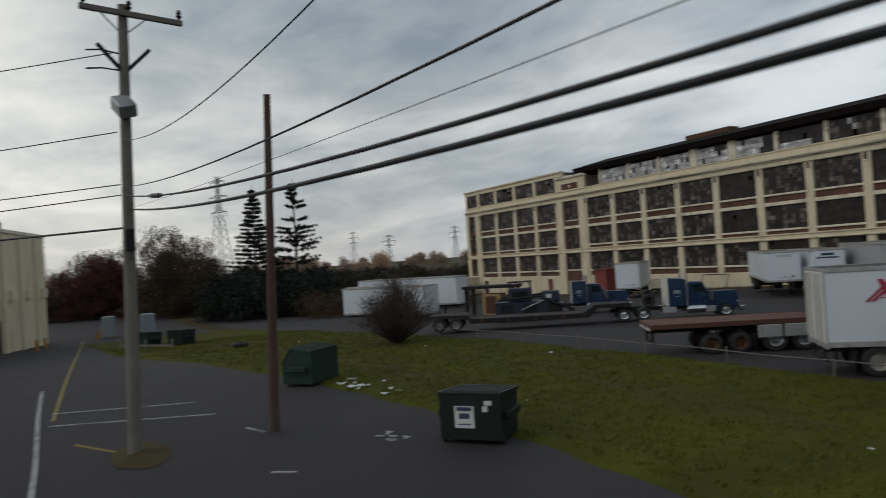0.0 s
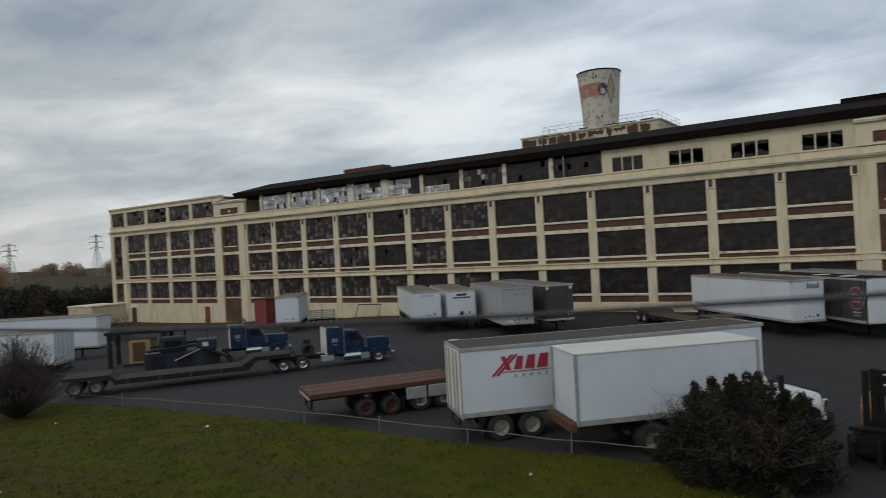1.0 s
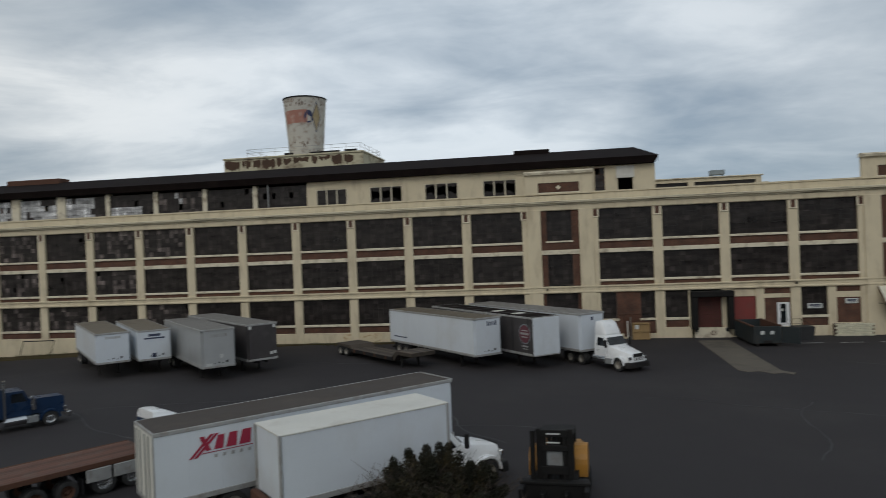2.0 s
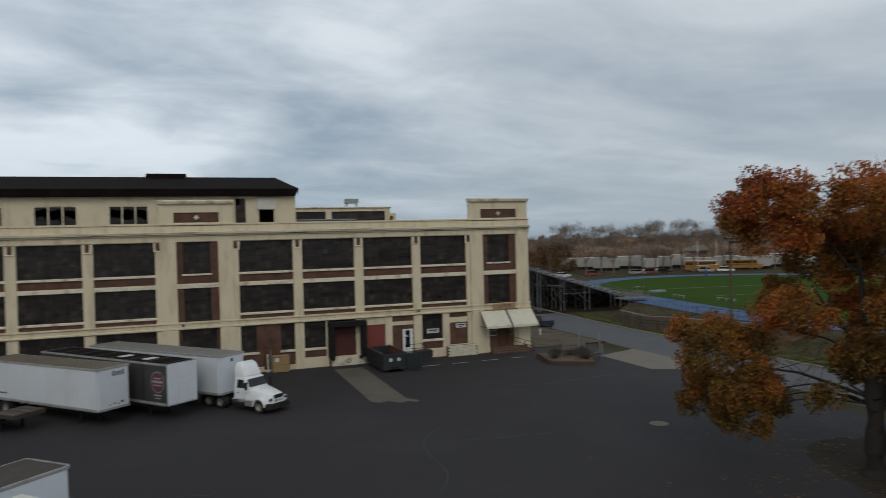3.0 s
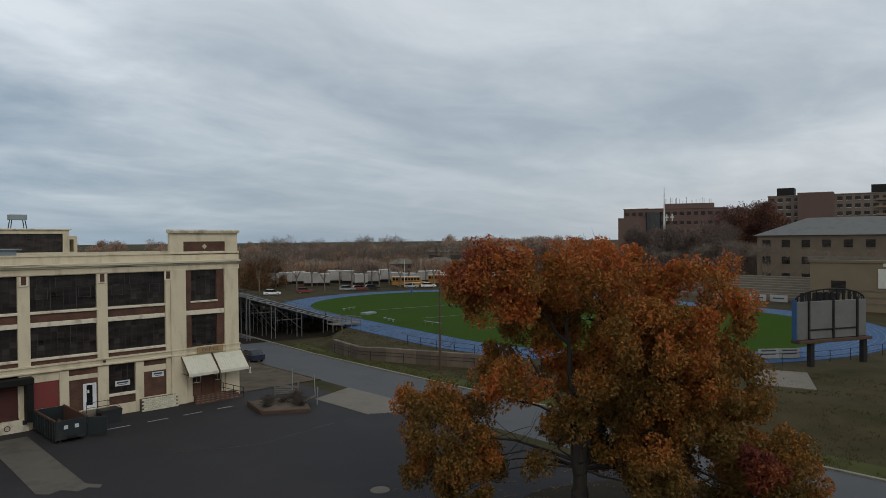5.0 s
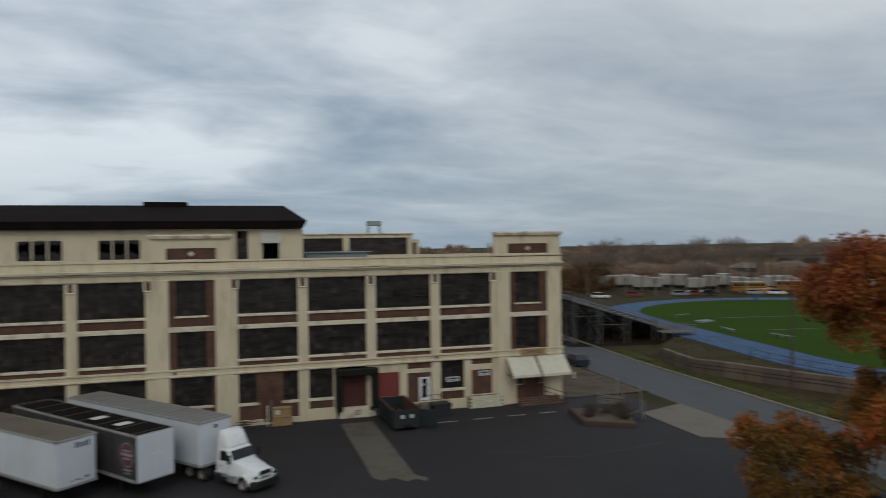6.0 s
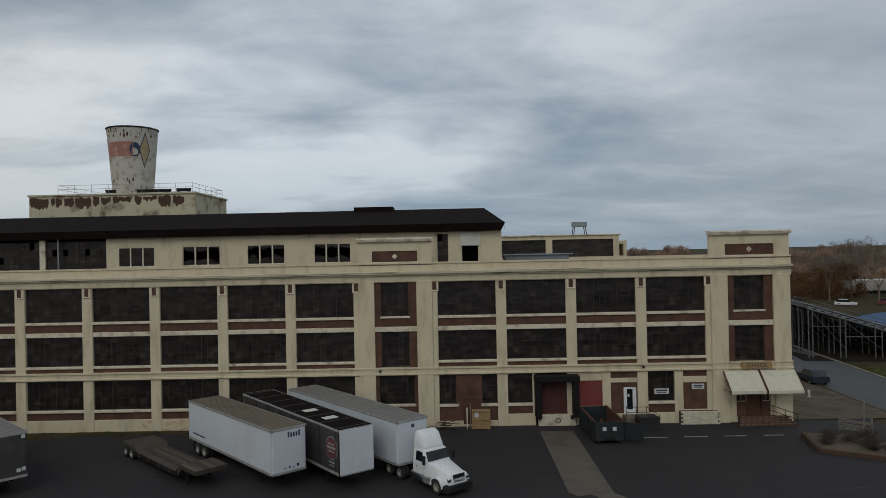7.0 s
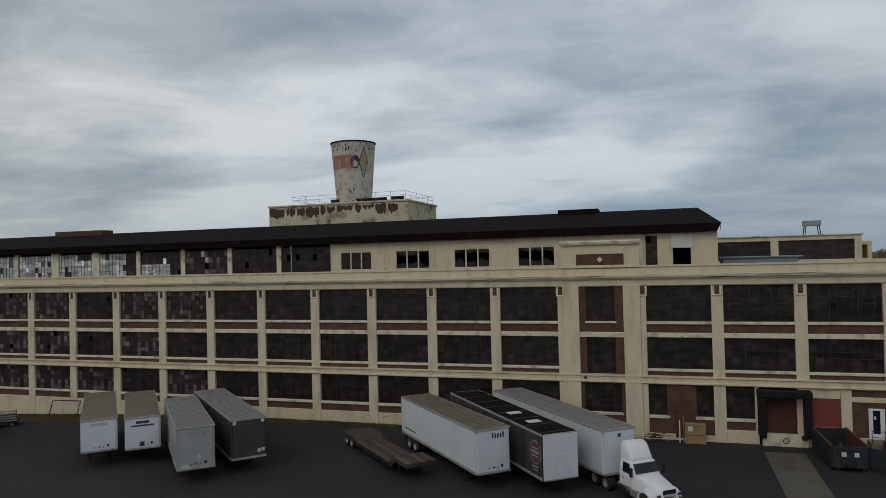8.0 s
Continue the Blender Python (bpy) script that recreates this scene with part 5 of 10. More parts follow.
for xa, xb in ((-3.1, -0.05), (0.05, 3.15)):
    g = Geo()
    g.add([(xa, -0.05, 4.55), (xb, -0.05, 4.55), (xb, -1.75, 3.05), (xa, -1.75, 3.05), (xa, -0.05, 4.50), (xb, -0.05, 4.50), (xb, -1.72, 3.0), (xa, -1.72, 3.0)], [(0, 3, 2, 1), (4, 5, 6, 7), (0, 1, 5, 4), (3, 7, 6, 2)])
    n = 12
    for k in range(n):
        x = xa + (xb - xa) * (k + 0.25) / n
        g.add([(x, -0.055, 4.565), (x + 0.07, -0.055, 4.565), (x + 0.07, -1.755, 3.065), (x, -1.755, 3.065), (x, -0.05, 4.545), (x + 0.07, -0.05, 4.545), (x + 0.07, -1.75, 3.045), (x, -1.75, 3.045)], [(0, 3, 2, 1), (0, 4, 7, 3), (1, 2, 6, 5), (3, 7, 6, 2)])
    g.box(xa, xb, -1.76, -1.72, 2.8, 3.06)
    c = part("canopy", g, M_awning, awn)
    for x in (xa, xb):
        part("edge", Geo().tube([(x, -0.05, 4.56), (x, -1.76, 3.06), (x, -1.76, 2.8)], 0.05, 6), M_rust, c, "brown edging")
        part("bracket", Geo().tube([(x, -1.7, 2.95), (x, -0.02, 2.95)], 0.025, 6), M_chassis, c)
sign = part("office_sign", Geo().cbox(-4.5, -1.8, -0.28, -0.19, 4.72, 5.32, 0.02), M_boxwood, factory, "wooden board lettered OFFICE")
fc = bpy.data.curves.new("lettering", "FONT")
fc.body, fc.size, fc.extrude, fc.align_x, fc.space_character = "OFFICE", 0.48, 0.008, "CENTER", 1.15
tmp = new("lettering", fc)
dg = bpy.context.evaluated_depsgraph_get()
me = bpy.data.meshes.new_from_object(tmp.evaluated_get(dg))
bpy.data.objects.remove(tmp)
me.materials.append(M_bar)
ob = part("lettering", me, M_bar, sign)
ob.matrix_local = pose(-3.15, -0.285, 4.86, 90)
for x, z in ((-36.2, 13.2), (-13, 13.3)):
    part("wall_lamp", Geo().cbox(x - 0.1, x + 0.1, -0.3, -0.08, 4.95, 5.12, 0.02), M_chassis, factory)
# old wall entrances of the west half
for xa, xb, z0, z1, m, lab in ((-147.6, -146.2, -2.3, 0.4, M_rust, "brown side door"), (-127.6, -126.3, -2.1, 0.6, M_red, "faded red side door")):
    d = part("door_surround", Geo().cbox(xa - 0.4, xb + 0.4, -0.06, 0.05, z0, z1 + 0.5, 0.03), M_trim, factory)
    part("door", Geo().cbox(xa, xb, -0.10, -0.05, z0, z1, 0.02), m, d, lab)
red_box = solid("red_container", Geo().cbox(-1.2, 1.2, -1.2, 1.2, 0, 3.5, 0.04).cbox(-1.35, 1.35, -1.35, 1.35, 3.5, 3.65, 0.03), M_red, "red steel lock-up container against the wall", "container", m=pose(-109.6, -3.4, land(-109.6, 0) - 0.02))
block = thing("west_annex", "low cream concrete annex at the west corner", "annex", pose(-150, -3, land(-150, 0)))
part("wall", Geo().cbox(-7, 0.5, -3.2, 2.95, -0.2, 3.2, 0.04), M_cream, block)
part("coping", Geo().cbox(-7.15, 0.65, -3.35, 2.98, 3.2, 3.4, 0.03), M_trim, block)

# ---- vehicles ----
def heading(dx, dy):
    return math.degrees(math.atan2(dy, dx))


WHEEL = {}


def wheel(parent, x, y, z, side, r=0.52, w=0.30, rim=None):
    """A tyre with its rim; side is +1 when the outer face looks to +y."""
    key = (r, w, rim)
    if key not in WHEEL:
        t = Geo().lathe([(r * 0.60, -w * 0.46), (r * 0.86, -w * 0.5), (r * 0.97, -w * 0.42), (r, -w * 0.28), (r, w * 0.28), (r * 0.97, w * 0.42), (r * 0.86, w * 0.5), (r * 0.60, w * 0.46)], 20)
        k = Geo().lathe([(0.0, 0.02), (r * 0.16, 0.03), (r * 0.18, -0.02), (r * 0.40, -0.04), (r * 0.50, 0.04), (r * 0.57, 0.05), (r * 0.62, w * 0.44), (r * 0.62, -w * 0.44), (0, -w * 0.44)], 18)
        for i in range(8):
            a = i * math.pi / 4
            k.cyl((r * 0.30 * math.cos(a), r * 0.30 * math.sin(a), -0.04), (r * 0.30 * math.cos(a), r * 0.30 * math.sin(a), 0.02), 0.022, n=6)
        WHEEL[key] = (t.mesh("tyre", M_tyre, True), k.mesh("rim", rim or M_rim, True))
    a, b = WHEEL[key]
    ob = part("wheel", a, None, parent)
    ob.matrix_local = pose(x, y, z, -90 * side, 0, 0)
    rimo = part("rim", b, None, ob)
    return ob


def bars(parent, rows, material):
    """Plain bars in place of lettering: (x0, x1, y0, y1, z0, z1)."""
    for r in rows:
        part("lettering", Geo().box(*r), material, parent)


def trailer(label, L, dx, dy, nose, skin, roof_mat, H=4.08, floor=1.12, ribs=0, legs=True, axles=(-0.16,), nose_mat=None, name="semi_trailer", group="parked semi-trailers", rail=None, tandem=True, wheels=True):
    """A box trailer: x forward, nose at 0."""
    w = 1.3
    ob = thing(name, label, "trailer", pose(*nose, 0, 0, heading(dx, dy)), group)
    c = 0.14
    body = Geo().prism([(-L, floor), (0, floor), (0, H - 0.06), (-L, H - 0.06)], -w + c, w - c)
    body.prism([(-L, floor), (-c, floor), (-c, H - 0.06), (-L, H - 0.06)], -w, -w + c).prism([(-L, floor), (-c, floor), (-c, H - 0.06), (-L, H - 0.06)], w - c, w)
    n = int(L / 1.2)
    for k in range(1, n):
        x = -L + k * L / n
        for s in (-1, 1):
            body.box(x - 0.025, x + 0.025, s * w - 0.008, s * w + 0.008, floor + 0.25, H - 0.2)
    b = part("body", body, skin, ob)
    rf = Geo().prism([(-L, H - 0.06), (-0.02, H - 0.06), (-0.10, H), (-L + 0.05, H)], -w + 0.02, w - 0.02)
    bows = []
    for k in range(ribs):
        x = -L + (k + 0.5) * L / ribs
        bows.append((x, H))
    roof_ob = part("roof", rf, roof_mat, ob)
    if bows:
        bow = Geo().box(-0.03, 0.03, -w + 0.05, w - 0.05, -0.005, 0.018).mesh("roof_bow", roof_mat)
        for x, z in bows:
            part("roof_bow", bow, None, roof_ob).matrix_local = pose(x, 0, z)
    rl = rail or M_rail
    for s in (-1, 1):
        part("top_rail", Geo().cbox(-L, -0.02, s * w - 0.03, s * w + 0.03, H - 0.14, H + 0.01, 0.015), rl, ob)
        part("bottom_rail", Geo().cbox(-L, -0.12, s * w - 0.03, s * w + 0.03, floor - 0.04, floor + 0.16, 0.015), rl, ob)
    part("nose_rail", Geo().cbox(-0.03, 0.03, -w + 0.04, w - 0.04, H - 0.14, H + 0.012, 0.015), rl, ob)
    part("nose_sill", Geo().cbox(-0.03, 0.04, -w + 0.04, w - 0.04, floor - 0.05, floor + 0.12, 0.015), rl, ob)
    # rear doors with lock rods
    for s in (-1, 1):
        d = part("door", Geo().cbox(-L - 0.05, -L + 0.005, min(0.02 * s, (w - 0.06) * s), max(0.02 * s, (w - 0.06) * s), floor + 0.08, H - 0.12, 0.015), nose_mat or skin, ob)
        for q in (0.35, 0.85):
            part("lock_rod", Geo().cyl((-L - 0.08, s * q, floor + 0.1), (-L - 0.08, s * q, H - 0.15), 0.02, n=6), M_galv, d)
    part("rear_frame", Geo().cbox(-L - 0.04, -L + 0.03, -w, -w + 0.07, floor - 0.1, H, 0.01).cbox(-L - 0.04, -L + 0.03, w - 0.07, w, floor - 0.1, H, 0.01).cbox(-L - 0.04, -L + 0.03, -w + 0.07, w - 0.07, floor - 0.1, floor + 0.07, 0.01).cbox(-L - 0.04, -L + 0.03, -w + 0.07, w - 0.07, H - 0.11, H, 0.01), rl, ob)
    g = Geo()
    for s in (-0.45, 0.45):
        g.box(-L + 0.1, -0.3, s - 0.06, s + 0.06, floor - 0.28, floor - 0.04)
    for k in range(int(L / 0.8)):
        x = -L + 0.3 + k * 0.8
        g.box(x - 0.04, x + 0.04, -w + 0.05, w - 0.05, floor - 0.14, floor - 0.04)
    part("underframe", g, M_chassis, ob)
    part("bumper", Geo().cbox(-L - 0.05, -L + 0.08, -1.1, 1.1, 0.5, 0.62, 0.02).box(-L - 0.02, -L + 0.05, -0.7, -0.6, 0.6, floor).box(-L - 0.02, -L + 0.05, 0.6, 0.7, 0.6, floor), M_chassis, ob)
    if wheels:
        for ax in ((-L + 1.5, -L + 2.75) if tandem else (-L + 1.3,)):
            part("axle", Geo().cyl((ax, -0.9, 0.45), (ax, 0.9, 0.45), 0.07, n=8).box(ax - 0.1, ax + 0.1, -0.55, -0.4, 0.52, floor).box(ax - 0.1, ax + 0.1, 0.4, 0.55, 0.52, floor), M_chassis, ob)
            for s in (-1, 1):
                wheel(ob, ax, s * 1.13, 0.52, s)
                wheel(ob, ax, s * 0.80, 0.52, s)
            for s in (-1, 1):
                if ax == -L + 1.5:
                    part("mud_flap", Geo().cbox(-L + 0.75, -L + 0.77, s * 0.95 - 0.3, s * 0.95 + 0.3, 0.25, floor - 0.05, 0.005), M_lid, ob)
    if legs:
        for s in (-0.75, 0.75):
            part("landing_leg", Geo().cbox(-2.75, -2.6, s - 0.07, s + 0.07, 0.05, floor - 0.04, 0.01).cbox(-2.85, -2.5, s - 0.15, s + 0.15, 0.0, 0.05, 0.01), M_chassis, ob)
    return ob, b


def nose_fittings(ob, H, floor, side=1):
    """Air and power couplings low on a trailer's nose."""
    g = Geo()
    for y, z, s in ((-0.35, 0.32, 0.035), (0.0, 0.36, 0.05), (0.3, 0.30, 0.035), (0.62, 0.40, 0.07)):
        g.cbox(0.0, 0.05, side * y - s, side * y + s, floor + z - s * 1.2, floor + z + s * 1.2, 0.01)
    part("coupling", g, M_chassis, ob, kind="stuff")


def unit(a, b):
    n = math.hypot(a, b)
    return a / n, b / n


# four trailers backed to the wall
t1, b1 = trailer("white box trailer backed toward the factory wall", 13.2, 0.694, -0.72, (-71.6, -18.0, 0), M_twhite, M_troof, H=3.75, floor=1.25)
nose_fittings(t1, 3.75, 1.25)
bars(b1, [(0.0, 0.012, -0.55 + 0.2 * k, -0.43 + 0.2 * k, 3.25, 3.45) for k in range(6)], M_rail)
t2, b2 = trailer("white box trailer with dark lettering bars on its nose", 12.4, 0.677, -0.736, (-68.75, -16.5, 0), M_twhite, M_troof, H=3.75, floor=1.25)
nose_fittings(t2, 3.75, 1.25)
bars(b2, [(0.0, 0.012, -0.5, 0.45, 3.22, 3.42), (0.0, 0.012, -0.85, 0.8, 3.0, 3.12), (0.0, 0.012, -0.25, 0.1, 1.45, 1.8)], M_bar)
t3, b3 = trailer("bare aluminium box trailer with ribbed sides", 12.6, 0.69, -0.724, (-61.3, -19.7, 0), M_tsilver, M_troofgrey, ribs=24)
nose_fittings(t3, 4.08, 1.12)
bars(b3, [(0.0, 0.012, -0.6 + 0.22 * k, -0.46 + 0.22 * k, 3.45, 3.7) for k in range(6)], M_rail)
part("patch", Geo().box(0.0, 0.012, 0.1, 0.35, 1.8, 2.1), M_decal, b3)
part("patch", Geo().box(0.0, 0.012, -1.0, -0.5, 1.25, 1.45), M_decal, b3)
t4, b4 = trailer("dark grey box trailer with a pale grey roof", 14.3, 0.743, -0.669, (-59.1, -16.5, 0), M_tdark, M_troofgrey, ribs=30)
for y, z in ((-1.05, 3.8), (1.05, 3.8), (0.75, 1.6), (1.05, 1.65)):
    part("patch", Geo().box(0.0, 0.012, y - 0.12, y + 0.12, z - 0.12, z + 0.12), M_decal, b4)
# three trailers further east
t5, b5 = trailer("white box trailer with a stained brown roof", 13.7, 0.678, -0.735, (-40.6, -15.7, 0), M_twhite, M_troof, ribs=36)
nose_fittings(t5, 4.08, 1.12)
bars(b5, [(0.0, 0.012, -0.1 + 0.2 * k, 0.02 + 0.2 * k, 3.42, 3.72 + (0.08 if k in (0, 4) else 0)) for k in range(5)], M_bar)
bars(b5, [(-12.9, -10.6, -1.312, -1.3, 1.62, 1.72)], M_bar)
t6, b6 = trailer("black curtain-sided trailer with a pale grey nose", 16.2, 0.625, -0.78, (-36.08, -15.95, 0), M_tdark, M_roof, ribs=0)
part("nose_panel", Geo().cbox(-0.01, 0.05, -1.27, 1.27, 1.15, 4.02, 0.02), M_twhite, t6, "pale grey nose panel")
g6 = part("nose_hatch", Geo().cbox(0.05, 0.07, -0.35, 0.45, 1.5, 2.75, 0.01), M_twhite, t6)
for k in range(8):
    part("roof_bow", Geo().cbox(-15.6 + k * 2.15, -15.55 + k * 2.15, -1.29, 1.29, 4.06, 4.11, 0.01), M_ventpaint, t6)
    part("strap_post", Geo().box(-15.6 + k * 2.15, -15.52 + k * 2.15, -1.33, -1.3, 1.3, 4.0), M_lid, t6)
for x in (-6.6, -3.6):
    part("skylight", Geo().cbox(x - 0.35, x + 0.35, -0.5, 0.5, 4.05, 4.12, 0.02), M_sheet, t6)
part("emblem", Geo().lathe([(0, 0), (0.78, 0), (0.78, 0.012), (0, 0.012)], 24), M_greyblue, t6, "round red and pale emblem").matrix_local = pose(-1.0, -1.305, 2.75, 90)
part("emblem_disc", Geo().lathe([(0, 0), (0.70, 0), (0.70, 0.012), (0, 0.012)], 24), M_emblem, t6).matrix_local = pose(-1.0, -1.318, 2.75, 90)
bars(t6, [(-1.55, -0.45, -1.345, -1.331, 2.70, 2.86), (-1.4, -0.6, -1.345, -1.331, 2.98, 3.06), (-1.4, -0.6, -1.345, -1.331, 2.48, 2.56), (-1.4, -0.6, -1.32, -1.3, 1.75, 1.85), (-1.3, -0.7, -1.32, -1.3, 1.55, 1.62)], M_rail)
t7, b7 = trailer("white box trailer coupled to a white tractor", 16.1, 0.642, -0.767, (-32.5, -13.9, 0), M_twhite, M_troofgrey, ribs=20, legs=False)
part("emblem", Geo().box(0.0, 0.012, -0.12, 0.12, 3.5, 3.75), M_bar, b7)
# smaller trailer by the wall, far west
t0, b0 = trailer("short white box trailer near the red container", 8.6, 0.62, -0.785, (-91.9, -16.2, land(-92, 0)), M_twhite, M_troof, H=3.95, tandem=False)
nose_fittings(t0, 3.95, 1.12)
# big rental trailer beside the fence
d = unit(0.69, 0.724)
rear_near = Vector((-49.0, -47.8))
nz = rear_near + Vector(d) * 13.2 + Vector((-d[1], d[0])) * 1.3
M_brownroof = mat("dark_brown_trailer_roof", (0.045, 0.034, 0.027), 0.8, var=0.25, scale=0.8, fine=10, dirt=(0.075, 0.058, 0.042), dirt_amt=0.5, dirt_scale=0.7)
tx, bx = trailer("white box trailer with a crimson logo on its side", 13.2, *d, (nz.x, nz.y, 0), M_twhite, M_brownroof, H=3.68, floor=1.06, ribs=0, nose_mat=M_sheet)
# the logo: slanted strokes, blocks and a thin underline, no letters
def logo(name, pts, material=None, y0=-1.325, y1=-1.312):
    return part(name, Geo().prism(pts, y0, y1), material or M_logo, bx)


for x in (-12.02, -11.84):
    logo("logo_stroke", [(x, 2.52), (x + 0.12, 2.52), (x + 0.94, 3.30), (x + 0.80, 3.30)])
logo("logo_stroke", [(-11.40, 2.72), (-11.20, 2.72), (-11.44, 3.26), (-11.62, 3.26)], y0=-1.331, y1=-1.326)
for x, w, h in ((-11.10, 0.34, 0.50), (-10.66, 0.40, 0.52), (-10.16, 0.44, 0.54)):
    logo("logo_block", [(x, 2.72), (x + w, 2.72), (x + w + 0.06, 2.72 + h), (x + 0.16, 2.72 + h)])
logo("logo_line", [(-11.55, 2.63), (-9.62, 2.63), (-9.61, 2.655), (-11.53, 2.655)])
for k in range(5):
    logo("logo_block", [(-11.1 + k * 0.32, 2.42), (-10.99 + k * 0.32, 2.42), (-10.98 + k * 0.32, 2.54), (-11.09 + k * 0.32, 2.54)], M_rail)


def tractor(label, at, dx, dy, paint, ax1, ax2, sleeper=0.0, fairing=0.0, fair_back=0.0, long_nose=False, name="truck_tractor", cab_h=2.75, body=None, stacks=False, size=1.0):
    """A bonneted truck: x forward, front axle over the origin."""
    ob = thing(name, label, "truck", pose(*at, 0, 0, heading(dx, dy)) @ Matrix.Scale(size, 4), "trucks in the yard")
    hz = 1.95 if long_nose else 1.66
    nosex = 1.05 if long_nose else 0.95
    g = Geo()
    if long_nose:
        g.prism([(nosex, 0.75), (nosex + 0.02, hz - 0.12), (nosex - 0.1, hz), (-1.2, hz + 0.06), (-1.2, 0.95), (-0.6, 0.95), (-0.6, 0.75)], -0.62, 0.62)
    else:
        g.loft([(1.02, 0.55, 0.50, 0.78, 1.14, 0.12), (0.92, 0.80, 0.68, 0.64, 1.36, 0.20), (0.45, 0.88, 0.78, 0.64, 1.52, 0.24), (-0.3, 0.90, 0.86, 0.70, 1.68, 0.22), (-1.18, 1.0, 0.96, 0.85, 1.84, 0.18)])
    part("bonnet", g, paint, ob, smooth=not long_nose)
    for s in (-1, 1):
        arch = [(0.78 * math.cos(a) * 0.88, 0.52 + 0.66 * math.sin(a)) for a in np.linspace(0, math.pi, 9)]
        inner = [(0.58 * math.cos(a), 0.52 + 0.56 * math.sin(a)) for a in np.linspace(math.pi, 0, 9)]
        part("wing", Geo().prism(arch + inner, min(s * 0.72, s * 1.22), max(s * 0.72, s * 1.22)), paint, ob)
        part("headlight", Geo().cbox(nosex - 0.12, nosex + 0.06, s * 0.78 - 0.14, s * 0.78 + 0.14, 0.95, 1.2, 0.04), M_chrome, ob, "headlight")
        wheel(ob, 0.0, s * 1.05, 0.52, s, rim=M_chrome if paint is M_blue else None)
    part("grille", Geo().cbox(nosex, nosex + 0.07, -0.5, 0.5, 0.85, hz - 0.25, 0.03), M_chassis if not long_nose else M_chrome, ob, "dark grille" if not long_nose else "chrome grille")
    part("bumper", Geo().cbox(nosex + 0.02, nosex + 0.32, -1.2, 1.2, 0.42, 0.82, 0.06) if long_nose else Geo().loft([(nosex + 0.22, 0.95, 0.90, 0.36, 0.72, 0.08), (nosex + 0.12, 1.14, 1.10, 0.34, 0.76, 0.08), (nosex - 0.25, 1.20, 1.16, 0.36, 0.76, 0.08)]), M_chrome if long_nose else M_chassis, ob, "front bumper", smooth=not long_nose)
    c1 = -2.75
    ws = 2.0 if long_nose else 1.80
    if long_nose:
        cab = Geo().prism([(-1.2, 0.95), (-1.2, ws), (-1.6, cab_h), (c1, cab_h + 0.03), (c1, 0.95)], -1.0, 1.0)
    else:
        cab = Geo().loft([(-1.15, 1.02, 0.98, 0.85, 1.86, 0.10), (-1.56, 1.06, 0.95, 0.78, cab_h - 0.02, 0.14), (-1.9, 1.08, 0.96, 0.78, cab_h + 0.06, 0.16), (c1, 1.08, 0.96, 0.78, cab_h + 0.08, 0.16)])
    cabo = part("cab", cab, paint, ob, smooth=not long_nose)
    if not long_nose:
        hi = cab_h - 0.13
        xh = -1.15 - 0.41 * (hi - 1.86) / (cab_h - 1.88) + 0.025
        part("windscreen", Geo().add([(-1.135, -0.92, 1.90), (-1.135, 0.92, 1.90), (xh, 0.88, hi), (xh, -0.88, hi), (-1.20, -0.92, 1.90), (-1.20, 0.92, 1.90), (xh - 0.06, 0.88, hi), (xh - 0.06, -0.88, hi)], [(0, 1, 2, 3), (7, 6, 5, 4), (0, 4, 5, 1), (1, 5, 6, 2), (2, 6, 7, 3), (3, 7, 4, 0)]), M_screen, cabo, "dark windscreen")
        part("wiper", Geo().tube([(-1.12, -0.5, 1.90), (-1.17, -0.05, 2.12)], 0.012, 4), M_chassis, cabo)
    else:
        part("windscreen", Geo().add([(-1.185, -0.9, ws + 0.02), (-1.185, 0.9, ws + 0.02), (-1.53, 0.88, cab_h - 0.10), (-1.53, -0.88, cab_h - 0.10), (-1.26, -0.9, ws + 0.02), (-1.26, 0.9, ws + 0.02), (-1.60, 0.88, cab_h - 0.10), (-1.60, -0.88, cab_h - 0.10)], [(0, 1, 2, 3), (7, 6, 5, 4), (0, 4, 5, 1), (1, 5, 6, 2), (2, 6, 7, 3), (3, 7, 4, 0)]), M_screen, cabo, "dark windscreen")
    for s in (-1, 1):
        yo = 1.02 if long_nose else 1.092
        part("door", Geo().cbox(-2.45, -1.4, min(s * 1.0, s * yo), max(s * 1.0, s * yo), 1.0, ws - (0.05 if long_nose else 0.22), 0.005), paint, cabo)
        part("door_handle", Geo().cbox(-2.38, -2.22, min(s * yo, s * (yo + 0.03)), max(s * yo, s * (yo + 0.03)), 1.42, 1.47, 0.008), M_chassis, cabo)
        if long_nose:
            part("side_window", Geo().prism([(-2.4, ws), (-1.42, ws), (-1.68, cab_h - 0.15), (-2.4, cab_h - 0.15)], min(s * 1.0, s * 1.012), max(s * 1.0, s * 1.012)), M_screen, cabo)
        else:
            za, zb = 1.80, cab_h - 0.16
            side = lambda z: s * (1.085 - 0.115 * (z - 1.62) / (cab_h - 1.70))
            outer = [(x, side(z), z) for x, z in ((-2.45, za), (-1.50, za), (-1.78, zb), (-2.45, zb))]
            inner = [(x, y - s * 0.04, z) for x, y, z in outer]
            part("side_window", Geo().add(outer + inner, [(0, 1, 2, 3), (7, 6, 5, 4), (0, 4, 5, 1), (1, 5, 6, 2), (2, 6, 7, 3), (3, 7, 4, 0)]), M_screen, cabo)
            part("side_skirt", Geo().cbox(-2.7, -1.3, min(s * 0.85, s * 1.06), max(s * 0.85, s * 1.06), 0.62, 0.80, 0.03), paint, cabo)
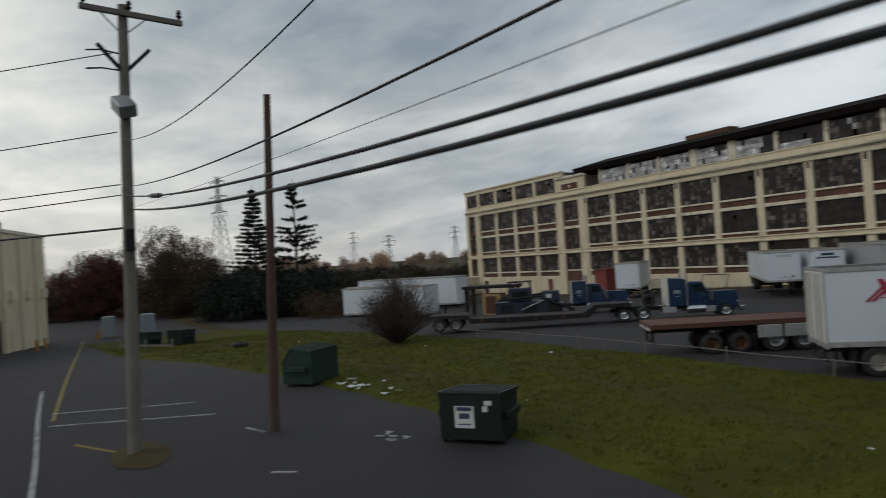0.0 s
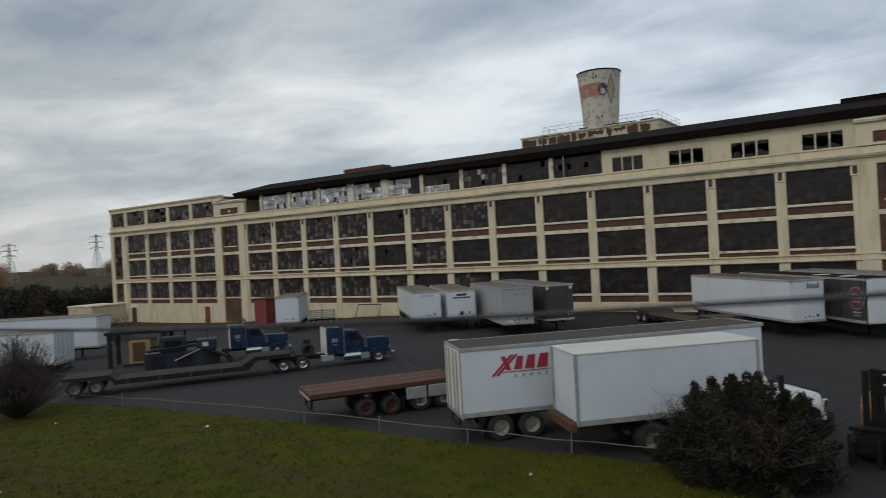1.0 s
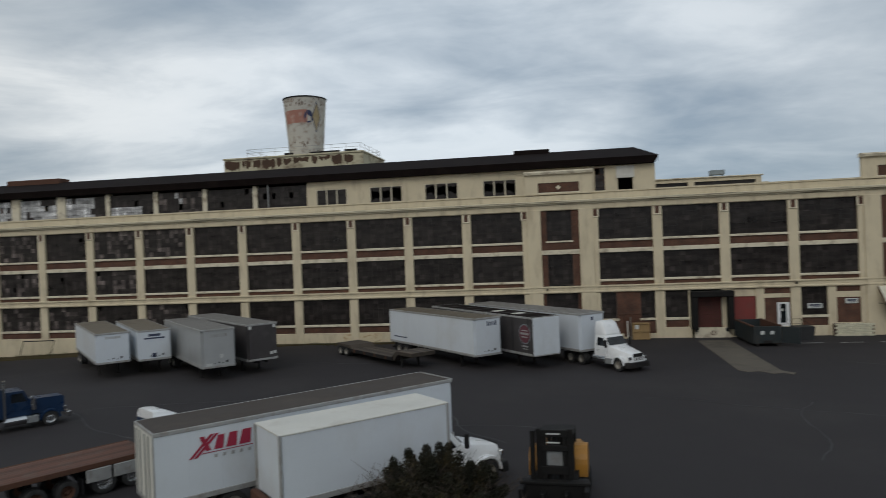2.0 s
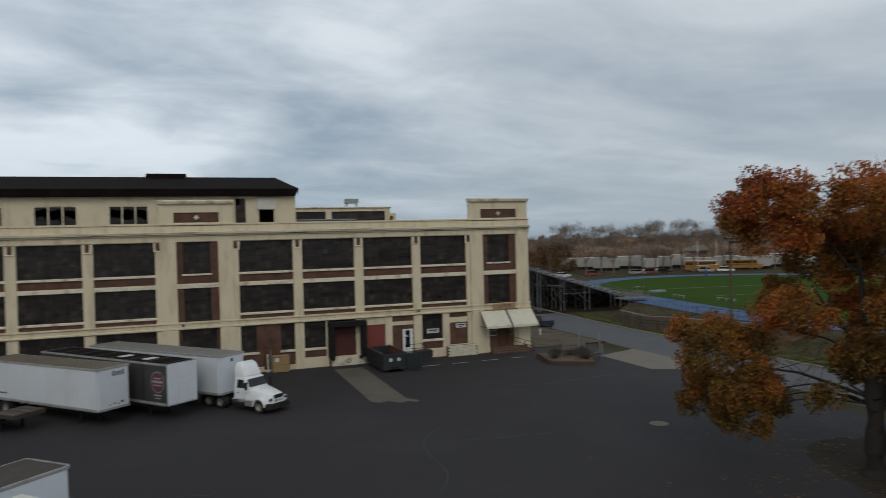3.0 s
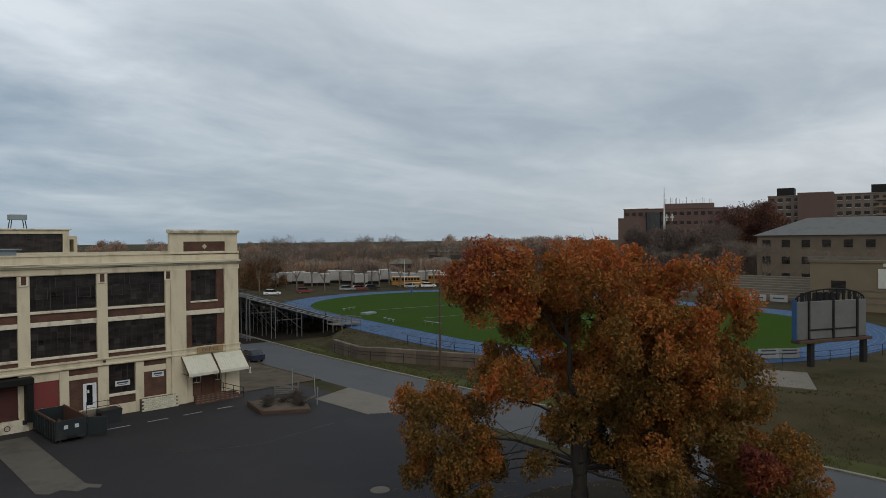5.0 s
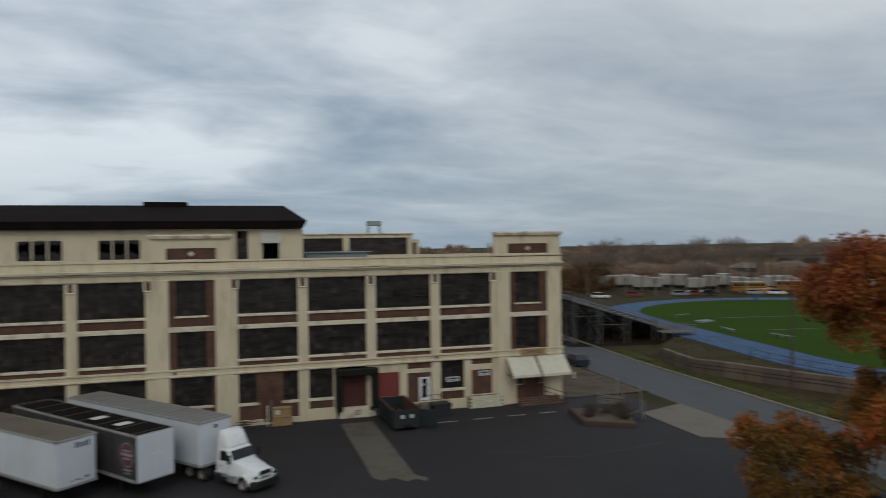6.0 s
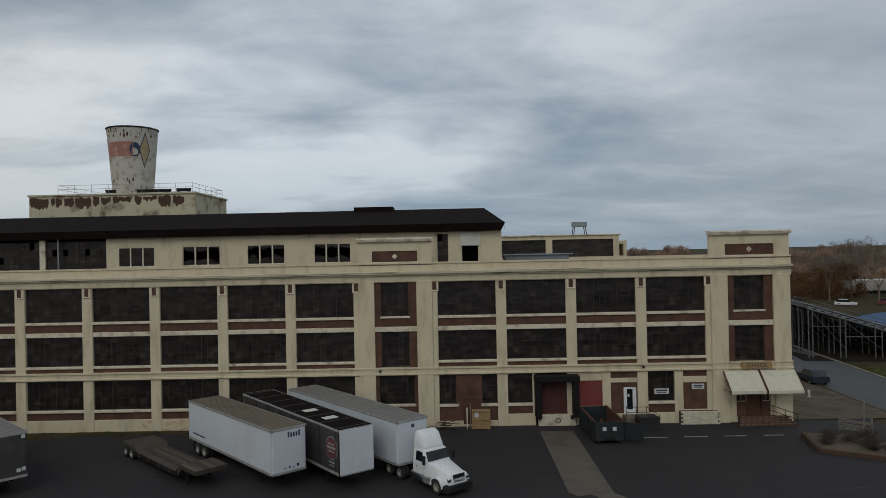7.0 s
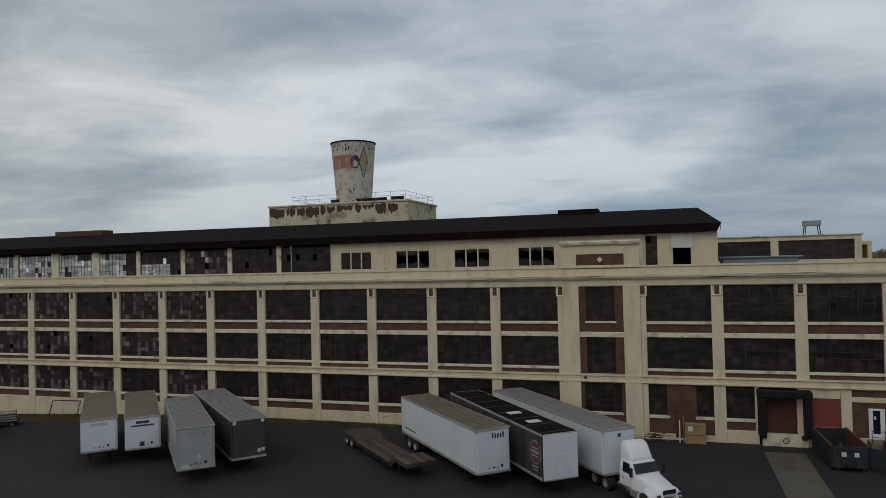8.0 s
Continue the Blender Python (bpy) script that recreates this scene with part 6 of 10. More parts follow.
        part("mirror", Geo().cbox(-1.25, -1.1, s * 1.3 - 0.1, s * 1.3 + 0.1, 1.75, 2.35, 0.03).tube([(-1.3, s * 1.0, 2.2), (-1.2, s * 1.28, 2.2)], 0.02, 5), M_chrome if long_nose else M_chassis, cabo)
        part("fuel_tank", Geo().cyl((-2.9, s * 0.92, 0.72), (-1.5, s * 0.92, 0.72), 0.32, n=16), M_chrome if not body else M_chassis, ob, smooth=True)
        part("cab_step", Geo().cbox(-1.5, -0.75, min(s * 0.7, s * 1.15), max(s * 0.7, s * 1.15), 0.45, 0.9, 0.02), M_galv, ob)
    tail = ax2 - 0.9
    if sleeper:
        sl = Geo().prism([(c1 - 0.03, 1.0), (c1 - 0.03, cab_h + 0.15), (c1 - 0.35, cab_h + 0.35), (c1 - sleeper, cab_h + 0.38), (c1 - sleeper, 1.0)], -1.12, 1.12)
        slo = part("sleeper", sl, paint, ob)
        for s in (-1, 1):
            bars(slo, [(c1 - sleeper * 0.72, c1 - sleeper * 0.4, min(s * 1.12, s * 1.13), max(s * 1.12, s * 1.13), 1.95, 2.25), (c1 - sleeper * 0.65, c1 - sleeper * 0.45, min(s * 1.12, s * 1.13), max(s * 1.12, s * 1.13), 1.72, 1.8)], M_greyblue)
        part("sleeper_back", Geo().cbox(c1 - sleeper - 0.07, c1 - sleeper - 0.002, -1.15, 1.15, 1.0, cab_h + 0.42, 0.04), M_sheet, ob, "pale rear fairing panel")
    if fairing:
        part("roof_fairing", Geo().loft([(-1.66, 0.78, 0.72, cab_h, cab_h + 0.14, 0.04), (-1.84, 0.86, 0.76, cab_h, cab_h + 0.48 * fairing, 0.10), (-2.14, 0.90, 0.80, cab_h, cab_h + 0.86 * fairing, 0.14), (-2.5 - fair_back, 0.92, 0.82, cab_h, cab_h + fairing, 0.16), (-2.78 - fair_back, 0.92, 0.82, cab_h, cab_h + 0.97 * fairing, 0.16)]), M_cab, ob, "white roof fairing", smooth=True)
    if stacks:
        for s in (-1, 1):
            part("exhaust_pipe", Geo().cyl((c1 - 0.1, s * 1.2, 0.9), (c1 - 0.1, s * 1.2, cab_h + 0.9), 0.08, n=10), M_chrome, ob)
            part("air_cleaner", Geo().cyl((-1.0, s * 0.85, 1.3), (-1.0, s * 0.85, 2.0), 0.18, n=12), M_chrome, ob)
    g = Geo()
    for s in (-0.42, 0.42):
        g.cbox(tail, nosex, s - 0.05, s + 0.05, 0.72, 0.95, 0.01)
    for x in np.linspace(tail, -1, 6):
        g.box(x - 0.05, x + 0.05, -0.42, 0.42, 0.75, 0.9)
    part("frame", g, M_chassis, ob)
    for ax in ((ax1, ax2) if ax1 != ax2 else (ax1,)):
        part("axle", Geo().cyl((ax, -0.9, 0.52), (ax, 0.9, 0.52), 0.08, n=8).cbox(ax - 0.2, ax + 0.2, -0.2, 0.2, 0.35, 0.72, 0.05), M_chassis, ob)
        for s in (-1, 1):
            wheel(ob, ax, s * 1.10, 0.52, s, rim=M_chrome if paint is M_blue else None)
            wheel(ob, ax, s * 0.78, 0.52, s, rim=M_chrome if paint is M_blue else None)
    if not body:
        part("fifth_wheel", Geo().cyl(((ax1 + ax2) / 2, 0, 0.98), ((ax1 + ax2) / 2, 0, 1.08), 0.45, n=16).box((ax1 + ax2) / 2 - 0.3, (ax1 + ax2) / 2 + 0.3, -0.4, 0.4, 0.94, 0.99), M_chassis, ob)
        for s in (-1, 1):
            part("mud_flap", Geo().cbox(tail + 0.02, tail + 0.05, s * 0.95 - 0.3, s * 0.95 + 0.3, 0.2, 0.85, 0.005), M_lid, ob)
    return ob


tractor("white day-cab tractor with roof fairing", (-30.0, -16.5, 0), 0.633, -0.775, M_cab, -4.25, -5.6, fairing=1.15, cab_h=2.6, size=0.95)
truck_a = tractor("blue long-nosed sleeper tractor with chrome", (-66.15, -32.3, 0), 0.58, 0.81, M_blue, -6.2, -7.7, sleeper=1.5, long_nose=True, stacks=True, size=0.84)
tractor("blue long-nosed sleeper tractor parked behind another", (-77.6, -31.0, land(-77, 0)), 0.60, 0.80, M_blue, -6.2, -7.7, sleeper=1.5, long_nose=True, stacks=True, size=0.84)
fb_cab = tractor("blue flatbed tractor with white roof deflector", (-52.15, -38.75, 0), 0.56, 0.83, M_blue, -3.9, -5.1, fairing=0.42, cab_h=2.5)
d = unit(0.715, 0.70)
near_rear = Vector((-44.25, -47.9))
nose2 = near_rear + Vector(d) * 6.95 + Vector((-d[1], d[0])) * 1.18
box_truck = tractor("white bonneted box truck", (nose2.x + d[0] * 1.9, nose2.y + d[1] * 1.9, 0), *d, M_cab, -6.2, -6.2, body=True, cab_h=2.35, name="box_truck")
bt = Geo().prism([(-8.85, 1.30), (-1.95, 1.30), (-1.95, 3.63), (-8.85, 3.63)], -1.18, 1.18)
btb = part("box_body", bt, M_twhite, box_truck)
part("box_roof", Geo().cbox(-8.9, -1.9, -1.2, 1.2, 3.63, 3.70, 0.02), M_sheet, box_truck, "stained pale box roof")
for x in (-8.88, -1.97):
    for s in (-1, 1):
        part("corner_post", Geo().cbox(x - 0.05, x + 0.05, s * 1.18 - 0.05, s * 1.18 + 0.05, 1.2, 3.69, 0.015), M_rail, box_truck)
for s in (-1, 1):
    part("bottom_rail", Geo().cbox(-8.85, -1.95, s * 1.18 - 0.03, s * 1.18 + 0.03, 1.2, 1.40, 0.01), M_rail, box_truck)
part("rear_bumper", Geo().cbox(-9.15, -8.9, -1.2, 1.2, 1.0, 1.32, 0.03), M_rust, box_truck, "rusty rear step bumper")

# winch frame and locker behind the sleeper of the first blue tractor
part("winch_rack", Geo().cbox(-6.0, -5.5, -0.9, 0.1, 1.1, 2.35, 0.03).cbox(-5.95, -5.55, 0.25, 0.9, 1.1, 1.9, 0.03), M_chassis, truck_a, "black steel locker")
part("spare_tyre", Geo().lathe([(0.28, -0.12), (0.45, -0.15), (0.52, -0.08), (0.52, 0.08), (0.45, 0.15), (0.28, 0.12), (0.28, -0.12)], 18), M_tyre, truck_a).matrix_local = pose(-5.75, -1.05, 1.55, 90, 0, 0)
for s in (-1, 1):
    part("step_box", Geo().cbox(-4.7, -3.7, min(s * 0.6, s * 1.1), max(s * 0.6, s * 1.1), 0.5, 0.98, 0.03), M_rail, truck_a, "pale alloy step box")
    part("rear_guard", Geo().prism([(0.66 * math.cos(a) - 7.7, 0.52 + 0.66 * math.sin(a)) for a in np.linspace(0.2, math.pi - 0.2, 8)] + [(0.62 * math.cos(a) - 7.7, 0.52 + 0.62 * math.sin(a)) for a in np.linspace(math.pi - 0.2, 0.2, 8)], min(s * 0.65, s * 1.25), max(s * 0.65, s * 1.25)), M_chassis, truck_a)

# flatbed trailer with red-brown planks
d = unit(0.56, 0.83)
fl = thing("flatbed_trailer", "flatbed trailer with red-brown plank deck", "trailer", pose(-53.9, -41.3, 0, 0, 0, heading(*d)), "parked semi-trailers")
L = 7.2
for k in range(10):
    part("deck_plank", Geo().cbox(-L, 0, -1.26 + k * 0.252, -1.012 + k * 0.252, 1.32, 1.38, 0.008), M_deck, fl)
for s in (-1, 1):
    part("side_rail", Geo().cbox(-L, 0, s * 1.3 - 0.04, s * 1.3 + 0.04, 1.18, 1.40, 0.015), M_rust, fl)
    for a, b in ((-2.75, -1.75), (-1.65, -0.2)):
        part("tool_box", Geo().cbox(a, b, min(s * 1.27, s * 1.36), max(s * 1.27, s * 1.36), 0.62, 1.17, 0.03), M_rail, fl, "pale grey steel tool box")
part("rear_rail", Geo().cbox(-L - 0.05, -L, -1.3, 1.3, 1.1, 1.38, 0.01), M_rust, fl)
g = Geo()
for s in (-0.45, 0.45):
    g.box(-L, 0.6, s - 0.06, s + 0.06, 0.95, 1.25)
part("underframe", g, M_chassis, fl)
for k in range(8):
    part("hazard_bar", Geo().box(-L - 0.06, -L - 0.05, -1.2 + k * 0.3, -1.05 + k * 0.3, 1.12, 1.24), M_decal, fl)
part("bumper", Geo().cbox(-L + 0.1, -L + 0.2, -1.1, 1.1, 0.5, 0.62, 0.02).box(-L + 0.1, -L + 0.2, -0.7, -0.6, 0.6, 1.2).box(-L + 0.1, -L + 0.2, 0.6, 0.7, 0.6, 1.2), M_chassis, fl)
for ax in (-L + 2.55, -L + 3.75):
    part("axle", Geo().cyl((ax, -0.9, 0.52), (ax, 0.9, 0.52), 0.07, n=8).box(ax - 0.1, ax + 0.1, -0.5, -0.4, 0.5, 1.0).box(ax - 0.1, ax + 0.1, 0.4, 0.5, 0.5, 1.0), M_chassis, fl)
    for s in (-1, 1):
        wheel(fl, ax, s * 1.1, 0.45, s, r=0.45, rim=M_rust)
        wheel(fl, ax, s * 0.78, 0.45, s, r=0.45, rim=M_rust)


def lowboy(label, at, dx, dy, L, deck_mat, neck=True, zg=0.0):
    """A low-loader: x forward, gooseneck at 0, wheels at the tail."""
    ob = thing("lowboy_trailer", label, "trailer", pose(*at, 0, 0, heading(dx, dy)), "parked semi-trailers")
    for k in range(8):
        part("deck_plank", Geo().cbox(-L + 2.9, -2.7, -1.2 + k * 0.3, -0.935 + k * 0.3, 0.72, 0.78, 0.008), deck_mat, ob)
    for s in (-1, 1):
        part("side_beam", Geo().cbox(-L + 2.8, -2.6, s * 1.22 - 0.05, s * 1.22 + 0.05, 0.5, 0.8, 0.012), M_chassis, ob)
        for x in np.arange(-L + 3.6, -3.0, 1.8):
            part("stake_pocket", Geo().cbox(x - 0.07, x + 0.07, min(s * 1.27, s * 1.33), max(s * 1.27, s * 1.33), 0.52, 0.82, 0.01), M_rust, ob)
    for x in np.arange(-L + 3, -2.6, 0.9):
        part("cross_member", Geo().box(x - 0.05, x + 0.05, -1.17, 1.17, 0.52, 0.7), M_chassis, ob)
    part("gooseneck", Geo().prism([(-2.9, 0.5), (-2.5, 0.5), (-1.9, 1.05), (0.2, 1.05), (0.2, 1.3), (-2.1, 1.3), (-2.9, 0.8)], -1.15, 1.15), M_chassis if neck else deck_mat, ob)
    if not neck:
        for k in range(6):
            part("deck_plank", Geo().cbox(-2.05, 0.2, -1.15 + k * 0.385, -0.78 + k * 0.385, 1.3, 1.36, 0.01), deck_mat, ob)
        for s in (-0.8, 0.8):
            part("landing_leg", Geo().cbox(-1.9, -1.7, s - 0.08, s + 0.08, 0, 1.05, 0.02), M_chassis, ob)
    part("tail_deck", Geo().prism([(-L, 0.95), (-L, 1.1), (-L + 2.6, 1.1), (-L + 2.95, 0.8), (-L + 2.9, 0.5), (-L + 2.6, 0.8)], -1.2, 1.2), deck_mat, ob)
    for ax in (-L + 0.7, -L + 1.85):
        part("axle", Geo().cyl((ax, -0.9, 0.45), (ax, 0.9, 0.45), 0.07, n=8).box(ax - 0.1, ax + 0.1, -0.5, -0.3, 0.45, 0.97).box(ax - 0.1, ax + 0.1, 0.3, 0.5, 0.45, 0.97), M_chassis, ob)
        for s in (-1, 1):
            wheel(ob, ax, s * 1.08, 0.46, s, r=0.46)
            wheel(ob, ax, s * 0.76, 0.46, s, r=0.46)
    return ob


lowboy("empty low-loader with grey worn planks", (-46.1, -15.1, 0), 0.715, -0.70, 12.6, M_greydeck, neck=False)
lowboy("grey low-loader coupled behind a blue tractor", (-69.75, -37.4, land(-70, 0)), 0.58, 0.81, 13.2, M_darkdeck)

# ---- yard and car park things ----
ro = thing("rolloff_dumpster", "blackish green roll-off dumpster with rusty inside", "dumpster", pose(-17.5, -3.4, 0, 0, 0, -88), "")
L, W, H = 5.6, 2.3, 1.75
part("floor", Geo().cbox(-L / 2, L / 2, -W / 2, W / 2, 0.22, 0.32, 0.02), M_rust, ro)
for s in (-1, 1):
    part("side", Geo().cbox(-L / 2, L / 2, s * W / 2 - 0.04, s * W / 2 + 0.04, 0.25, H, 0.02), M_rolloff, ro)
    part("liner", Geo().box(-L / 2 + 0.05, L / 2 - 0.05, s * (W / 2 - 0.055) - 0.01, s * (W / 2 - 0.055) + 0.01, 0.33, H - 0.02), M_rust, ro)
    part("top_rail", Geo().cbox(-L / 2, L / 2, s * W / 2 - 0.08, s * W / 2 + 0.08, H - 0.06, H + 0.08, 0.02), M_rust, ro)
    for k in range(9):
        x = -L / 2 + 0.3 + k * 0.62
        part("rib", Geo().cbox(x - 0.05, x + 0.05, min(s * (W / 2 + 0.04), s * (W / 2 + 0.14)), max(s * (W / 2 + 0.04), s * (W / 2 + 0.14)), 0.25, H - 0.06, 0.015), M_rolloff, ro)
for x in (-L / 2, L / 2):
    part("end", Geo().cbox(x - 0.05, x + 0.05, -W / 2 + 0.04, W / 2 - 0.04, 0.25, H, 0.02), M_rolloff, ro)
for y in (-0.55, 0.25):
    part("notice", Geo().box(L / 2 + 0.05, L / 2 + 0.06, y, y + 0.3, 1.05, 1.35), M_decal, ro)
part("hook_bar", Geo().cbox(L / 2 + 0.05, L / 2 + 0.2, -0.35, 0.35, 0.3, 0.55, 0.03), M_chassis, ro)
for s in (-0.8, 0.8):
    part("skid", Geo().cbox(-L / 2, L / 2, s - 0.08, s + 0.08, 0.0, 0.22, 0.02), M_chassis, ro)
part("open_gate", Geo().cbox(-0.05, 0.05, 0.0, 1.5, 0.3, 1.7, 0.02), M_rolloff, ro).matrix_local = pose(2.7, W / 2 + 0.1, 0, 0, 0, -40)
rub = Geo()
for k in range(60):
    x, y = rng.uniform(-2.4, 2.4), rng.uniform(-0.95, 0.95)
    rub.cbox(-0.25, 0.25, -0.12, 0.12, -0.06, 0.06, 0.02, pose(x, y, 0.42 + rng.uniform(0, 0.25), rng.uniform(-30, 30), rng.uniform(-30, 30), rng.uniform(0, 180)))
part("scrap", rub, M_rust, ro, kind="stuff")

bin_ = thing("black_bin", "black plastic waste bin by the side steps", "bin", pose(-13.3, -2.2, 0, 0, 0, 6))
part("body", Geo().prism([(-0.75, 0), (0.75, 0), (0.9, 1.05), (-0.9, 1.05)], -0.55, 0.55), M_lid, bin_)
part("lid", Geo().prism([(-0.95, 1.05), (0.95, 1.05), (0.8, 1.22), (-0.8, 1.22)], -0.6, 0.6), M_lid, bin_)
crate = thing("wooden_crate", "plywood crate with batten frame against the wall", "crate", pose(-27.4, -0.7, 0))
part("panel", Geo().box(-0.78, 0.78, -0.38, 0.38, 0.12, 1.6), M_boxwood, crate)
for x in (-0.75, 0.0, 0.75):
    part("batten", Geo().cbox(x - 0.06, x + 0.06, -0.44, -0.38, 0.05, 1.66, 0.01), M_boxwood, crate)
for z in (0.12, 0.85, 1.58):
    part("batten", Geo().cbox(-0.81, 0.81, -0.47, -0.44, z - 0.06, z + 0.06, 0.01), M_boxwood, crate)
for x in (-0.6, 0.6):
    part("skid", Geo().cbox(x - 0.06, x + 0.06, -0.4, 0.4, 0, 0.12, 0.01), M_boxwood, crate)
part("notice", Geo().box(-0.55, -0.2, -0.40, -0.385, 1.05, 1.45), M_decal, crate)
for k, (x, h) in enumerate(((-28.6, 1.8), (-28.3, 2.2))):
    solid("leaning_post", Geo().cbox(-0.05, 0.05, -0.05, 0.05, 0, h, 0.01), M_wood if k else M_sheet, "loose timber post leaning on the wall", "post", m=pose(x, -0.75, 0, -14, 0, 0))
pallets = Geo()
for k in range(14):
    pallets.cbox(-0.5, 0.5, -0.05, 0.05, 0, 0.05, 0.01, pose(-30.4 + rng.uniform(-0.7, 0.9), -0.9 + rng.uniform(-0.4, 0.4), 0.03 + 0.05 * k, 0, 0, rng.uniform(-40, 40)))
solid("scrap_timber_heap", pallets, M_greydeck, "small heap of broken grey timber", "scrap", kind="stuff")
cart = thing("slatted_cart", "pale slatted metal frame cart near the wall", "cart", pose(-96.6, -5.8, land(-96.6, 0), 0, 0, 40))
for z in (0.6, 0.85, 1.1, 1.35, 1.6):
    part("slat", Geo().cbox(-1.6, 1.6, -1.0, -0.95, z, z + 0.13, 0.01), M_rail, cart)
for x in (-1.5, 0, 1.5):
    part("upright", Geo().cbox(x - 0.05, x + 0.05, -0.95, -0.88, 0.35, 1.8, 0.01), M_chassis, cart)
part("bed", Geo().cbox(-1.6, 1.6, -0.95, 1.0, 0.45, 0.6, 0.02), M_chassis, cart)
for x in (-1.1, 1.1):
    for s in (-1, 1):
        wheel(cart, x, s * 0.85, 0.32, s, r=0.32, w=0.2)
barrier = thing("pipe_barrier", "dark bent pipe frame at the foot of the wall", "barrier", pose(-93.0, -1.0, land(-93, 0)))
part("pipe", Geo().tube([(-2.4, 0, 0), (-1.9, 0.1, 1.7), (2.0, 0.1, 1.75), (1.5, 0, 0)], 0.06, 8), M_chassis, barrier)

for k, (xa, xb) in enumerate(((-14.25, -12.35), (-10.95, -9.1), (-7.7, -5.95), (-4.45, -2.9))):
    solid("bay_line", Geo().cbox(xa, xb, -4.65 + 0.05 * k, -4.5 + 0.05 * k, -0.02, 0.018, 0.003), M_white, "worn white painted parking line", "marking", kind="structure")
solid("manhole_cover", Geo().lathe([(0, 0.03), (0.45, 0.03), (0.52, 0.015), (0.6, 0.02), (0.62, 0.0)], 24), M_concrete, "pale round manhole cover in the asphalt", "manhole", m=pose(-6.7, -31.8, 0.0))

# broken brick planter by the road
pl = thing("brick_planter", "low broken brick planter with dead plants", "planter", pose(0, 0, 0))
cor = [(-1.6, -5.0), (-2.6, -9.4), (1.0, -11.6), (3.6, -6.2)]
for i in range(4):
    (xa, ya), (xb, yb) = cor[i], cor[(i + 1) % 4]
    n = math.hypot(xb - xa, yb - ya)
    part("wall", Geo().cbox(0, n, -0.15, 0.15, -0.05, (0.42, 0.34, 0.25, 0.3)[i], 0.05), M_bare, pl).matrix_local = pose(xa, ya, 0, 0, 0, heading(xb - xa, yb - ya))
g = Geo()
g.add([(x, y, 0.32) for x, y in cor] + [(0.2, -8.0, 0.6)], [(0, 1, 4), (1, 2, 4), (2, 3, 4), (3, 0, 4)])
part("soil", g, M_dirt, pl)
# broken timber fence panel standing behind the planter
fp = thing("fence_panel", "broken weathered timber fence panel behind a brick planter", "fence", pose(2.2, -3.4, 0.0, 0, 0, -38))
for x in (0.0, 2.3):
    part("post", Geo().cbox(x - 0.07, x + 0.07, -0.07, 0.07, -0.1, 1.35 if x else 1.2, 0.015), M_wood, fp)
for k in range(5):
    s = part("rail", Geo().cbox(-0.1, 2.4, -0.02, 0.02, 0, 0.13, 0.006), M_wood, fp)
    s.matrix_local = pose(0, -0.092, 0.18 + 0.2 * k, 0, (0, 2, 3, 1, 4)[k], 0)


def twigs(n, height, spread, r0=0.02, seed=3, up=0.6):
    """A leafless bush: thin forking stems from one foot."""
    q = random.Random(seed)
    g = Geo()
    for _ in range(n):
        a, tilt = q.uniform(0, 2 * math.pi), q.uniform(0.05, 1) * spread
        h = height * q.uniform(0.6, 1.0) * (1 - 0.35 * (tilt / spread) ** 2)
        p0 = Vector((q.uniform(-0.15, 0.15), q.uniform(-0.15, 0.15), 0))
        p1 = Vector((math.cos(a) * tilt * 0.5, math.sin(a) * tilt * 0.5, h * 0.5))
        p2 = Vector((math.cos(a) * tilt, math.sin(a) * tilt, h))
        g.tube([p0, p1, p2], [r0, r0 * 0.6, r0 * 0.2], 3)
        for _ in range(4):
            s = q.uniform(0.35, 0.95)
            b = p1.lerp(p2, (s - 0.35) / 0.6)
            e = b + Vector((q.uniform(-1, 1), q.uniform(-1, 1), q.uniform(0.1, 1))) * height * 0.16
            g.tube([b, e], [r0 * 0.4, r0 * 0.12], 3)
    return g


M_twig = mat("bare_twigs", (0.060, 0.045, 0.035), 0.95, var=0.3, scale=3, fine=20)
M_trunk = mat("dark_bark", (0.024, 0.019, 0.015), 0.95, var=0.35, scale=3, fine=16, bump=0.6)
for x, y, s in ((-1.0, -7.6, 1.0), (1.0, -9.5, 0.9), (1.6, -7.4, 0.8), (-0.3, -6.4, 0.9), (0.3, -8.4, 1.1), (-1.6, -8.6, 0.8), (0.9, -10.4, 0.8), (2.4, -6.9, 1.0), (1.9, -8.6, 0.9)):
    part("dead_plant", twigs(110, 0.85 * s, 1.1 * s, 0.018, int(x * 10)), M_twig, pl).matrix_local = pose(x, y, 0.35)
seat = thing("broken_pallet", "broken timber pallet leaning in the planter", "pallet", pose(2.3, -8.8, 0.25, 60, 0, 30))
for k in range(5):
    part("slat", Geo().cbox(-0.6, 0.6, -0.04, 0.05, 0.22 * k, 0.22 * k + 0.12, 0.01), M_wood, seat)
for k in range(3):
    part("runner", Geo().cbox(-0.55 + k * 0.5, -0.47 + k * 0.5, 0.05, 0.13, -0.02, 1.02, 0.01), M_wood, seat)
for x, y, lean, h in ((3.0, -9.8, 2, 1.7), (5.0, -6.4, -2, 2.2), (4.7, -2.5, 1, 2.3)):
    solid("iron_post", Geo().cyl((0, 0, -0.1), (0, 0, h), 0.05, n=8), M_galv, "rusty steel post of a vanished fence", "post", group="fence posts", m=pose(x, y, 0, lean, lean, 0))
solid("loose_rail", Geo().tube([(0, 0, 0), (1.2, 0.8, 0.5), (2.2, 1.4, 0.9)], 0.04, 6), M_rust, "bent steel rail lying on the kerb", "rail", m=pose(2.6, -5.6, 0.1))

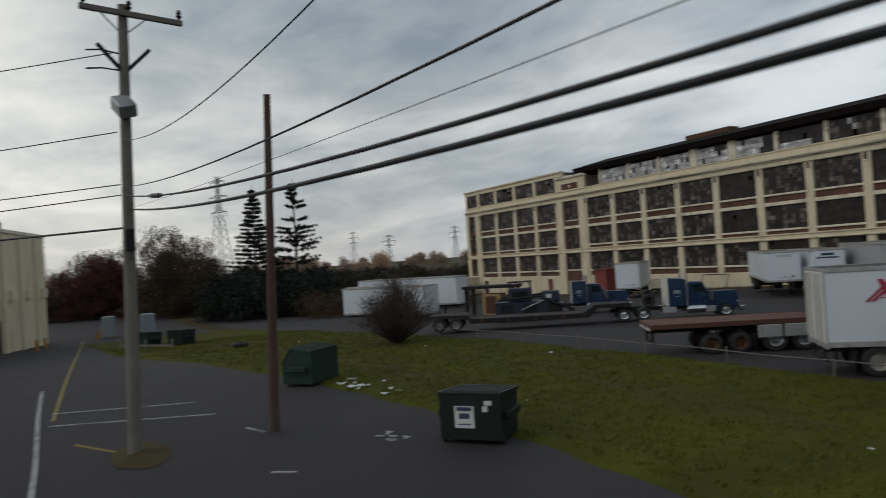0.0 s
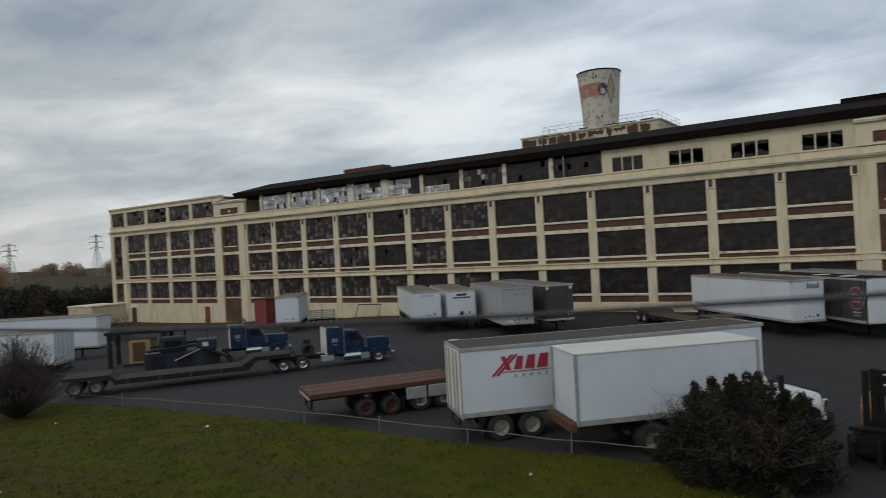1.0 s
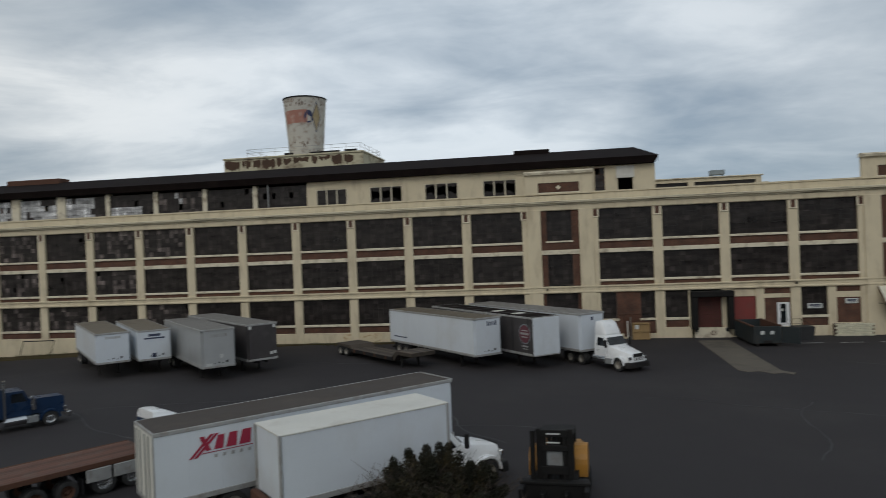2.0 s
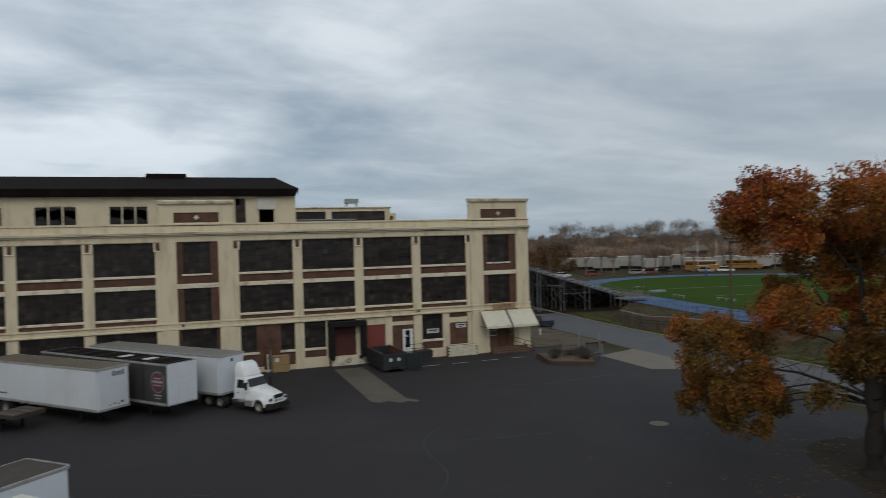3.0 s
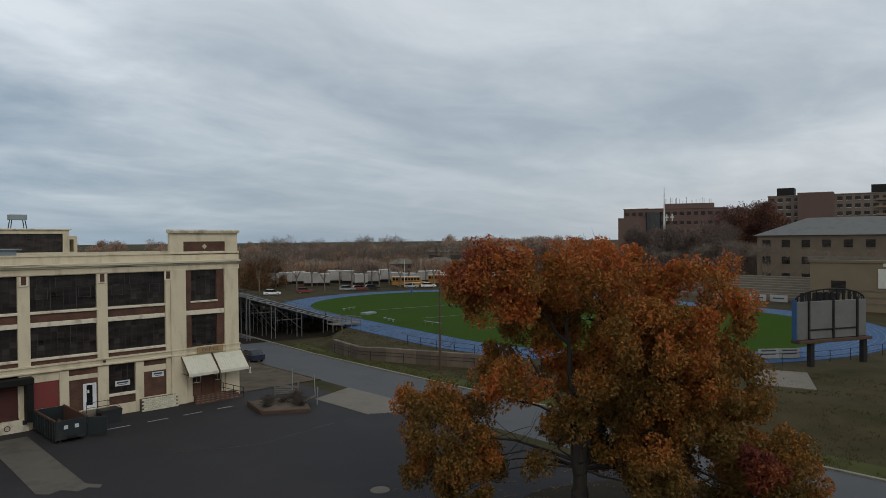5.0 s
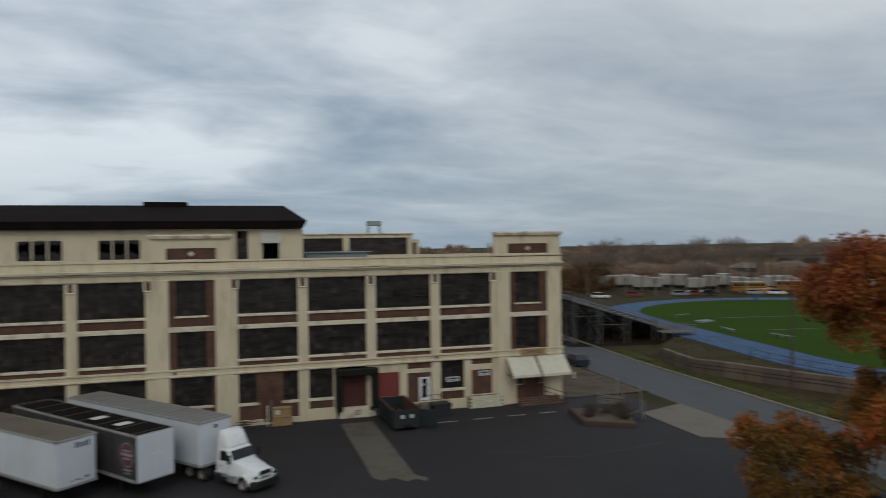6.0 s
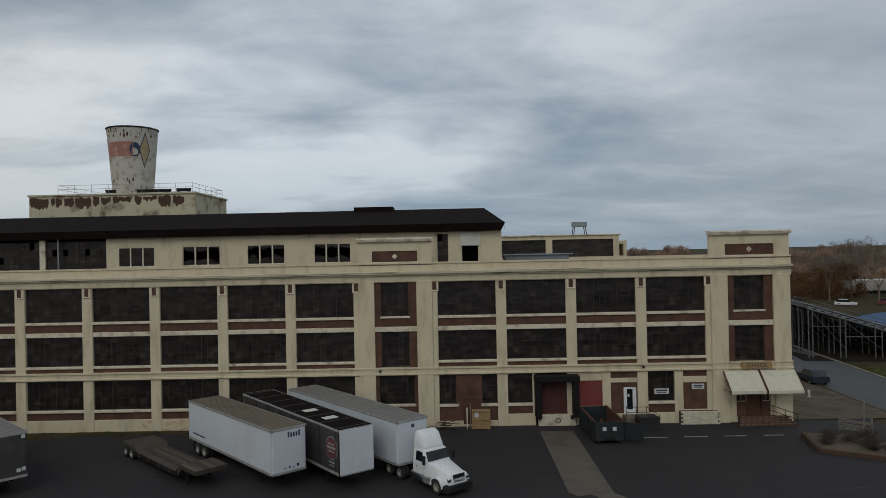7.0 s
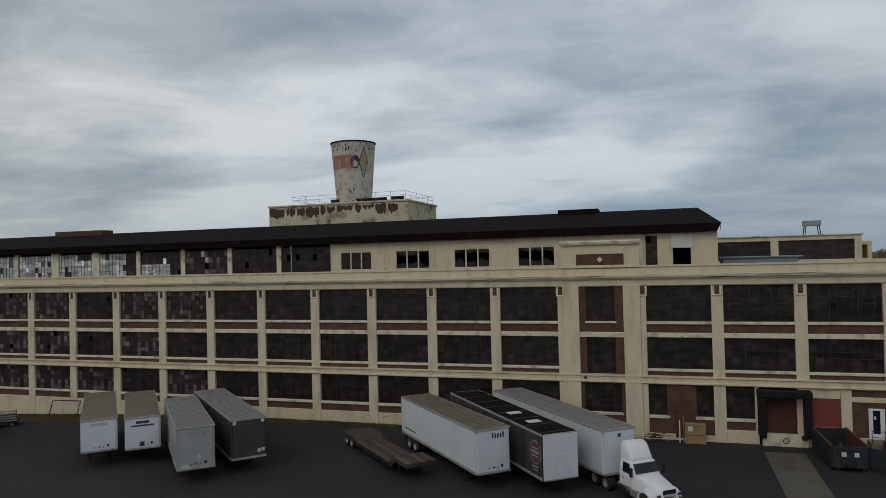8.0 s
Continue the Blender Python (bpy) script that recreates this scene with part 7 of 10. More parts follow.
# low rail fence between lawn and yard
fence = thing("boundary_fence", "thin galvanised rail fence along the lawn", "fence", pose(0, 0, 0))
fy = lambda x: lawn_north(x) - 0.55 + 0.3
pts = [(x, fy(x), land(x, 0) + 0.58 + 0.02 * math.sin(x)) for x in np.arange(-92, -37.5, 1.5)]
part("rail", Geo().tube(pts, 0.02, 6), M_wood, fence)
for k, x in enumerate(np.arange(-91, -38, 4.2)):
    part("post", Geo().cyl((x, fy(x), land(x, 0) - 0.1), (x + rng.uniform(-0.05, 0.05), fy(x), land(x, 0) + rng.uniform(0.6, 0.95)), 0.028, n=8), M_wood, fence)

# dumpsters
def dumpster(label, at, rz, paint, slope, lid_open=False):
    ob = thing("dumpster", label, "dumpster", pose(*at, 0, 0, rz), "dumpsters")
    w, d, h = (1.0 if slope else 0.84), 0.72, 1.22
    if slope:
        out = [(-0.72, 0.12), (0.72, 0.12), (0.72, 0.95), (0.30, 1.52), (-0.72, 1.38)]
    else:
        out = [(-0.72, 0.12), (0.66, 0.12), (0.74, 1.18), (-0.74, 1.28)]
    g = Geo()
    n = len(out)
    g.add([(-w, y, z) for y, z in out] + [(w, y, z) for y, z in out], [(i, (i + 1) % n, n + (i + 1) % n, n + i) for i in range(n)] + [tuple(range(n))[::-1], tuple(range(n, 2 * n))])
    part("body", g, paint, ob)
    for s in (-1, 1):
        part("fork_sleeve", Geo().cbox(min(s * w, s * (w + 0.16)), max(s * w, s * (w + 0.16)), -0.5, 0.5, 0.62, 0.82, 0.02), paint, ob)
        part("top_rim", Geo().tube([(s * w, y, z) for y, z in out[2:]], 0.035, 6), paint, ob)
        for y in (-0.55, 0.55):
            part("caster", Geo().cyl((s * 0.8 - 0.05, y, 0.07), (s * 0.8 + 0.05, y, 0.07), 0.07, n=10), M_chassis, ob)
    for s in (-1, 1):
        (ya, za), (yb, zb) = out[-2 if slope else 2], out[-1]
        lg2 = Geo()
        lx0, lx1 = (0.02, w + 0.03) if s > 0 else (-w - 0.03, -0.02)
        lg2.add([(lx0, ya, za + 0.02), (lx1, ya, za + 0.02), (lx1, yb, zb + 0.02), (lx0, yb, zb + 0.02), (lx0, ya, za + 0.07), (lx1, ya, za + 0.07), (lx1, yb, zb + 0.07), (lx0, yb, zb + 0.07)], [(0, 3, 2, 1), (4, 5, 6, 7), (0, 1, 5, 4), (1, 2, 6, 5), (2, 3, 7, 6), (3, 0, 4, 7)])
        for k in range(6):
            x = lx0 + 0.12 + k * 0.15
            lg2.add([(x, ya, za + 0.07), (x + 0.05, ya, za + 0.07), (x + 0.05, yb, zb + 0.07), (x, yb, zb + 0.07), (x, ya, za + 0.10), (x + 0.05, ya, za + 0.10), (x + 0.05, yb, zb + 0.10), (x, yb, zb + 0.10)], [(4, 5, 6, 7), (0, 1, 5, 4), (1, 2, 6, 5), (2, 3, 7, 6), (3, 0, 4, 7)])
        part("lid", lg2, M_lid if not slope else paint, ob, "ribbed black plastic lid" if not slope else "")
    return ob


d1 = dumpster("dark green front-load dumpster with a white label", (-50.62, -60.62, 0.0), 38, M_dgreen, False)
lab = part("label_sheet", Geo().box(-0.42, 0.12, -0.735, -0.725, 0.42, 1.08), M_decal, d1, "white printed label, unreadable")
bars(lab, [(-0.36, 0.06, -0.742, -0.736, 0.86, 0.96), (-0.30, 0.0, -0.742, -0.736, 0.66, 0.8), (-0.34, 0.04, -0.742, -0.736, 0.5, 0.53)], M_bar)
part("label_sheet", Geo().box(0.36, 0.5, -0.737, -0.727, 0.85, 1.0), M_decal, d1)
part("label_sheet", Geo().box(0.42, 0.62, -0.738, -0.728, 1.02, 1.14), M_decal, d1)
dumpster("green slope-front dumpster at the lawn's edge", (-63.2, -61.3, 0.0), 128, M_green, True)
dumpster("dark green dumpster in the far enclosure", (-98.4, -64.4, land(-98, 0)), 30, M_green, False)
dumpster("dark green dumpster in the far enclosure", (-96.4, -62.0, land(-96, 0)), 34, M_dgreen, False)
low = thing("timber_enclosure", "low grey timber rail in front of the dumpsters", "fence", pose(-95.5, -65.0, land(-95, 0), 0, 0, 36))
part("rail", Geo().cbox(-2.8, 3.2, -0.03, 0.03, 0.25, 0.42, 0.01), M_wood, low)
for x in (-2.7, 0.2, 3.1):
    part("post", Geo().cbox(x - 0.06, x + 0.06, -0.06, 0.06, -0.1, 0.85, 0.01), M_wood, low)
for x, y, h, m in ((-131.5, -65.9, 2.6, M_greyblue), (-124.5, -62.0, 2.7, M_greyblue)):
    cab_ = thing("utility_cabinet", "tall grey-green steel cabinet", "cabinet", pose(x, y, land(x, 0)), "cabinets")
    part("body", Geo().cbox(-1.1, 1.1, -0.7, 0.7, 0.1, h, 0.04), m, cab_)
    part("door", Geo().cbox(-1.0, 1.0, -0.74, -0.70, 0.25, h - 0.15, 0.02), m, cab_)
    part("base", Geo().cbox(-1.15, 1.15, -0.75, 0.75, -0.1, 0.1, 0.02), M_concrete, cab_)
for x, y in ((-134.5, -66.5), (-129, -67.2), (-116, -73.2), (-121, -72.6)):
    solid("yellow_bollard", Geo().lathe([(0, 1.15), (0.12, 1.12), (0.16, 1.0), (0.16, -0.1), (0.0, -0.1)], 14), M_lift, "yellow painted steel bollard", "bollard", group="bollards", m=pose(x, y, land(x, 0)))
solid("old_tyre", Geo().lathe([(0.25, 0.03), (0.45, 0.0), (0.55, 0.1), (0.55, 0.22), (0.45, 0.30), (0.25, 0.27), (0.25, 0.03)], 20), M_tyre, "old black tyre lying on the grass", "tyre", m=pose(-84.0, -59.8, land(-84, 0) + 0.14))

# litter on the lawn's edge
for k in range(30):
    x = -60.6 + rng.gauss(0, 1.3)
    y = -60.3 + rng.gauss(0, 0.5)
    if k > 19:
        x, y = rng.uniform(-86, -42), rng.uniform(-59, -50)
    if y < lawn_south(x):
        zz = land(x, y) + 0.01
    else:
        zz = lawn_h(x, y, False) + 0.01
    s = rng.uniform(0.05, 0.15) if k > 5 else rng.uniform(0.15, 0.28)
    g = Geo()
    g.add([(-s, -s * 0.5, 0), (s * 0.8, -s * 0.6, 0.02), (s, s * 0.4, 0.05), (-s * 0.3, s * 0.6, 0.01), (-s * 0.9, s * 0.2, 0.06)], [(0, 1, 2, 3, 4)])
    g.add([(-s, -s * 0.5, -0.02), (s * 0.8, -s * 0.6, 0), (s, s * 0.4, 0.03), (-s * 0.3, s * 0.6, -0.01), (-s * 0.9, s * 0.2, 0.04)], [(4, 3, 2, 1, 0)])
    solid("litter", g, M_decal, "scrap of pale paper litter on the grass", "litter", group="litter", m=pose(x, y, zz, 0, 0, rng.uniform(0, 360)))
# painted lines of the car park
def paint_line(pts, w, material, label):
    fine = []
    for (xa, ya), (xb, yb) in zip(pts, pts[1:]):
        k = max(1, int(math.hypot(xb - xa, yb - ya) / 4.5))
        fine += [(xa + (xb - xa) * i / k, ya + (yb - ya) * i / k) for i in range(k)]
    fine.append(pts[-1])
    for (xa, ya), (xb, yb) in zip(fine, fine[1:]):
        n = math.hypot(xb - xa, yb - ya)
        zz = land(xa, 0)
        solid("painted_line", Geo().cbox(0, n, -w / 2, w / 2, -0.02, 0.014, 0.002), material, label, "marking", kind="structure", m=pose(xa, ya, zz + 0.006, 0, math.degrees(math.atan2(land(xa, 0) - land(xb, 0), n)), heading(xb - xa, yb - ya)))


W_, Y_ = "faded white parking bay line", "faded yellow lane line"
paint_line([(-72.0, -71.45), (-64, -71.35), (-56.3, -71.15), (-50, -71.1)], 0.14, M_white, W_)
paint_line([(-128, -68.9), (-100, -69.7), (-78, -70.4), (-62.9, -70.85)], 0.13, M_yellow, Y_)
for xa, ya, xb, yb in ((-62.0, -70.95, -59.6, -65.9), (-64.6, -70.9, -62.5, -66.1), (-58.2, -70.2, -55.2, -68.6), (-56.6, -65.5, -55.6, -65.2), (-51.3, -66.1, -50.9, -65.6)):
    paint_line([(xa, ya), (xb, yb)], 0.09, M_white if xa != -58.2 else M_yellow, W_ if xa != -58.2 else Y_)
for k in range(9):
    solid("paint_flake", Geo().cbox(-0.12, 0.12, -0.05, 0.05, -0.01, 0.012, 0.002), M_white, "worn patch of white paint on asphalt", "marking", kind="structure", m=pose(-52.6 + rng.uniform(-0.4, 0.7), -62.4 + rng.uniform(-0.3, 0.3), 0.004, 0, 0, rng.uniform(0, 180)))
# weedy patch at the foot of the utility pole
g = Geo()
n = 22
for k in range(n):
    a = 2 * math.pi * k / n
    r = 1.3 + 0.35 * noise.noise((math.cos(a) * 2, math.sin(a) * 2, 4))
    g.v.append((r * math.cos(a) * 1.25, r * math.sin(a) * 0.6, 0.0))
g.v.append((0, 0, 0.16))
g.f = [(k, (k + 1) % n, n) for k in range(n)]
solid("weed_patch", g, M_earth, "bare dirt and weeds round the pole's foot", "weeds", kind="structure", m=pose(-55.5, -68.6, 0.005))

# utility poles and cables
P1 = Vector((-55.43, -68.76, 0))
up = thing("utility_pole", "tall grey wooden utility pole with crossarm and transformer brackets", "utility pole", pose(*P1, -1.4, 0.8, 0))
part("shaft", Geo().cyl((0, 0, -0.5), (0, 0, 12.4), 0.19, 0.13, n=14), M_wood, up, smooth=True)
arm_d = Vector((0.55, 0.83, 0))
part("crossarm", Geo().cbox(-1.1, 1.6, -0.06, 0.06, 12.05, 12.21, 0.02), M_wood, up).matrix_local = pose(0.16, 0, 0, 0, 0, 100)
for s in (-1.0, 0.15, 1.5):
    part("insulator", Geo().lathe([(0.0, 0.3), (0.05, 0.28), (0.07, 0.2), (0.05, 0.16), (0.09, 0.1), (0.05, 0.06), (0.03, 0.0)], 10, (s * math.cos(radians(100)) + 0.16, s * math.sin(radians(100)), 12.21)), M_chassis, up)
for s in (-1, 1):
    part("arm_brace", Geo().tube([(0.15, s * 0.1, 11.6), (0.16 - s * 0.1, s * 0.6, 12.08)], 0.02, 5), M_galv, up)
for z0, z1, s in ((9.9, 11.15, 1), (10.0, 10.65, -1)):
    part("cutout_arm", Geo().cbox(-0.05, 0.05, -0.05, 0.05, 0, 1.0, 0.015), M_chassis, up).matrix_local = pose(0.05, 0, 10.5, 0, 42 * s, 95)
    part("jumper", Geo().tube([(-0.1 * s, 0, z1 - 0.1), (0.05, -0.55, z1 - 0.05), (0.05, -0.95, z1 - 0.1)], 0.025, 5), M_cable, up)
part("street_lamp_head", Geo().cbox(-0.34, 0.34, -0.24, 0.24, -0.2, 0.2, 0.04), M_galv, up, "grey floodlight housing").matrix_local = pose(0.22, -0.05, 9.55, 18, 34, 20)
part("lamp_bracket", Geo().tube([(0.05, 0.0, 9.1), (0.2, -0.05, 9.35)], 0.05, 6), M_chassis, up)
for k, z in enumerate((5.4, 5.75, 6.1, 6.4)):
    part("step_bolt", Geo().tube([(-0.5 if k % 2 else 0.5, 0, z), (0, 0, z)], 0.02, 5), M_chassis, up)
part("splice_box", Geo().cbox(0.22, 0.42, -0.12, 0.12, 5.6, 6.2, 0.03), M_chassis, up)
P2 = Vector((-55.6, -64.9, 0))
up2 = thing("guy_pole", "plain brown wooden pole standing in the car park", "pole", pose(*P2, 0, 0, 0))
part("shaft", Geo().cyl((0, 0, -0.5), (0.9, 0.15, 10.0), 0.16, 0.10, n=14), M_brownwood, up2, smooth=True)
P3 = Vector((6.0, -66.45, 0))
up3 = thing("utility_pole", "grey wooden utility pole by the road", "utility pole", pose(*P3))
part("shaft", Geo().cyl((0, 0, -0.5), (0, 0, 10.5), 0.19, 0.13, n=14), M_wood, up3, smooth=True)


def cable(x0, z0, a, r, label, xs=-55.3, xe=6.0, group="overhead cables", dy=0.0):
    """A sagging line between two poles."""
    pts = [(x, -68.65 + dy + 0.0349 * (x + 55.3), z0 + a * (x - x0) ** 2) for x in np.linspace(xs, xe, 40)]
    solid("overhead_cable", Geo().tube(pts, r, 6), M_cable, label, "cable", group=group)


cable(-26.0, 5.302, 0.00213, 0.019, "thick black sagging communication cable")
cable(-28.2, 5.312, 0.00197, 0.024, "thick black sagging communication cable", dy=0.10)
cable(-29.9, 5.89, 0.0023, 0.011, "plain black overhead wire")
cable(-4.5, 5.083, 0.00065, 0.0032, "thin grey overhead wire", dy=0.0)
cable(-39.7, 7.16, 0.0062, 0.009, "thin black overhead service wire", xe=-22)
solid("cable_splice", Geo().cyl((-50.6, -68.486, 6.591), (-49.4, -68.444, 6.468), 0.05, n=8), M_cable, "black splice sleeve on the cable", "splice")
for k, (z, bear, drop) in enumerate(((11.1, 230, 0.3), (8.9, 230, 0.5), (7.45, 231, 0.4), (7.16, 229, 0.45), (6.25, 233, 0.25))):
    e = P1 + Vector((math.cos(radians(bear)) * 45, math.sin(radians(bear)) * 45, z))
    pts = [Vector((P1.x, P1.y, z)).lerp(e, s) - Vector((0, 0, drop * 4 * s * (1 - s))) for s in np.linspace(0, 1, 16)]
    solid("overhead_cable", Geo().tube(pts, 0.016 if k < 4 else 0.03, 5), M_cable, "black overhead wire running west", "cable", group="overhead cables")
west_pole = thing("utility_pole", "grey wooden utility pole", "utility pole", pose(P1.x - 28.9, P1.y - 34.6, land(-84, 0)))
part("shaft", Geo().cyl((0, 0, -0.5), (0, 0, 11.0), 0.17, 0.12, n=12), M_wood, west_pole, smooth=True)

# forklift
fk = thing("forklift", "heavy yellow forklift with a black mast and wide black clamp", "forklift", pose(-35.15, -43.6, 0, 0, 0, -94))
part("chassis", Geo().prism([(-2.3, 0.45), (0.4, 0.45), (0.5, 1.0), (0.1, 1.15), (-0.4, 1.15), (-0.6, 1.35), (-2.0, 1.5), (-2.45, 1.3), (-2.45, 0.6)], -0.8, 0.8), M_black, fk)
part("counterweight", Geo().cbox(-2.8, -1.6, -1.05, 1.05, 0.5, 1.75, 0.28), M_lift, fk, "rounded yellow counterweight")
part("engine_cover", Geo().prism([(-1.8, 0.9), (-0.4, 0.9)] + [(-1.1 + 0.7 * math.cos(a), 1.3 + 0.6 * math.sin(a)) for a in np.linspace(0, math.pi, 11)], -1.1, -0.6), M_lift, fk)
part("engine_cover", Geo().prism([(-1.8, 0.9), (-0.4, 0.9)] + [(-1.1 + 0.7 * math.cos(a), 1.35 + 0.65 * math.sin(a)) for a in np.linspace(0, math.pi, 11)], 0.62, 1.12), M_lift, fk)
for s in (-1, 1):
    part("mast_rail", Geo().cbox(0.5, 0.75, s * 0.55 - 0.12, s * 0.55 + 0.12, 0.15, 3.0, 0.02), M_black, fk)
    part("inner_rail", Geo().cbox(0.62, 0.80, s * 0.36 - 0.07, s * 0.36 + 0.07, 0.2, 2.95, 0.02), M_black, fk)
    part("lift_cylinder", Geo().cyl((0.6, s * 0.2, 0.3), (0.6, s * 0.2, 2.7), 0.08, n=10), M_black, fk)
    for x, r in ((0.15, 0.5), (-1.95, 0.44)):
        wheel(fk, x, s * 0.98, r, s, r=r, w=0.40, rim=M_black)
    part("guard_post", Geo().tube([(-0.1, s * 0.62, 1.1), (-0.3, s * 0.6, 2.5)], 0.05, 6), M_black, fk)
    part("guard_post", Geo().tube([(-1.6, s * 0.62, 1.4), (-1.5, s * 0.6, 2.5)], 0.05, 6), M_black, fk)
part("tilt_ram", Geo().cyl((0.85, -0.80, 1.0), (0.8, -0.78, 2.95), 0.10, n=10), M_black, fk)
for z0, z1 in ((2.72, 2.98), (2.2, 2.42), (1.35, 1.65)):
    part("mast_tie", Geo().cbox(0.70, 0.82, -0.5, 0.5, z0, z1, 0.02), M_black, fk)
part("mast_screen", Geo().box(0.66, 0.68, -0.30, 0.30, 1.65, 2.2), M_galv, fk, "grey wire mast screen")
for z in (2.5, 2.82):
    part("decal", Geo().box(0.825, 0.83, -0.28, 0.22, z, z + 0.05), M_decal, fk)
part("clamp_body", Geo().cbox(0.82, 1.15, -1.25, 1.25, 0.25, 1.2, 0.04), M_black, fk)
for s in (-1, 1):
    part("clamp_arm", Geo().cbox(1.1, 1.75, s * 1.15 - 0.09, s * 1.15 + 0.09, 0.12, 1.1, 0.03), M_black, fk)
    part("clamp_arm", Geo().cbox(1.1, 1.6, s * 0.42 - 0.08, s * 0.42 + 0.08, 0.12, 0.9, 0.03), M_black, fk)
part("clamp_rail", Geo().cbox(1.12, 1.2, -1.27, 1.27, 1.08, 1.2, 0.02), M_black, fk)
part("clamp_rail", Geo().cbox(1.12, 1.2, -1.27, 1.27, 0.35, 0.5, 0.02), M_black, fk)
part("overhead_guard", Geo().cbox(-1.6, -0.2, -0.65, 0.65, 2.48, 2.56, 0.02), M_black, fk)
part("seat", Geo().cbox(-1.3, -0.8, -0.3, 0.3, 1.5, 1.65, 0.05).cbox(-1.4, -1.25, -0.3, 0.3, 1.6, 2.15, 0.05), M_lid, fk)

# machinery in the west of the yard
sk = thing("skid_compactor", "dark navy steel machine bodies on the yard", "machine", pose(-79.0, -38.6, land(-79, 0), 0, 0, 52))
part("hull", Geo().prism([(-2.6, 0.2), (2.4, 0.2), (2.6, 1.2), (1.4, 1.5), (-2.6, 1.5)], -1.1, 1.1), M_navy, sk)
part("cabin", Geo().cbox(-1.6, 0.2, -0.9, 0.9, 1.5, 2.5, 0.06), M_navy, sk)
part("hood", Geo().cbox(0.9, 2.3, -0.8, 0.8, 1.4, 2.2, 0.08), M_navy, sk)
for x in (-2.2, -0.4, 1.4):
    part("hatch", Geo().cbox(x, x + 1.0, -1.14, -1.1, 0.4, 1.3, 0.02), M_chassis, sk)
part("decal", Geo().box(1.3, 1.7, -0.815, -0.80, 1.7, 2.0), M_decal, sk)
for s in (-0.9, 0.9):
    part("skid", Geo().cbox(-2.6, 2.6, s - 0.12, s + 0.12, -0.02, 0.2, 0.02), M_chassis, sk)
for x, y in ((-1.5, -0.8), (-1.5, 0.8), (0.1, -0.8), (0.1, 0.8)):
    part("cage_post", Geo().cyl((x, y, 2.45), (x, y, 3.0), 0.04, n=6), M_chassis, sk)
part("cage_roof", Geo().cbox(-1.65, 0.25, -0.92, 0.92, 2.98, 3.05, 0.02), M_chassis, sk)
part("cab_window", Geo().cbox(-1.3, -0.1, -0.93, -0.895, 1.75, 2.3, 0.01), M_screen, sk)
part("exhaust_pipe", Geo().tube([(1.6, 0.4, 2.15), (1.6, 0.4, 2.9), (1.75, 0.4, 3.05)], 0.06, 7), M_rust, sk)
for y in (-1.25, 1.25):
    part("lift_arm", Geo().tube([(-2.4, y, 1.7), (0.8, y, 1.9), (2.9, y, 0.9), (3.3, y, 0.35)], 0.10, 6), M_chassis, sk)
    part("hydraulic_ram", Geo().cyl((-0.6, y, 0.9), (1.4, y, 1.7), 0.05, n=7), M_rail, sk)
part("fork_plate", Geo().cbox(3.2, 3.35, -1.35, 1.35, 0.1, 0.9, 0.02), M_chassis, sk)
ld = thing("container_handler", "ochre steel box under a black gantry", "machine", pose(-87.0, -36.8, land(-87, 0), 0, 0, 40))
part("body", Geo().cbox(-0.8, 0.9, -0.9, 0.9, 0.2, 2.1, 0.05), M_boxwood, ld)
part("door", Geo().cbox(-0.5, 0.5, -0.95, -0.9, 0.4, 1.9, 0.02), M_rust, ld)
for x in (-2.4, 1.9):
    part("gantry_post", Geo().cbox(x, x + 0.3, -1.1, -0.8, 0, 2.6, 0.02), M_chassis, ld)
    part("gantry_post", Geo().cbox(x, x + 0.3, 0.8, 1.1, 0, 2.6, 0.02), M_chassis, ld)
part("gantry_beam", Geo().cbox(-2.6, 2.4, -1.15, 1.15, 2.6, 2.85, 0.03), M_chassis, ld)
part("skid", Geo().cbox(-1.3, 1.3, -0.9, 0.9, -0.02, 0.2, 0.02), M_chassis, ld)
trailer("white box trailer at the west end of the yard", 12.6, 0.83, 0.56, (-99.2, -32.9, land(-99, 0)), M_twhite, M_troof, group="parked semi-trailers")
trailer("white box trailer with its end to the lawn", 9.6, -0.86, -0.5, (-100.6, -45.2, land(-101, 0)), M_twhite, M_troof, H=3.7, group="parked semi-trailers")
trailer("white box trailer standing far off by the trees", 9.6, -0.5, -0.86, (-121, -38.0, land(-121, 0)), M_twhite, M_troof, H=3.9, group="parked semi-trailers")

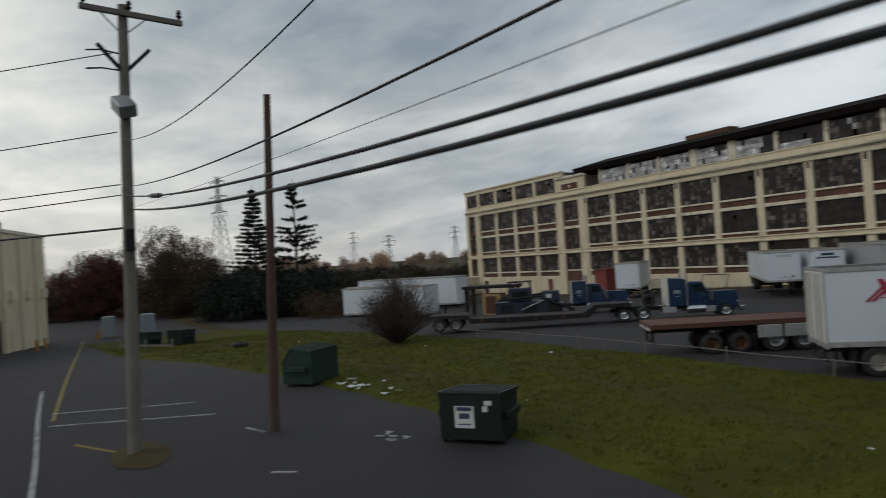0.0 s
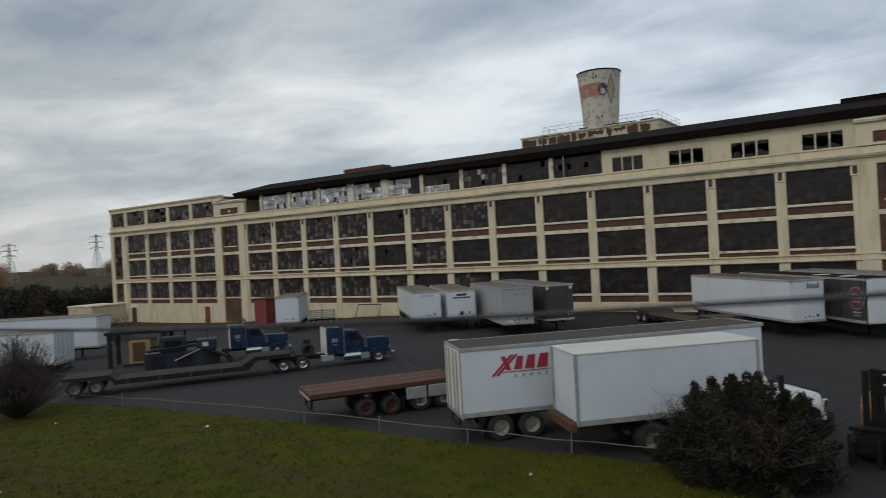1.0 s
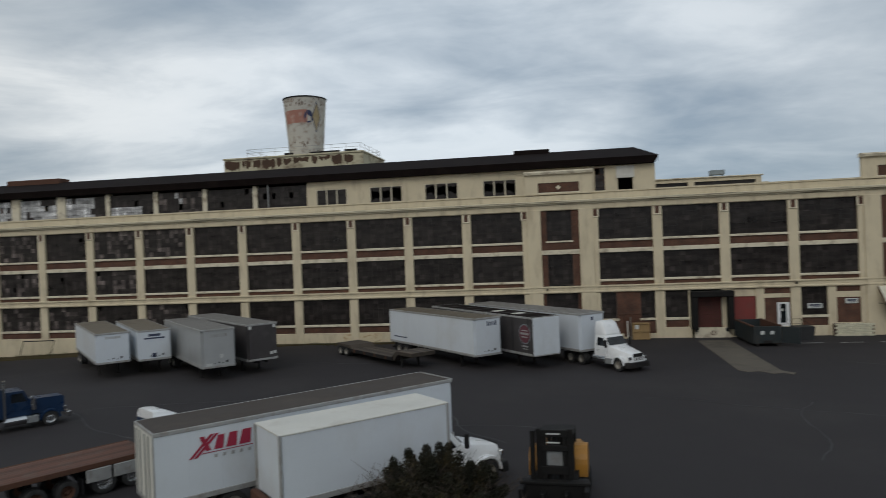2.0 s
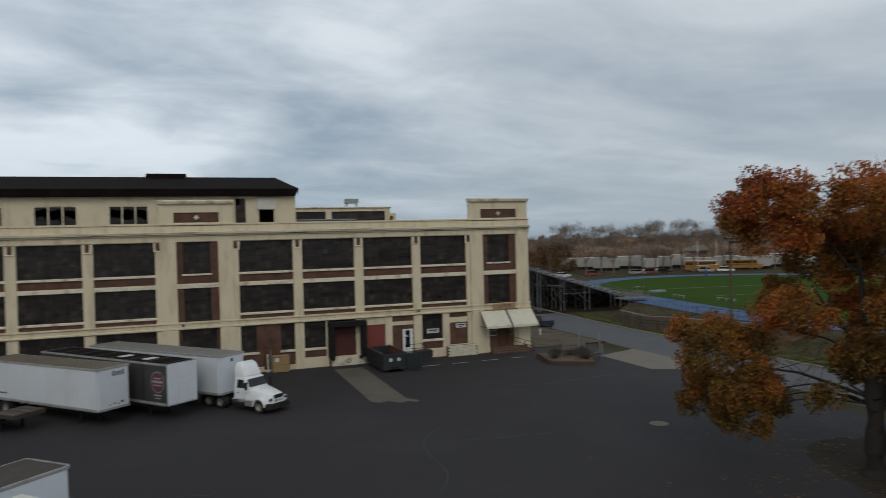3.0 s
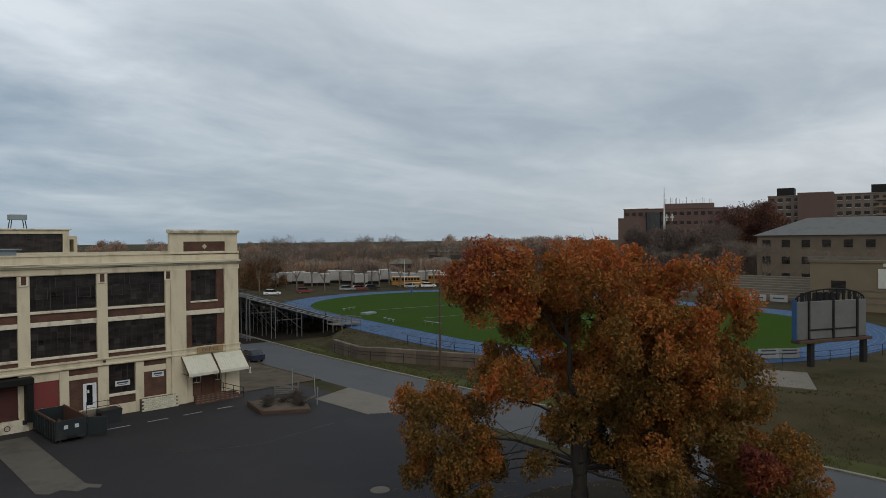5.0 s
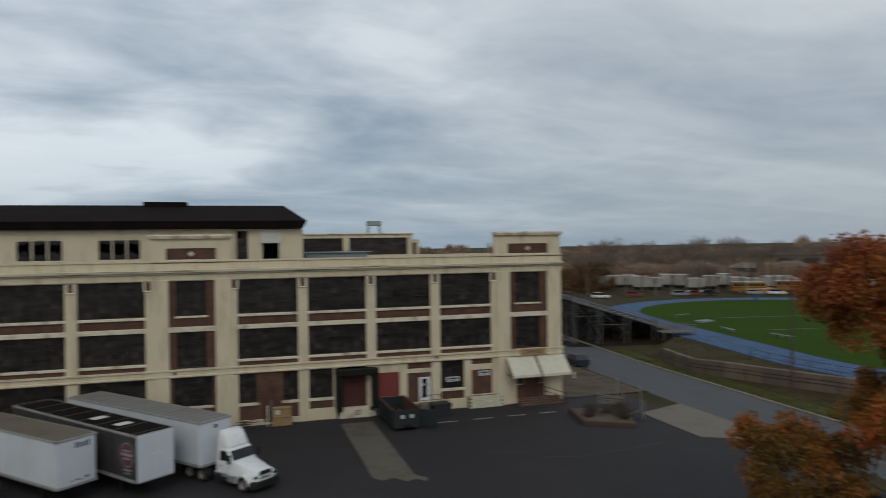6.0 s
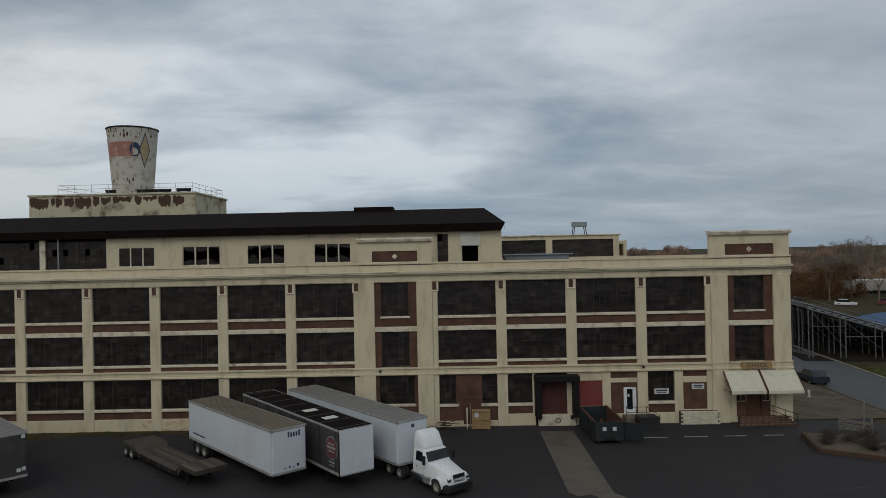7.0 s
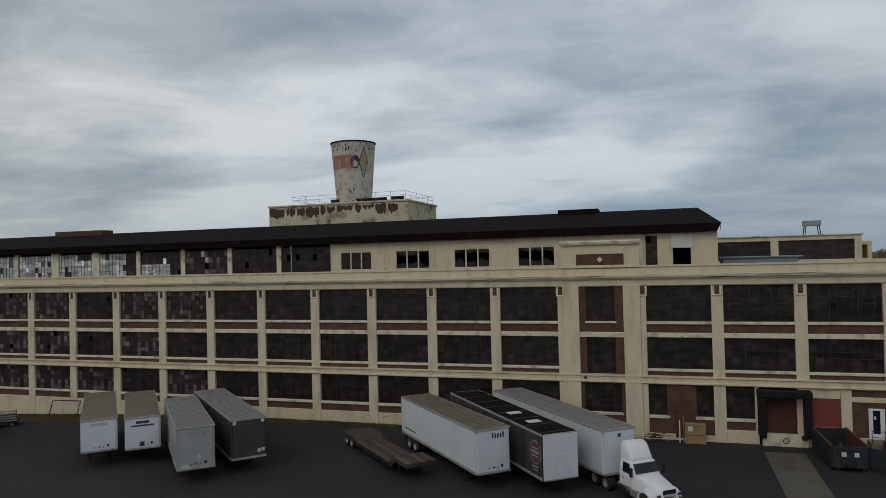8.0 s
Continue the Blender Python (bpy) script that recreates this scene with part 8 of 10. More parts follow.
# ---- trees and bushes ----
def leaf_mat(name, low, high, extra, spread=0.5, rise=0.0, thin=0.0):
    """Foliage: colour drifts through the crown and from leaf to leaf."""
    m = bpy.data.materials.new(name)
    m.use_nodes = True
    N, L = m.node_tree.nodes, m.node_tree.links
    b = N["Principled BSDF"]
    b.inputs["Roughness"].default_value, b.inputs["Specular IOR Level"].default_value = 0.7, 0.25
    geo = N.new("ShaderNodeNewGeometry")
    n = N.new("ShaderNodeTexNoise")
    n.inputs["Scale"].default_value, n.inputs["Detail"].default_value = spread, 3
    L.new(geo.outputs["Position"], n.inputs["Vector"])
    a = N.new("ShaderNodeMath")
    a.operation = "MULTIPLY_ADD"
    a.inputs[1].default_value, a.inputs[2].default_value = 0.30, -0.15
    L.new(geo.outputs["Random Per Island"], a.inputs[0])
    s = N.new("ShaderNodeMath")
    s.operation = "ADD"
    L.new(n.outputs[0], s.inputs[0])
    L.new(a.outputs[0], s.inputs[1])
    r = N.new("ShaderNodeValToRGB")
    e = r.color_ramp.elements
    e[0].position, e[0].color = 0.36, (*low, 1)
    e[1].position, e[1].color = 0.58, (*high, 1)
    k = e.new(0.70)
    k.color = (*extra, 1)
    L.new(s.outputs[0], r.inputs[0])
    L.new(r.outputs[0], b.inputs["Base Color"])
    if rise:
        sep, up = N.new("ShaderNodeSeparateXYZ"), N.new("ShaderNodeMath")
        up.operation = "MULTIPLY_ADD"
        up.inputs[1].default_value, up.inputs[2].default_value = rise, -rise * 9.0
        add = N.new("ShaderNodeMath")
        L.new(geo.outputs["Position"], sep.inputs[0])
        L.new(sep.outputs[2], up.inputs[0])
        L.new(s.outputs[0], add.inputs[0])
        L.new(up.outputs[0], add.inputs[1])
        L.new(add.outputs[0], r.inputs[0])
    if thin:
        tr, mx = N.new("ShaderNodeBsdfTranslucent"), N.new("ShaderNodeMixShader")
        mx.inputs[0].default_value = thin
        L.new(r.outputs[0], tr.inputs["Color"])
        L.new(b.outputs[0], mx.inputs[1])
        L.new(tr.outputs[0], mx.inputs[2])
        L.new(mx.outputs[0], N["Material Output"].inputs[0])
    return m


def leaves(clumps, per, size, seed, droop=0.0, slim=0.55):
    """Many small leaf blades round the given clump centres (x, y, z, radius)."""
    q = np.random.RandomState(seed)
    c = np.repeat(np.array(clumps, float), per, axis=0)
    n = len(c)
    d = q.normal(size=(n, 3))
    d /= np.linalg.norm(d, axis=1)[:, None]
    p = c[:, :3] + d * (c[:, 3] * q.uniform(0.25, 1.0, n) ** 0.6)[:, None]
    u = q.normal(size=(n, 3))
    u /= np.linalg.norm(u, axis=1)[:, None]
    u[:, 2] -= droop
    v = np.cross(u, q.normal(size=(n, 3)))
    v /= np.linalg.norm(v, axis=1)[:, None] + 1e-9
    s = size * q.uniform(0.6, 1.3, n)[:, None]
    quad = np.stack([p - u * s, p + v * s * slim, p + u * s, p - v * s * slim], 1).reshape(-1, 3)
    g = Geo()
    g.v = quad.tolist()
    g.f = np.arange(4 * n).reshape(-1, 4).tolist()
    return g


def limbs(g, p, d, r, length, depth, q, tips):
    """Forking, tapering branches."""
    pts, rs = [p], [r]
    for k in range(3):
        d = (d + Vector((q.uniform(-1, 1), q.uniform(-1, 1), q.uniform(-0.4, 0.8))) * 0.22).normalized()
        p = p + d * length / 3
        pts.append(p)
        rs.append(r * (1 - 0.17 * (k + 1)))
    g.tube(pts, rs, 7 if r > 0.08 else (5 if r > 0.03 else 3))
    if depth == 0:
        tips.append(p)
        return
    for _ in range(q.choice((2, 3, 3)) if depth > 1 else 3):
        nd = (d + Vector((q.uniform(-1, 1), q.uniform(-1, 1), q.uniform(-0.35, 0.7))) * 0.75).normalized()
        limbs(g, p, nd, rs[-1] * q.uniform(0.55, 0.78), length * q.uniform(0.62, 0.85), depth - 1, q, tips)


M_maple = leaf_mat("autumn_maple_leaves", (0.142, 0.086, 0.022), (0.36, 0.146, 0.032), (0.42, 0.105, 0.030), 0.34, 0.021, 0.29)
M_shrub = leaf_mat("dark_shrub_leaves", (0.011, 0.0115, 0.006), (0.019, 0.018, 0.008), (0.05, 0.037, 0.015), 0.9)
M_conifer = leaf_mat("conifer_needles", (0.006, 0.010, 0.007), (0.012, 0.018, 0.010), (0.02, 0.026, 0.014), 0.3)
# far woods: colour paled and made translucent to imitate haze
M_woods = leaf_mat("hazy_mixed_woods", (0.27, 0.196, 0.152), (0.37, 0.265, 0.20), (0.40, 0.24, 0.13), 0.06, 0.0, 0.40)
M_olive = leaf_mat("olive_thicket", (0.042, 0.038, 0.018), (0.072, 0.058, 0.027), (0.11, 0.078, 0.034), 0.12)
M_redleaf = leaf_mat("dark_red_leaves", (0.040, 0.016, 0.014), (0.085, 0.026, 0.020), (0.12, 0.036, 0.022), 0.4)
M_hillred = leaf_mat("dull_red_brown_crowns", (0.075, 0.036, 0.026), (0.115, 0.050, 0.032), (0.15, 0.062, 0.034), 0.12)
# hillside branches likewise lightened for the haze over distance
M_hillwood = leaf_mat("hazy_purple_brown_branches", (0.105, 0.079, 0.067), (0.15, 0.113, 0.096), (0.18, 0.114, 0.078), 0.06, 0.0, 0.25)
M_russet = leaf_mat("russet_leaves", (0.100, 0.056, 0.028), (0.165, 0.085, 0.034), (0.22, 0.105, 0.036), 0.3)

# the autumn tree by the road
T = Vector((-3.3, -44.4, 0))
RV, DV = Vector((0.605, -0.797, 0)), Vector((0.797, 0.605, 0))
q = random.Random(21)
maple = thing("maple_tree", "broad autumn maple with orange and olive leaves", "tree", pose(*T))
lobes = [(-4.1, -0.4, 13.0, 2.7, 2.4), (1.1, 0.2, 13.3, 3.3, 2.5), (6.2, 0, 11.9, 2.7, 2.7), (7.2, 0.6, 7.9, 2.6, 2.4), (9.2, -1, 3.1, 2.5, 3.1), (-6.8, -0.5, 4.9, 2.9, 2.8), (3.7, -2.2, 3.9, 1.4, 1.8), (-3.2, -1.2, 7.9, 1.7, 1.3), (-2.2, -0.8, 3.7, 0.8, 0.7), (2.8, 1.6, 9.2, 2.6, 2.0), (6.4, -2.6, 1.0, 1.5, 1.2), (0.4, 3.6, 11.4, 3.0, 2.4), (5.0, 3.8, 9.6, 2.8, 2.4), (-2.0, 2.4, 10.8, 2.2, 1.8), (4.6, 2.8, 6.2, 2.0, 1.7), (3.2, -2.4, 10.6, 2.2, 1.8), (5.4, -1.8, 8.4, 1.8, 1.5), (6.4, -1.4, 5.6, 1.7, 1.4), (1.2, -2.0, 8.2, 1.3, 1.1), (-4.6, 1.6, 8.6, 1.3, 1.1), (0.6, 2.2, 7.8, 2.0, 1.5), (2.6, 1.0, 6.6, 1.8, 1.4), (7.9, 1.0, 5.4, 2.1, 1.9), (-1.6, 1.8, 9.0, 1.5, 1.1), (1.2, 3.0, 5.4, 1.6, 1.2), (8.6, 1.6, 2.0, 2.0, 1.8), (-5.6, 0.8, 3.2, 1.8, 1.4), (5.0, 1.0, 3.6, 1.5, 1.2), (-8.4, 0.2, 6.6, 1.3, 1.1), (-0.4, -1.2, 6.4, 1.2, 0.9), (2.0, 2.6, 3.2, 1.5, 1.1), (-6.0, -1.2, 2.6, 1.5, 1.2), (-8.0, -0.4, 3.0, 1.2, 1.3), (1.6, 0.4, 5.0, 1.7, 1.3), (3.5, 0.4, 5.0, 1.8, 1.4), (-0.8, 1.0, 5.2, 1.3, 1.0), (3.6, -1.0, 7.4, 1.6, 1.3), (4.4, 0.6, 2.2, 1.4, 1.0)]
clumps = []
for ox, od, z, rx, rz in lobes:
    n = int(60 * rx * rz / 6)
    for _ in range(n):
        v = Vector((q.gauss(0, 1), q.gauss(0, 1), q.gauss(0, 1))).normalized() * q.uniform(0.62, 1.0)
        if v.z < -0.55:
            continue
        c = RV * (ox + v.x * rx) + DV * (od + v.y * rx * 0.9) + Vector((0, 0, z + v.z * rz))
        clumps.append((c.x, c.y, max(0.6, c.z), q.uniform(0.45, 0.85)))
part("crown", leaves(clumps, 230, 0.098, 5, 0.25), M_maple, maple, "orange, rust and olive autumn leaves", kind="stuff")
red = []
for _ in range(26):
    v = Vector((q.gauss(0, 1), q.gauss(0, 1), q.gauss(0, 1))).normalized() * q.uniform(0.4, 1.0)
    c = RV * (8.3 + v.x * 1.0) + DV * (-3.0 + v.y * 0.7) + Vector((0, 0, 4.7 + v.z * 1.1))
    red.append((c.x, c.y, c.z, q.uniform(0.4, 0.7)))
part("crown", leaves(red, 150, 0.10, 6, 0.25), leaf_mat("crimson_leaves", (0.13, 0.034, 0.026), (0.22, 0.058, 0.034), (0.31, 0.10, 0.036), 0.5, 0.0, 0.42), maple, "dark crimson low leaves", kind="stuff")
rusty = []
for _ in range(46):
    v = Vector((q.gauss(0, 1), q.gauss(0, 1), q.gauss(0, 1))).normalized() * q.uniform(0.5, 1.04)
    c = RV * (-4.7 + v.x * 2.0) + DV * (-0.8 + v.y * 2.2) + Vector((0, 0, 13.7 + v.z * 1.7))
    rusty.append((c.x, c.y, c.z, q.uniform(0.45, 0.8)))
part("crown", leaves(rusty, 170, 0.10, 7, 0.25), leaf_mat("rust_red_leaves", (0.20, 0.056, 0.026), (0.31, 0.085, 0.032), (0.37, 0.13, 0.036), 0.5, 0.0, 0.34), maple, "rust-red upper leaves", kind="stuff")
g, tips = Geo(), []
# the trunk leads up into three main stems; limbs spring from the nearest of them
stems = []
for tip, base, r in (((-0.6, 0.3, 11.5), 2.4, 0.34), ((2.4, 0.4, 12.0), 1.8, 0.40), ((4.2, 0.8, 9.0), 3.0, 0.28), ((-2.6, -0.3, 9.5), 2.8, 0.26)):
    e = RV * tip[0] + DV * tip[1] + Vector((0, 0, tip[2]))
    b = Vector((0.05, 0.0, base))
    pts = []
    for k in range(7):
        u = k / 6
        p = b.lerp(e, u) + Vector((q.uniform(-0.18, 0.18), q.uniform(-0.18, 0.18), 0)) * (1 if 0 < k < 6 else 0)
        p -= RV * (tip[0] * 0.22 * math.sin(math.pi * u))
        pts.append(p)
    g.tube(pts, [r * (1 - 0.78 * k / 6) for k in range(7)], 9)
    stems += pts[1:6]
g.tube([(0, 0, -0.2), (0.03, 0.05, 0.35), (0.06, 0.05, 1.2), (0.08, -0.02, 2.2), (0.1, 0.0, 3.3)], [0.80, 0.60, 0.50, 0.47, 0.36], 14)
for ox, od, z, rx, rz in lobes:
    e = RV * ox + DV * od + Vector((0, 0, z - 0.2 * rz))
    b = min(stems, key=lambda p: (p - e).length + 1.6 * max(0.0, p.z - e.z + 0.5))
    sag = -0.10 if e.z < b.z else 0.10
    mid = b.lerp(e, 0.5) + Vector((q.uniform(-0.6, 0.6), q.uniform(-0.6, 0.6), (abs(sag) + 0.06) * (e - b).length))
    r = 0.045 + 0.012 * rx * rz / 3
    pts = [b.lerp(mid, u * 2) if u < 0.5 else mid.lerp(e, u * 2 - 1) for u in (0, 0.2, 0.4, 0.6, 0.8, 1.0)]
    pts = [p + Vector((q.uniform(-0.15, 0.15), q.uniform(-0.15, 0.15), q.uniform(-0.12, 0.12))) if 0 < k < 5 else p for k, p in enumerate(pts)]
    g.tube(pts, [r * 1.3, r * 1.1, r * 0.9, r * 0.7, r * 0.45, r * 0.2], 7)
    for _ in range(7):
        u = q.uniform(0.35, 1)
        o = mid.lerp(e, max(0, (u - 0.5) * 2)) if u > 0.5 else b.lerp(mid, u * 2)
        limbs(g, o, Vector((q.uniform(-1, 1), q.uniform(-1, 1), q.uniform(0.0, 1))).normalized(), r * 0.32, rx * 0.7, 1, q, tips)
part("trunk", g, M_trunk, maple, "dark forking trunk and limbs", smooth=True)
fall = []
for _ in range(420):
    a, r = q.uniform(0, 2 * math.pi), abs(q.gauss(0, 6.0))
    fall.append((T.x + 2 + r * math.cos(a), T.y - 1 + r * math.sin(a), 0.03, 0.5))
g = leaves(fall, 7, 0.10, 8)
g.v = [(x, y, max(0.012, 0.02 + (z - 0.03) * 0.04)) for x, y, z in g.v]
solid("fallen_leaves", g, M_russet, "fallen brown leaves under the maple", "leaves", kind="stuff")
g = Geo()
n = 40
for k in range(n):
    a = 2 * math.pi * k / n
    r = 7.5 + 1.4 * noise.noise((math.cos(a) * 1.5, math.sin(a) * 1.5, 8))
    g.v.append((T.x + 4.2 + r * math.cos(a) * 0.95, T.y - 4 + r * math.sin(a) * 1.25, 0.0))
g.v.append((T.x + 4, T.y - 3, 0.10))
g.f = [(k, (k + 1) % n, n) for k in range(n)]
solid("dirt_bed", g, mat("leaf_strewn_dark_soil", (0.040, 0.032, 0.022), 0.97, var=0.45, scale=0.6, fine=9, bump=0.6, dist=0.05, dirt=(0.024, 0.020, 0.016), dirt_amt=0.7, dirt_scale=0.4, spec=0.1), "bare brown earth and roots under the maple", "earth", kind="structure", m=pose(0, 0, 0.008))

# leafless bush on the lawn and dark shrub at the fence
bush = thing("bare_bush", "leafless grey-brown bush on the lawn", "bush", pose(-73.6, -52.5, land(-73, 0)))
part("twig_mass", twigs(420, 4.4, 2.5, 0.028, 11), M_twig, bush, kind="stuff")
part("twig_mass", twigs(520, 2.9, 3.0, 0.02, 13), M_twig, bush, kind="stuff")
shrub = thing("evergreen_shrub", "dark green rounded shrub at the fence", "shrub", pose(-39.1, -47.4, 0))
cl = []
for _ in range(260):
    v = Vector((q.gauss(0, 1), q.gauss(0, 1), abs(q.gauss(0, 1)))).normalized() * q.uniform(0.7, 1.0)
    cl.append((v.x * 2.3, v.y * 1.9, 0.2 + v.z * 2.5 * (1 - 0.10 * v.x), q.uniform(0.25, 0.6)))
for _ in range(110):
    v = Vector((q.gauss(0, 1), q.gauss(0, 1), abs(q.gauss(0.2, 0.8)))).normalized()
    for s in (0.92, 1.0, 1.07, 1.13)[:q.randint(2, 4)]:
        cl.append((v.x * 2.4 * s, v.y * 2.0 * s, 0.2 + v.z * 2.6 * s + 0.25 * (s - 0.9), 0.26 - 0.5 * (s - 0.92)))
part("foliage", leaves(cl, 120, 0.062, 9, -0.3, 0.32), M_shrub, shrub, kind="stuff")
part("twig_mass", twigs(420, 2.9, 3.3, 0.022, 12), M_twig, shrub, kind="stuff")

def conifer(label, at, h, w, seed, ragged=0.0):
    """A spruce: a straight stem with tiers of drooping boughs."""
    q = random.Random(seed)
    ob = thing("spruce_tree", label, "tree", pose(*at), "spruces")
    part("trunk", Geo().cyl((0, 0, -0.3), (0, 0, h), h * 0.018, 0.03, n=8), M_trunk, ob)
    cl, g = [], Geo()
    tiers = int(h * 1.25)
    for k in range(tiers):
        z = h * (0.10 + 0.88 * k / tiers)
        rr = w * (1 - z / h) ** 1.05 + 0.2
        if ragged and q.random() < ragged:
            continue
        for i in range(8 if not ragged else 6):
            a = q.uniform(0, 2 * math.pi)
            r = rr * q.uniform(0.7, 1.1)
            e = Vector((math.cos(a) * r, math.sin(a) * r, z + 0.10 * r + (0.2 if ragged else 0)))
            g.tube([(0, 0, z), e * 1.0], [0.05, 0.015], 3)
            for s in (0.35, 0.6, 0.8, 0.97):
                p = Vector((0, 0, z)).lerp(e, s)
                cl.append((p.x, p.y, p.z - 0.1, (0.16 + 0.34 * (1 - s)) * (0.40 + 0.62 * (1 - z / h))))
    part("boughs", g, M_trunk, ob, kind="stuff")
    part("needles", leaves(cl, 28, 0.27, seed, 0.3, 0.3), M_conifer, ob, kind="stuff")
    return ob


def polar(bear, dist, x0=-34.6, y0=-70.2):
    return x0 + dist * math.cos(radians(bear)), y0 + dist * math.sin(radians(bear))


def at_ground(x, y):
    return x, y, terrain(x, y)


conifer("tall dark spruce behind the car park", at_ground(*polar(166.6, 122)), 22.0, 7.4, 31)
conifer("sparse tall spruce with bare gaps", at_ground(*polar(163.4, 118)), 22.3, 8.8, 32, 0.34)


def thicket(label, spots, size, material, seed, per=40, name="thicket", slim=0.55):
    """Massed far growth: clumps (x, y, z, radius) of blades."""
    return solid(name, leaves(spots, per, size, seed, -0.6 if slim < 0.3 else 0.0, slim), material, label, "woods", kind="stuff")


def mass(b0, b1, d0, d1, h0, h1, n, seed, x0=-34.6, y0=-70.2, r=1.6):
    """Clump places over a band of bearings and distances, rounded off into tree heads."""
    q = random.Random(seed)
    heads = [(q.uniform(b0, b1), q.uniform(d0, d1), q.uniform(h0, h1), q.uniform(2.5, 5.0)) for _ in range(max(3, n // 26))]
    out = []
    for _ in range(n):
        b, d, h, w = q.choice(heads)
        x, y = polar(b, d, x0, y0)
        v = Vector((q.gauss(0, 1), q.gauss(0, 1), q.gauss(0, 1))).normalized()
        s = q.random()
        z = terrain(x, y)
        out.append((x + v.x * w * (1 - 0.4 * s), y + v.y * w * (1 - 0.4 * s), z + 0.5 + s * h + 0.3 * v.z, r * q.uniform(0.7, 1.3)))
    return out


M_darkolive = leaf_mat("dark_mixed_growth", (0.016, 0.015, 0.008), (0.030, 0.024, 0.012), (0.055, 0.040, 0.018), 0.15)
M_darkrusset = leaf_mat("dark_brown_growth", (0.034, 0.022, 0.012), (0.062, 0.038, 0.018), (0.09, 0.052, 0.022), 0.2)
thicket("dark conifer thicket behind the car park", mass(161.5, 170, 105, 130, 4, 7.5, 700, 41), 0.30, M_conifer, 41, 80, slim=0.28)
thicket("dark mixed thicket at the car park's end", mass(169, 186, 150, 190, 3.0, 6.5, 900, 42), 0.34, M_darkolive, 42, 80, slim=0.28)
thicket("brown autumn trees at the car park's end", mass(170.6, 174.6, 130, 148, 8, 14.5, 520, 43), 0.28, M_darkrusset, 43, 110, slim=0.2)
thicket("dark red autumn trees at the car park's end", mass(176.2, 180.5, 148, 170, 7, 13, 460, 44), 0.30, M_redleaf, 44, 100, slim=0.2)
thicket("olive brush west of the factory", mass(146, 162, 150, 230, 2, 5.0, 1500, 45), 0.45, M_darkolive, 45, 60, slim=0.25)
thicket("low brush beside the yard's west end", mass(150, 163, 95, 110, 1, 2.5, 200, 46), 0.22, M_darkrusset, 46, 80, slim=0.2)
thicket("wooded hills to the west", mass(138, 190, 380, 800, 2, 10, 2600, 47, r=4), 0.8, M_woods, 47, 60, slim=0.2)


def pylon(at, h, w, label):
    """A lattice mast with three pairs of arms."""
    ob = thing("power_pylon", label, "pylon", pose(*at, 0, 0, 25), "pylons")
    g = Geo()
    cs = lambda z: w * (1 - 0.86 * min(1, z / (h * 0.75)))
    zs = np.linspace(0, h * 0.97, 13)
    for sx in (-1, 1):
        for sy in (-1, 1):
            g.tube([(sx * cs(z), sy * cs(z), z) for z in zs], 0.14, 4)
    for k in range(12):
        a, b = zs[k], zs[k + 1]
        for p, r in (((-1, -1), (1, -1)), ((1, -1), (1, 1)), ((1, 1), (-1, 1)), ((-1, 1), (-1, -1))):
            g.tube([(p[0] * cs(a), p[1] * cs(a), a), (r[0] * cs(b), r[1] * cs(b), b)], 0.07, 3)
            g.tube([(r[0] * cs(a), r[1] * cs(a), a), (p[0] * cs(b), p[1] * cs(b), b)], 0.07, 3)
    part("lattice", g, M_galv, ob)
    for z, s in ((0.66, 5.0), (0.79, 6.0), (0.92, 4.6)):
        a = part("arm", Geo().tube([(-s, 0, h * z), (0, 0, h * z + 0.9), (s, 0, h * z)], 0.14, 4).tube([(-s, 0, h * z), (s, 0, h * z)], 0.12, 4), M_galv, ob)
        for k in (-1, 1):
            part("insulator", Geo().cyl((k * s * 0.95, 0, h * z - 2.0), (k * s * 0.95, 0, h * z), 0.12, n=5), M_galv, a)
    return ob


pylon(at_ground(*polar(169.2, 285)), 46, 4.2, "grey steel lattice power pylon")
for b, d, h in ((158.8, 620, 34), (181.5, 620, 40), (150.4, 540, 30), (155.9, 480, 24)):
    pylon(at_ground(*polar(b, d)), h, 3.2, "distant grey lattice mast")

# bare trees round the sports ground
M_fartwig = mat("grey_bare_branches", (0.165, 0.126, 0.098), 0.95, var=0.3, scale=0.6, fine=8)
BARE = {}


def bare_tree(at, h, seed, label, s=1.0, m=None, rz=0.0):
    key = seed
    if key not in BARE:
        q = random.Random(seed)
        ob = thing("bare_tree", label, "tree", pose(*at), "bare trees")
        g, tips = Geo(), []
        g.tube([(0, 0, -0.3), (0.05, 0, h * 0.18), (0.0, 0.1, h * 0.32)], [h * 0.019, h * 0.015, h * 0.012], 7)
        for _ in range(5):
            limbs(g, Vector((0, 0.1, h * q.uniform(0.22, 0.33))), Vector((q.uniform(-1, 1), q.uniform(-1, 1), q.uniform(0.7, 1.6))).normalized(), h * 0.008, h * 0.27, 3, q, tips)
        part("branch_frame", g, M_fartwig, ob, "grey leafless branches")
        cl = [(t.x, t.y, t.z, h * 0.07) for t in tips]
        part("twig_mass", leaves(cl, 13, h * 0.05, seed, -0.5, 0.035), M_fartwig, ob, kind="stuff")
        BARE[key] = ob
        return ob
    return copy_thing(BARE[key], pose(*at, 0, 0, rz) @ Matrix.Scale(s, 4))

# ---- sports ground across the road ----
ZF = 1.52
C0 = Vector((72.0, 22.0))
AX = Vector((math.sin(radians(10)), math.cos(radians(10))))
PX = Vector((AX.y, -AX.x))
HALF, RAD = 24.0, 32.5


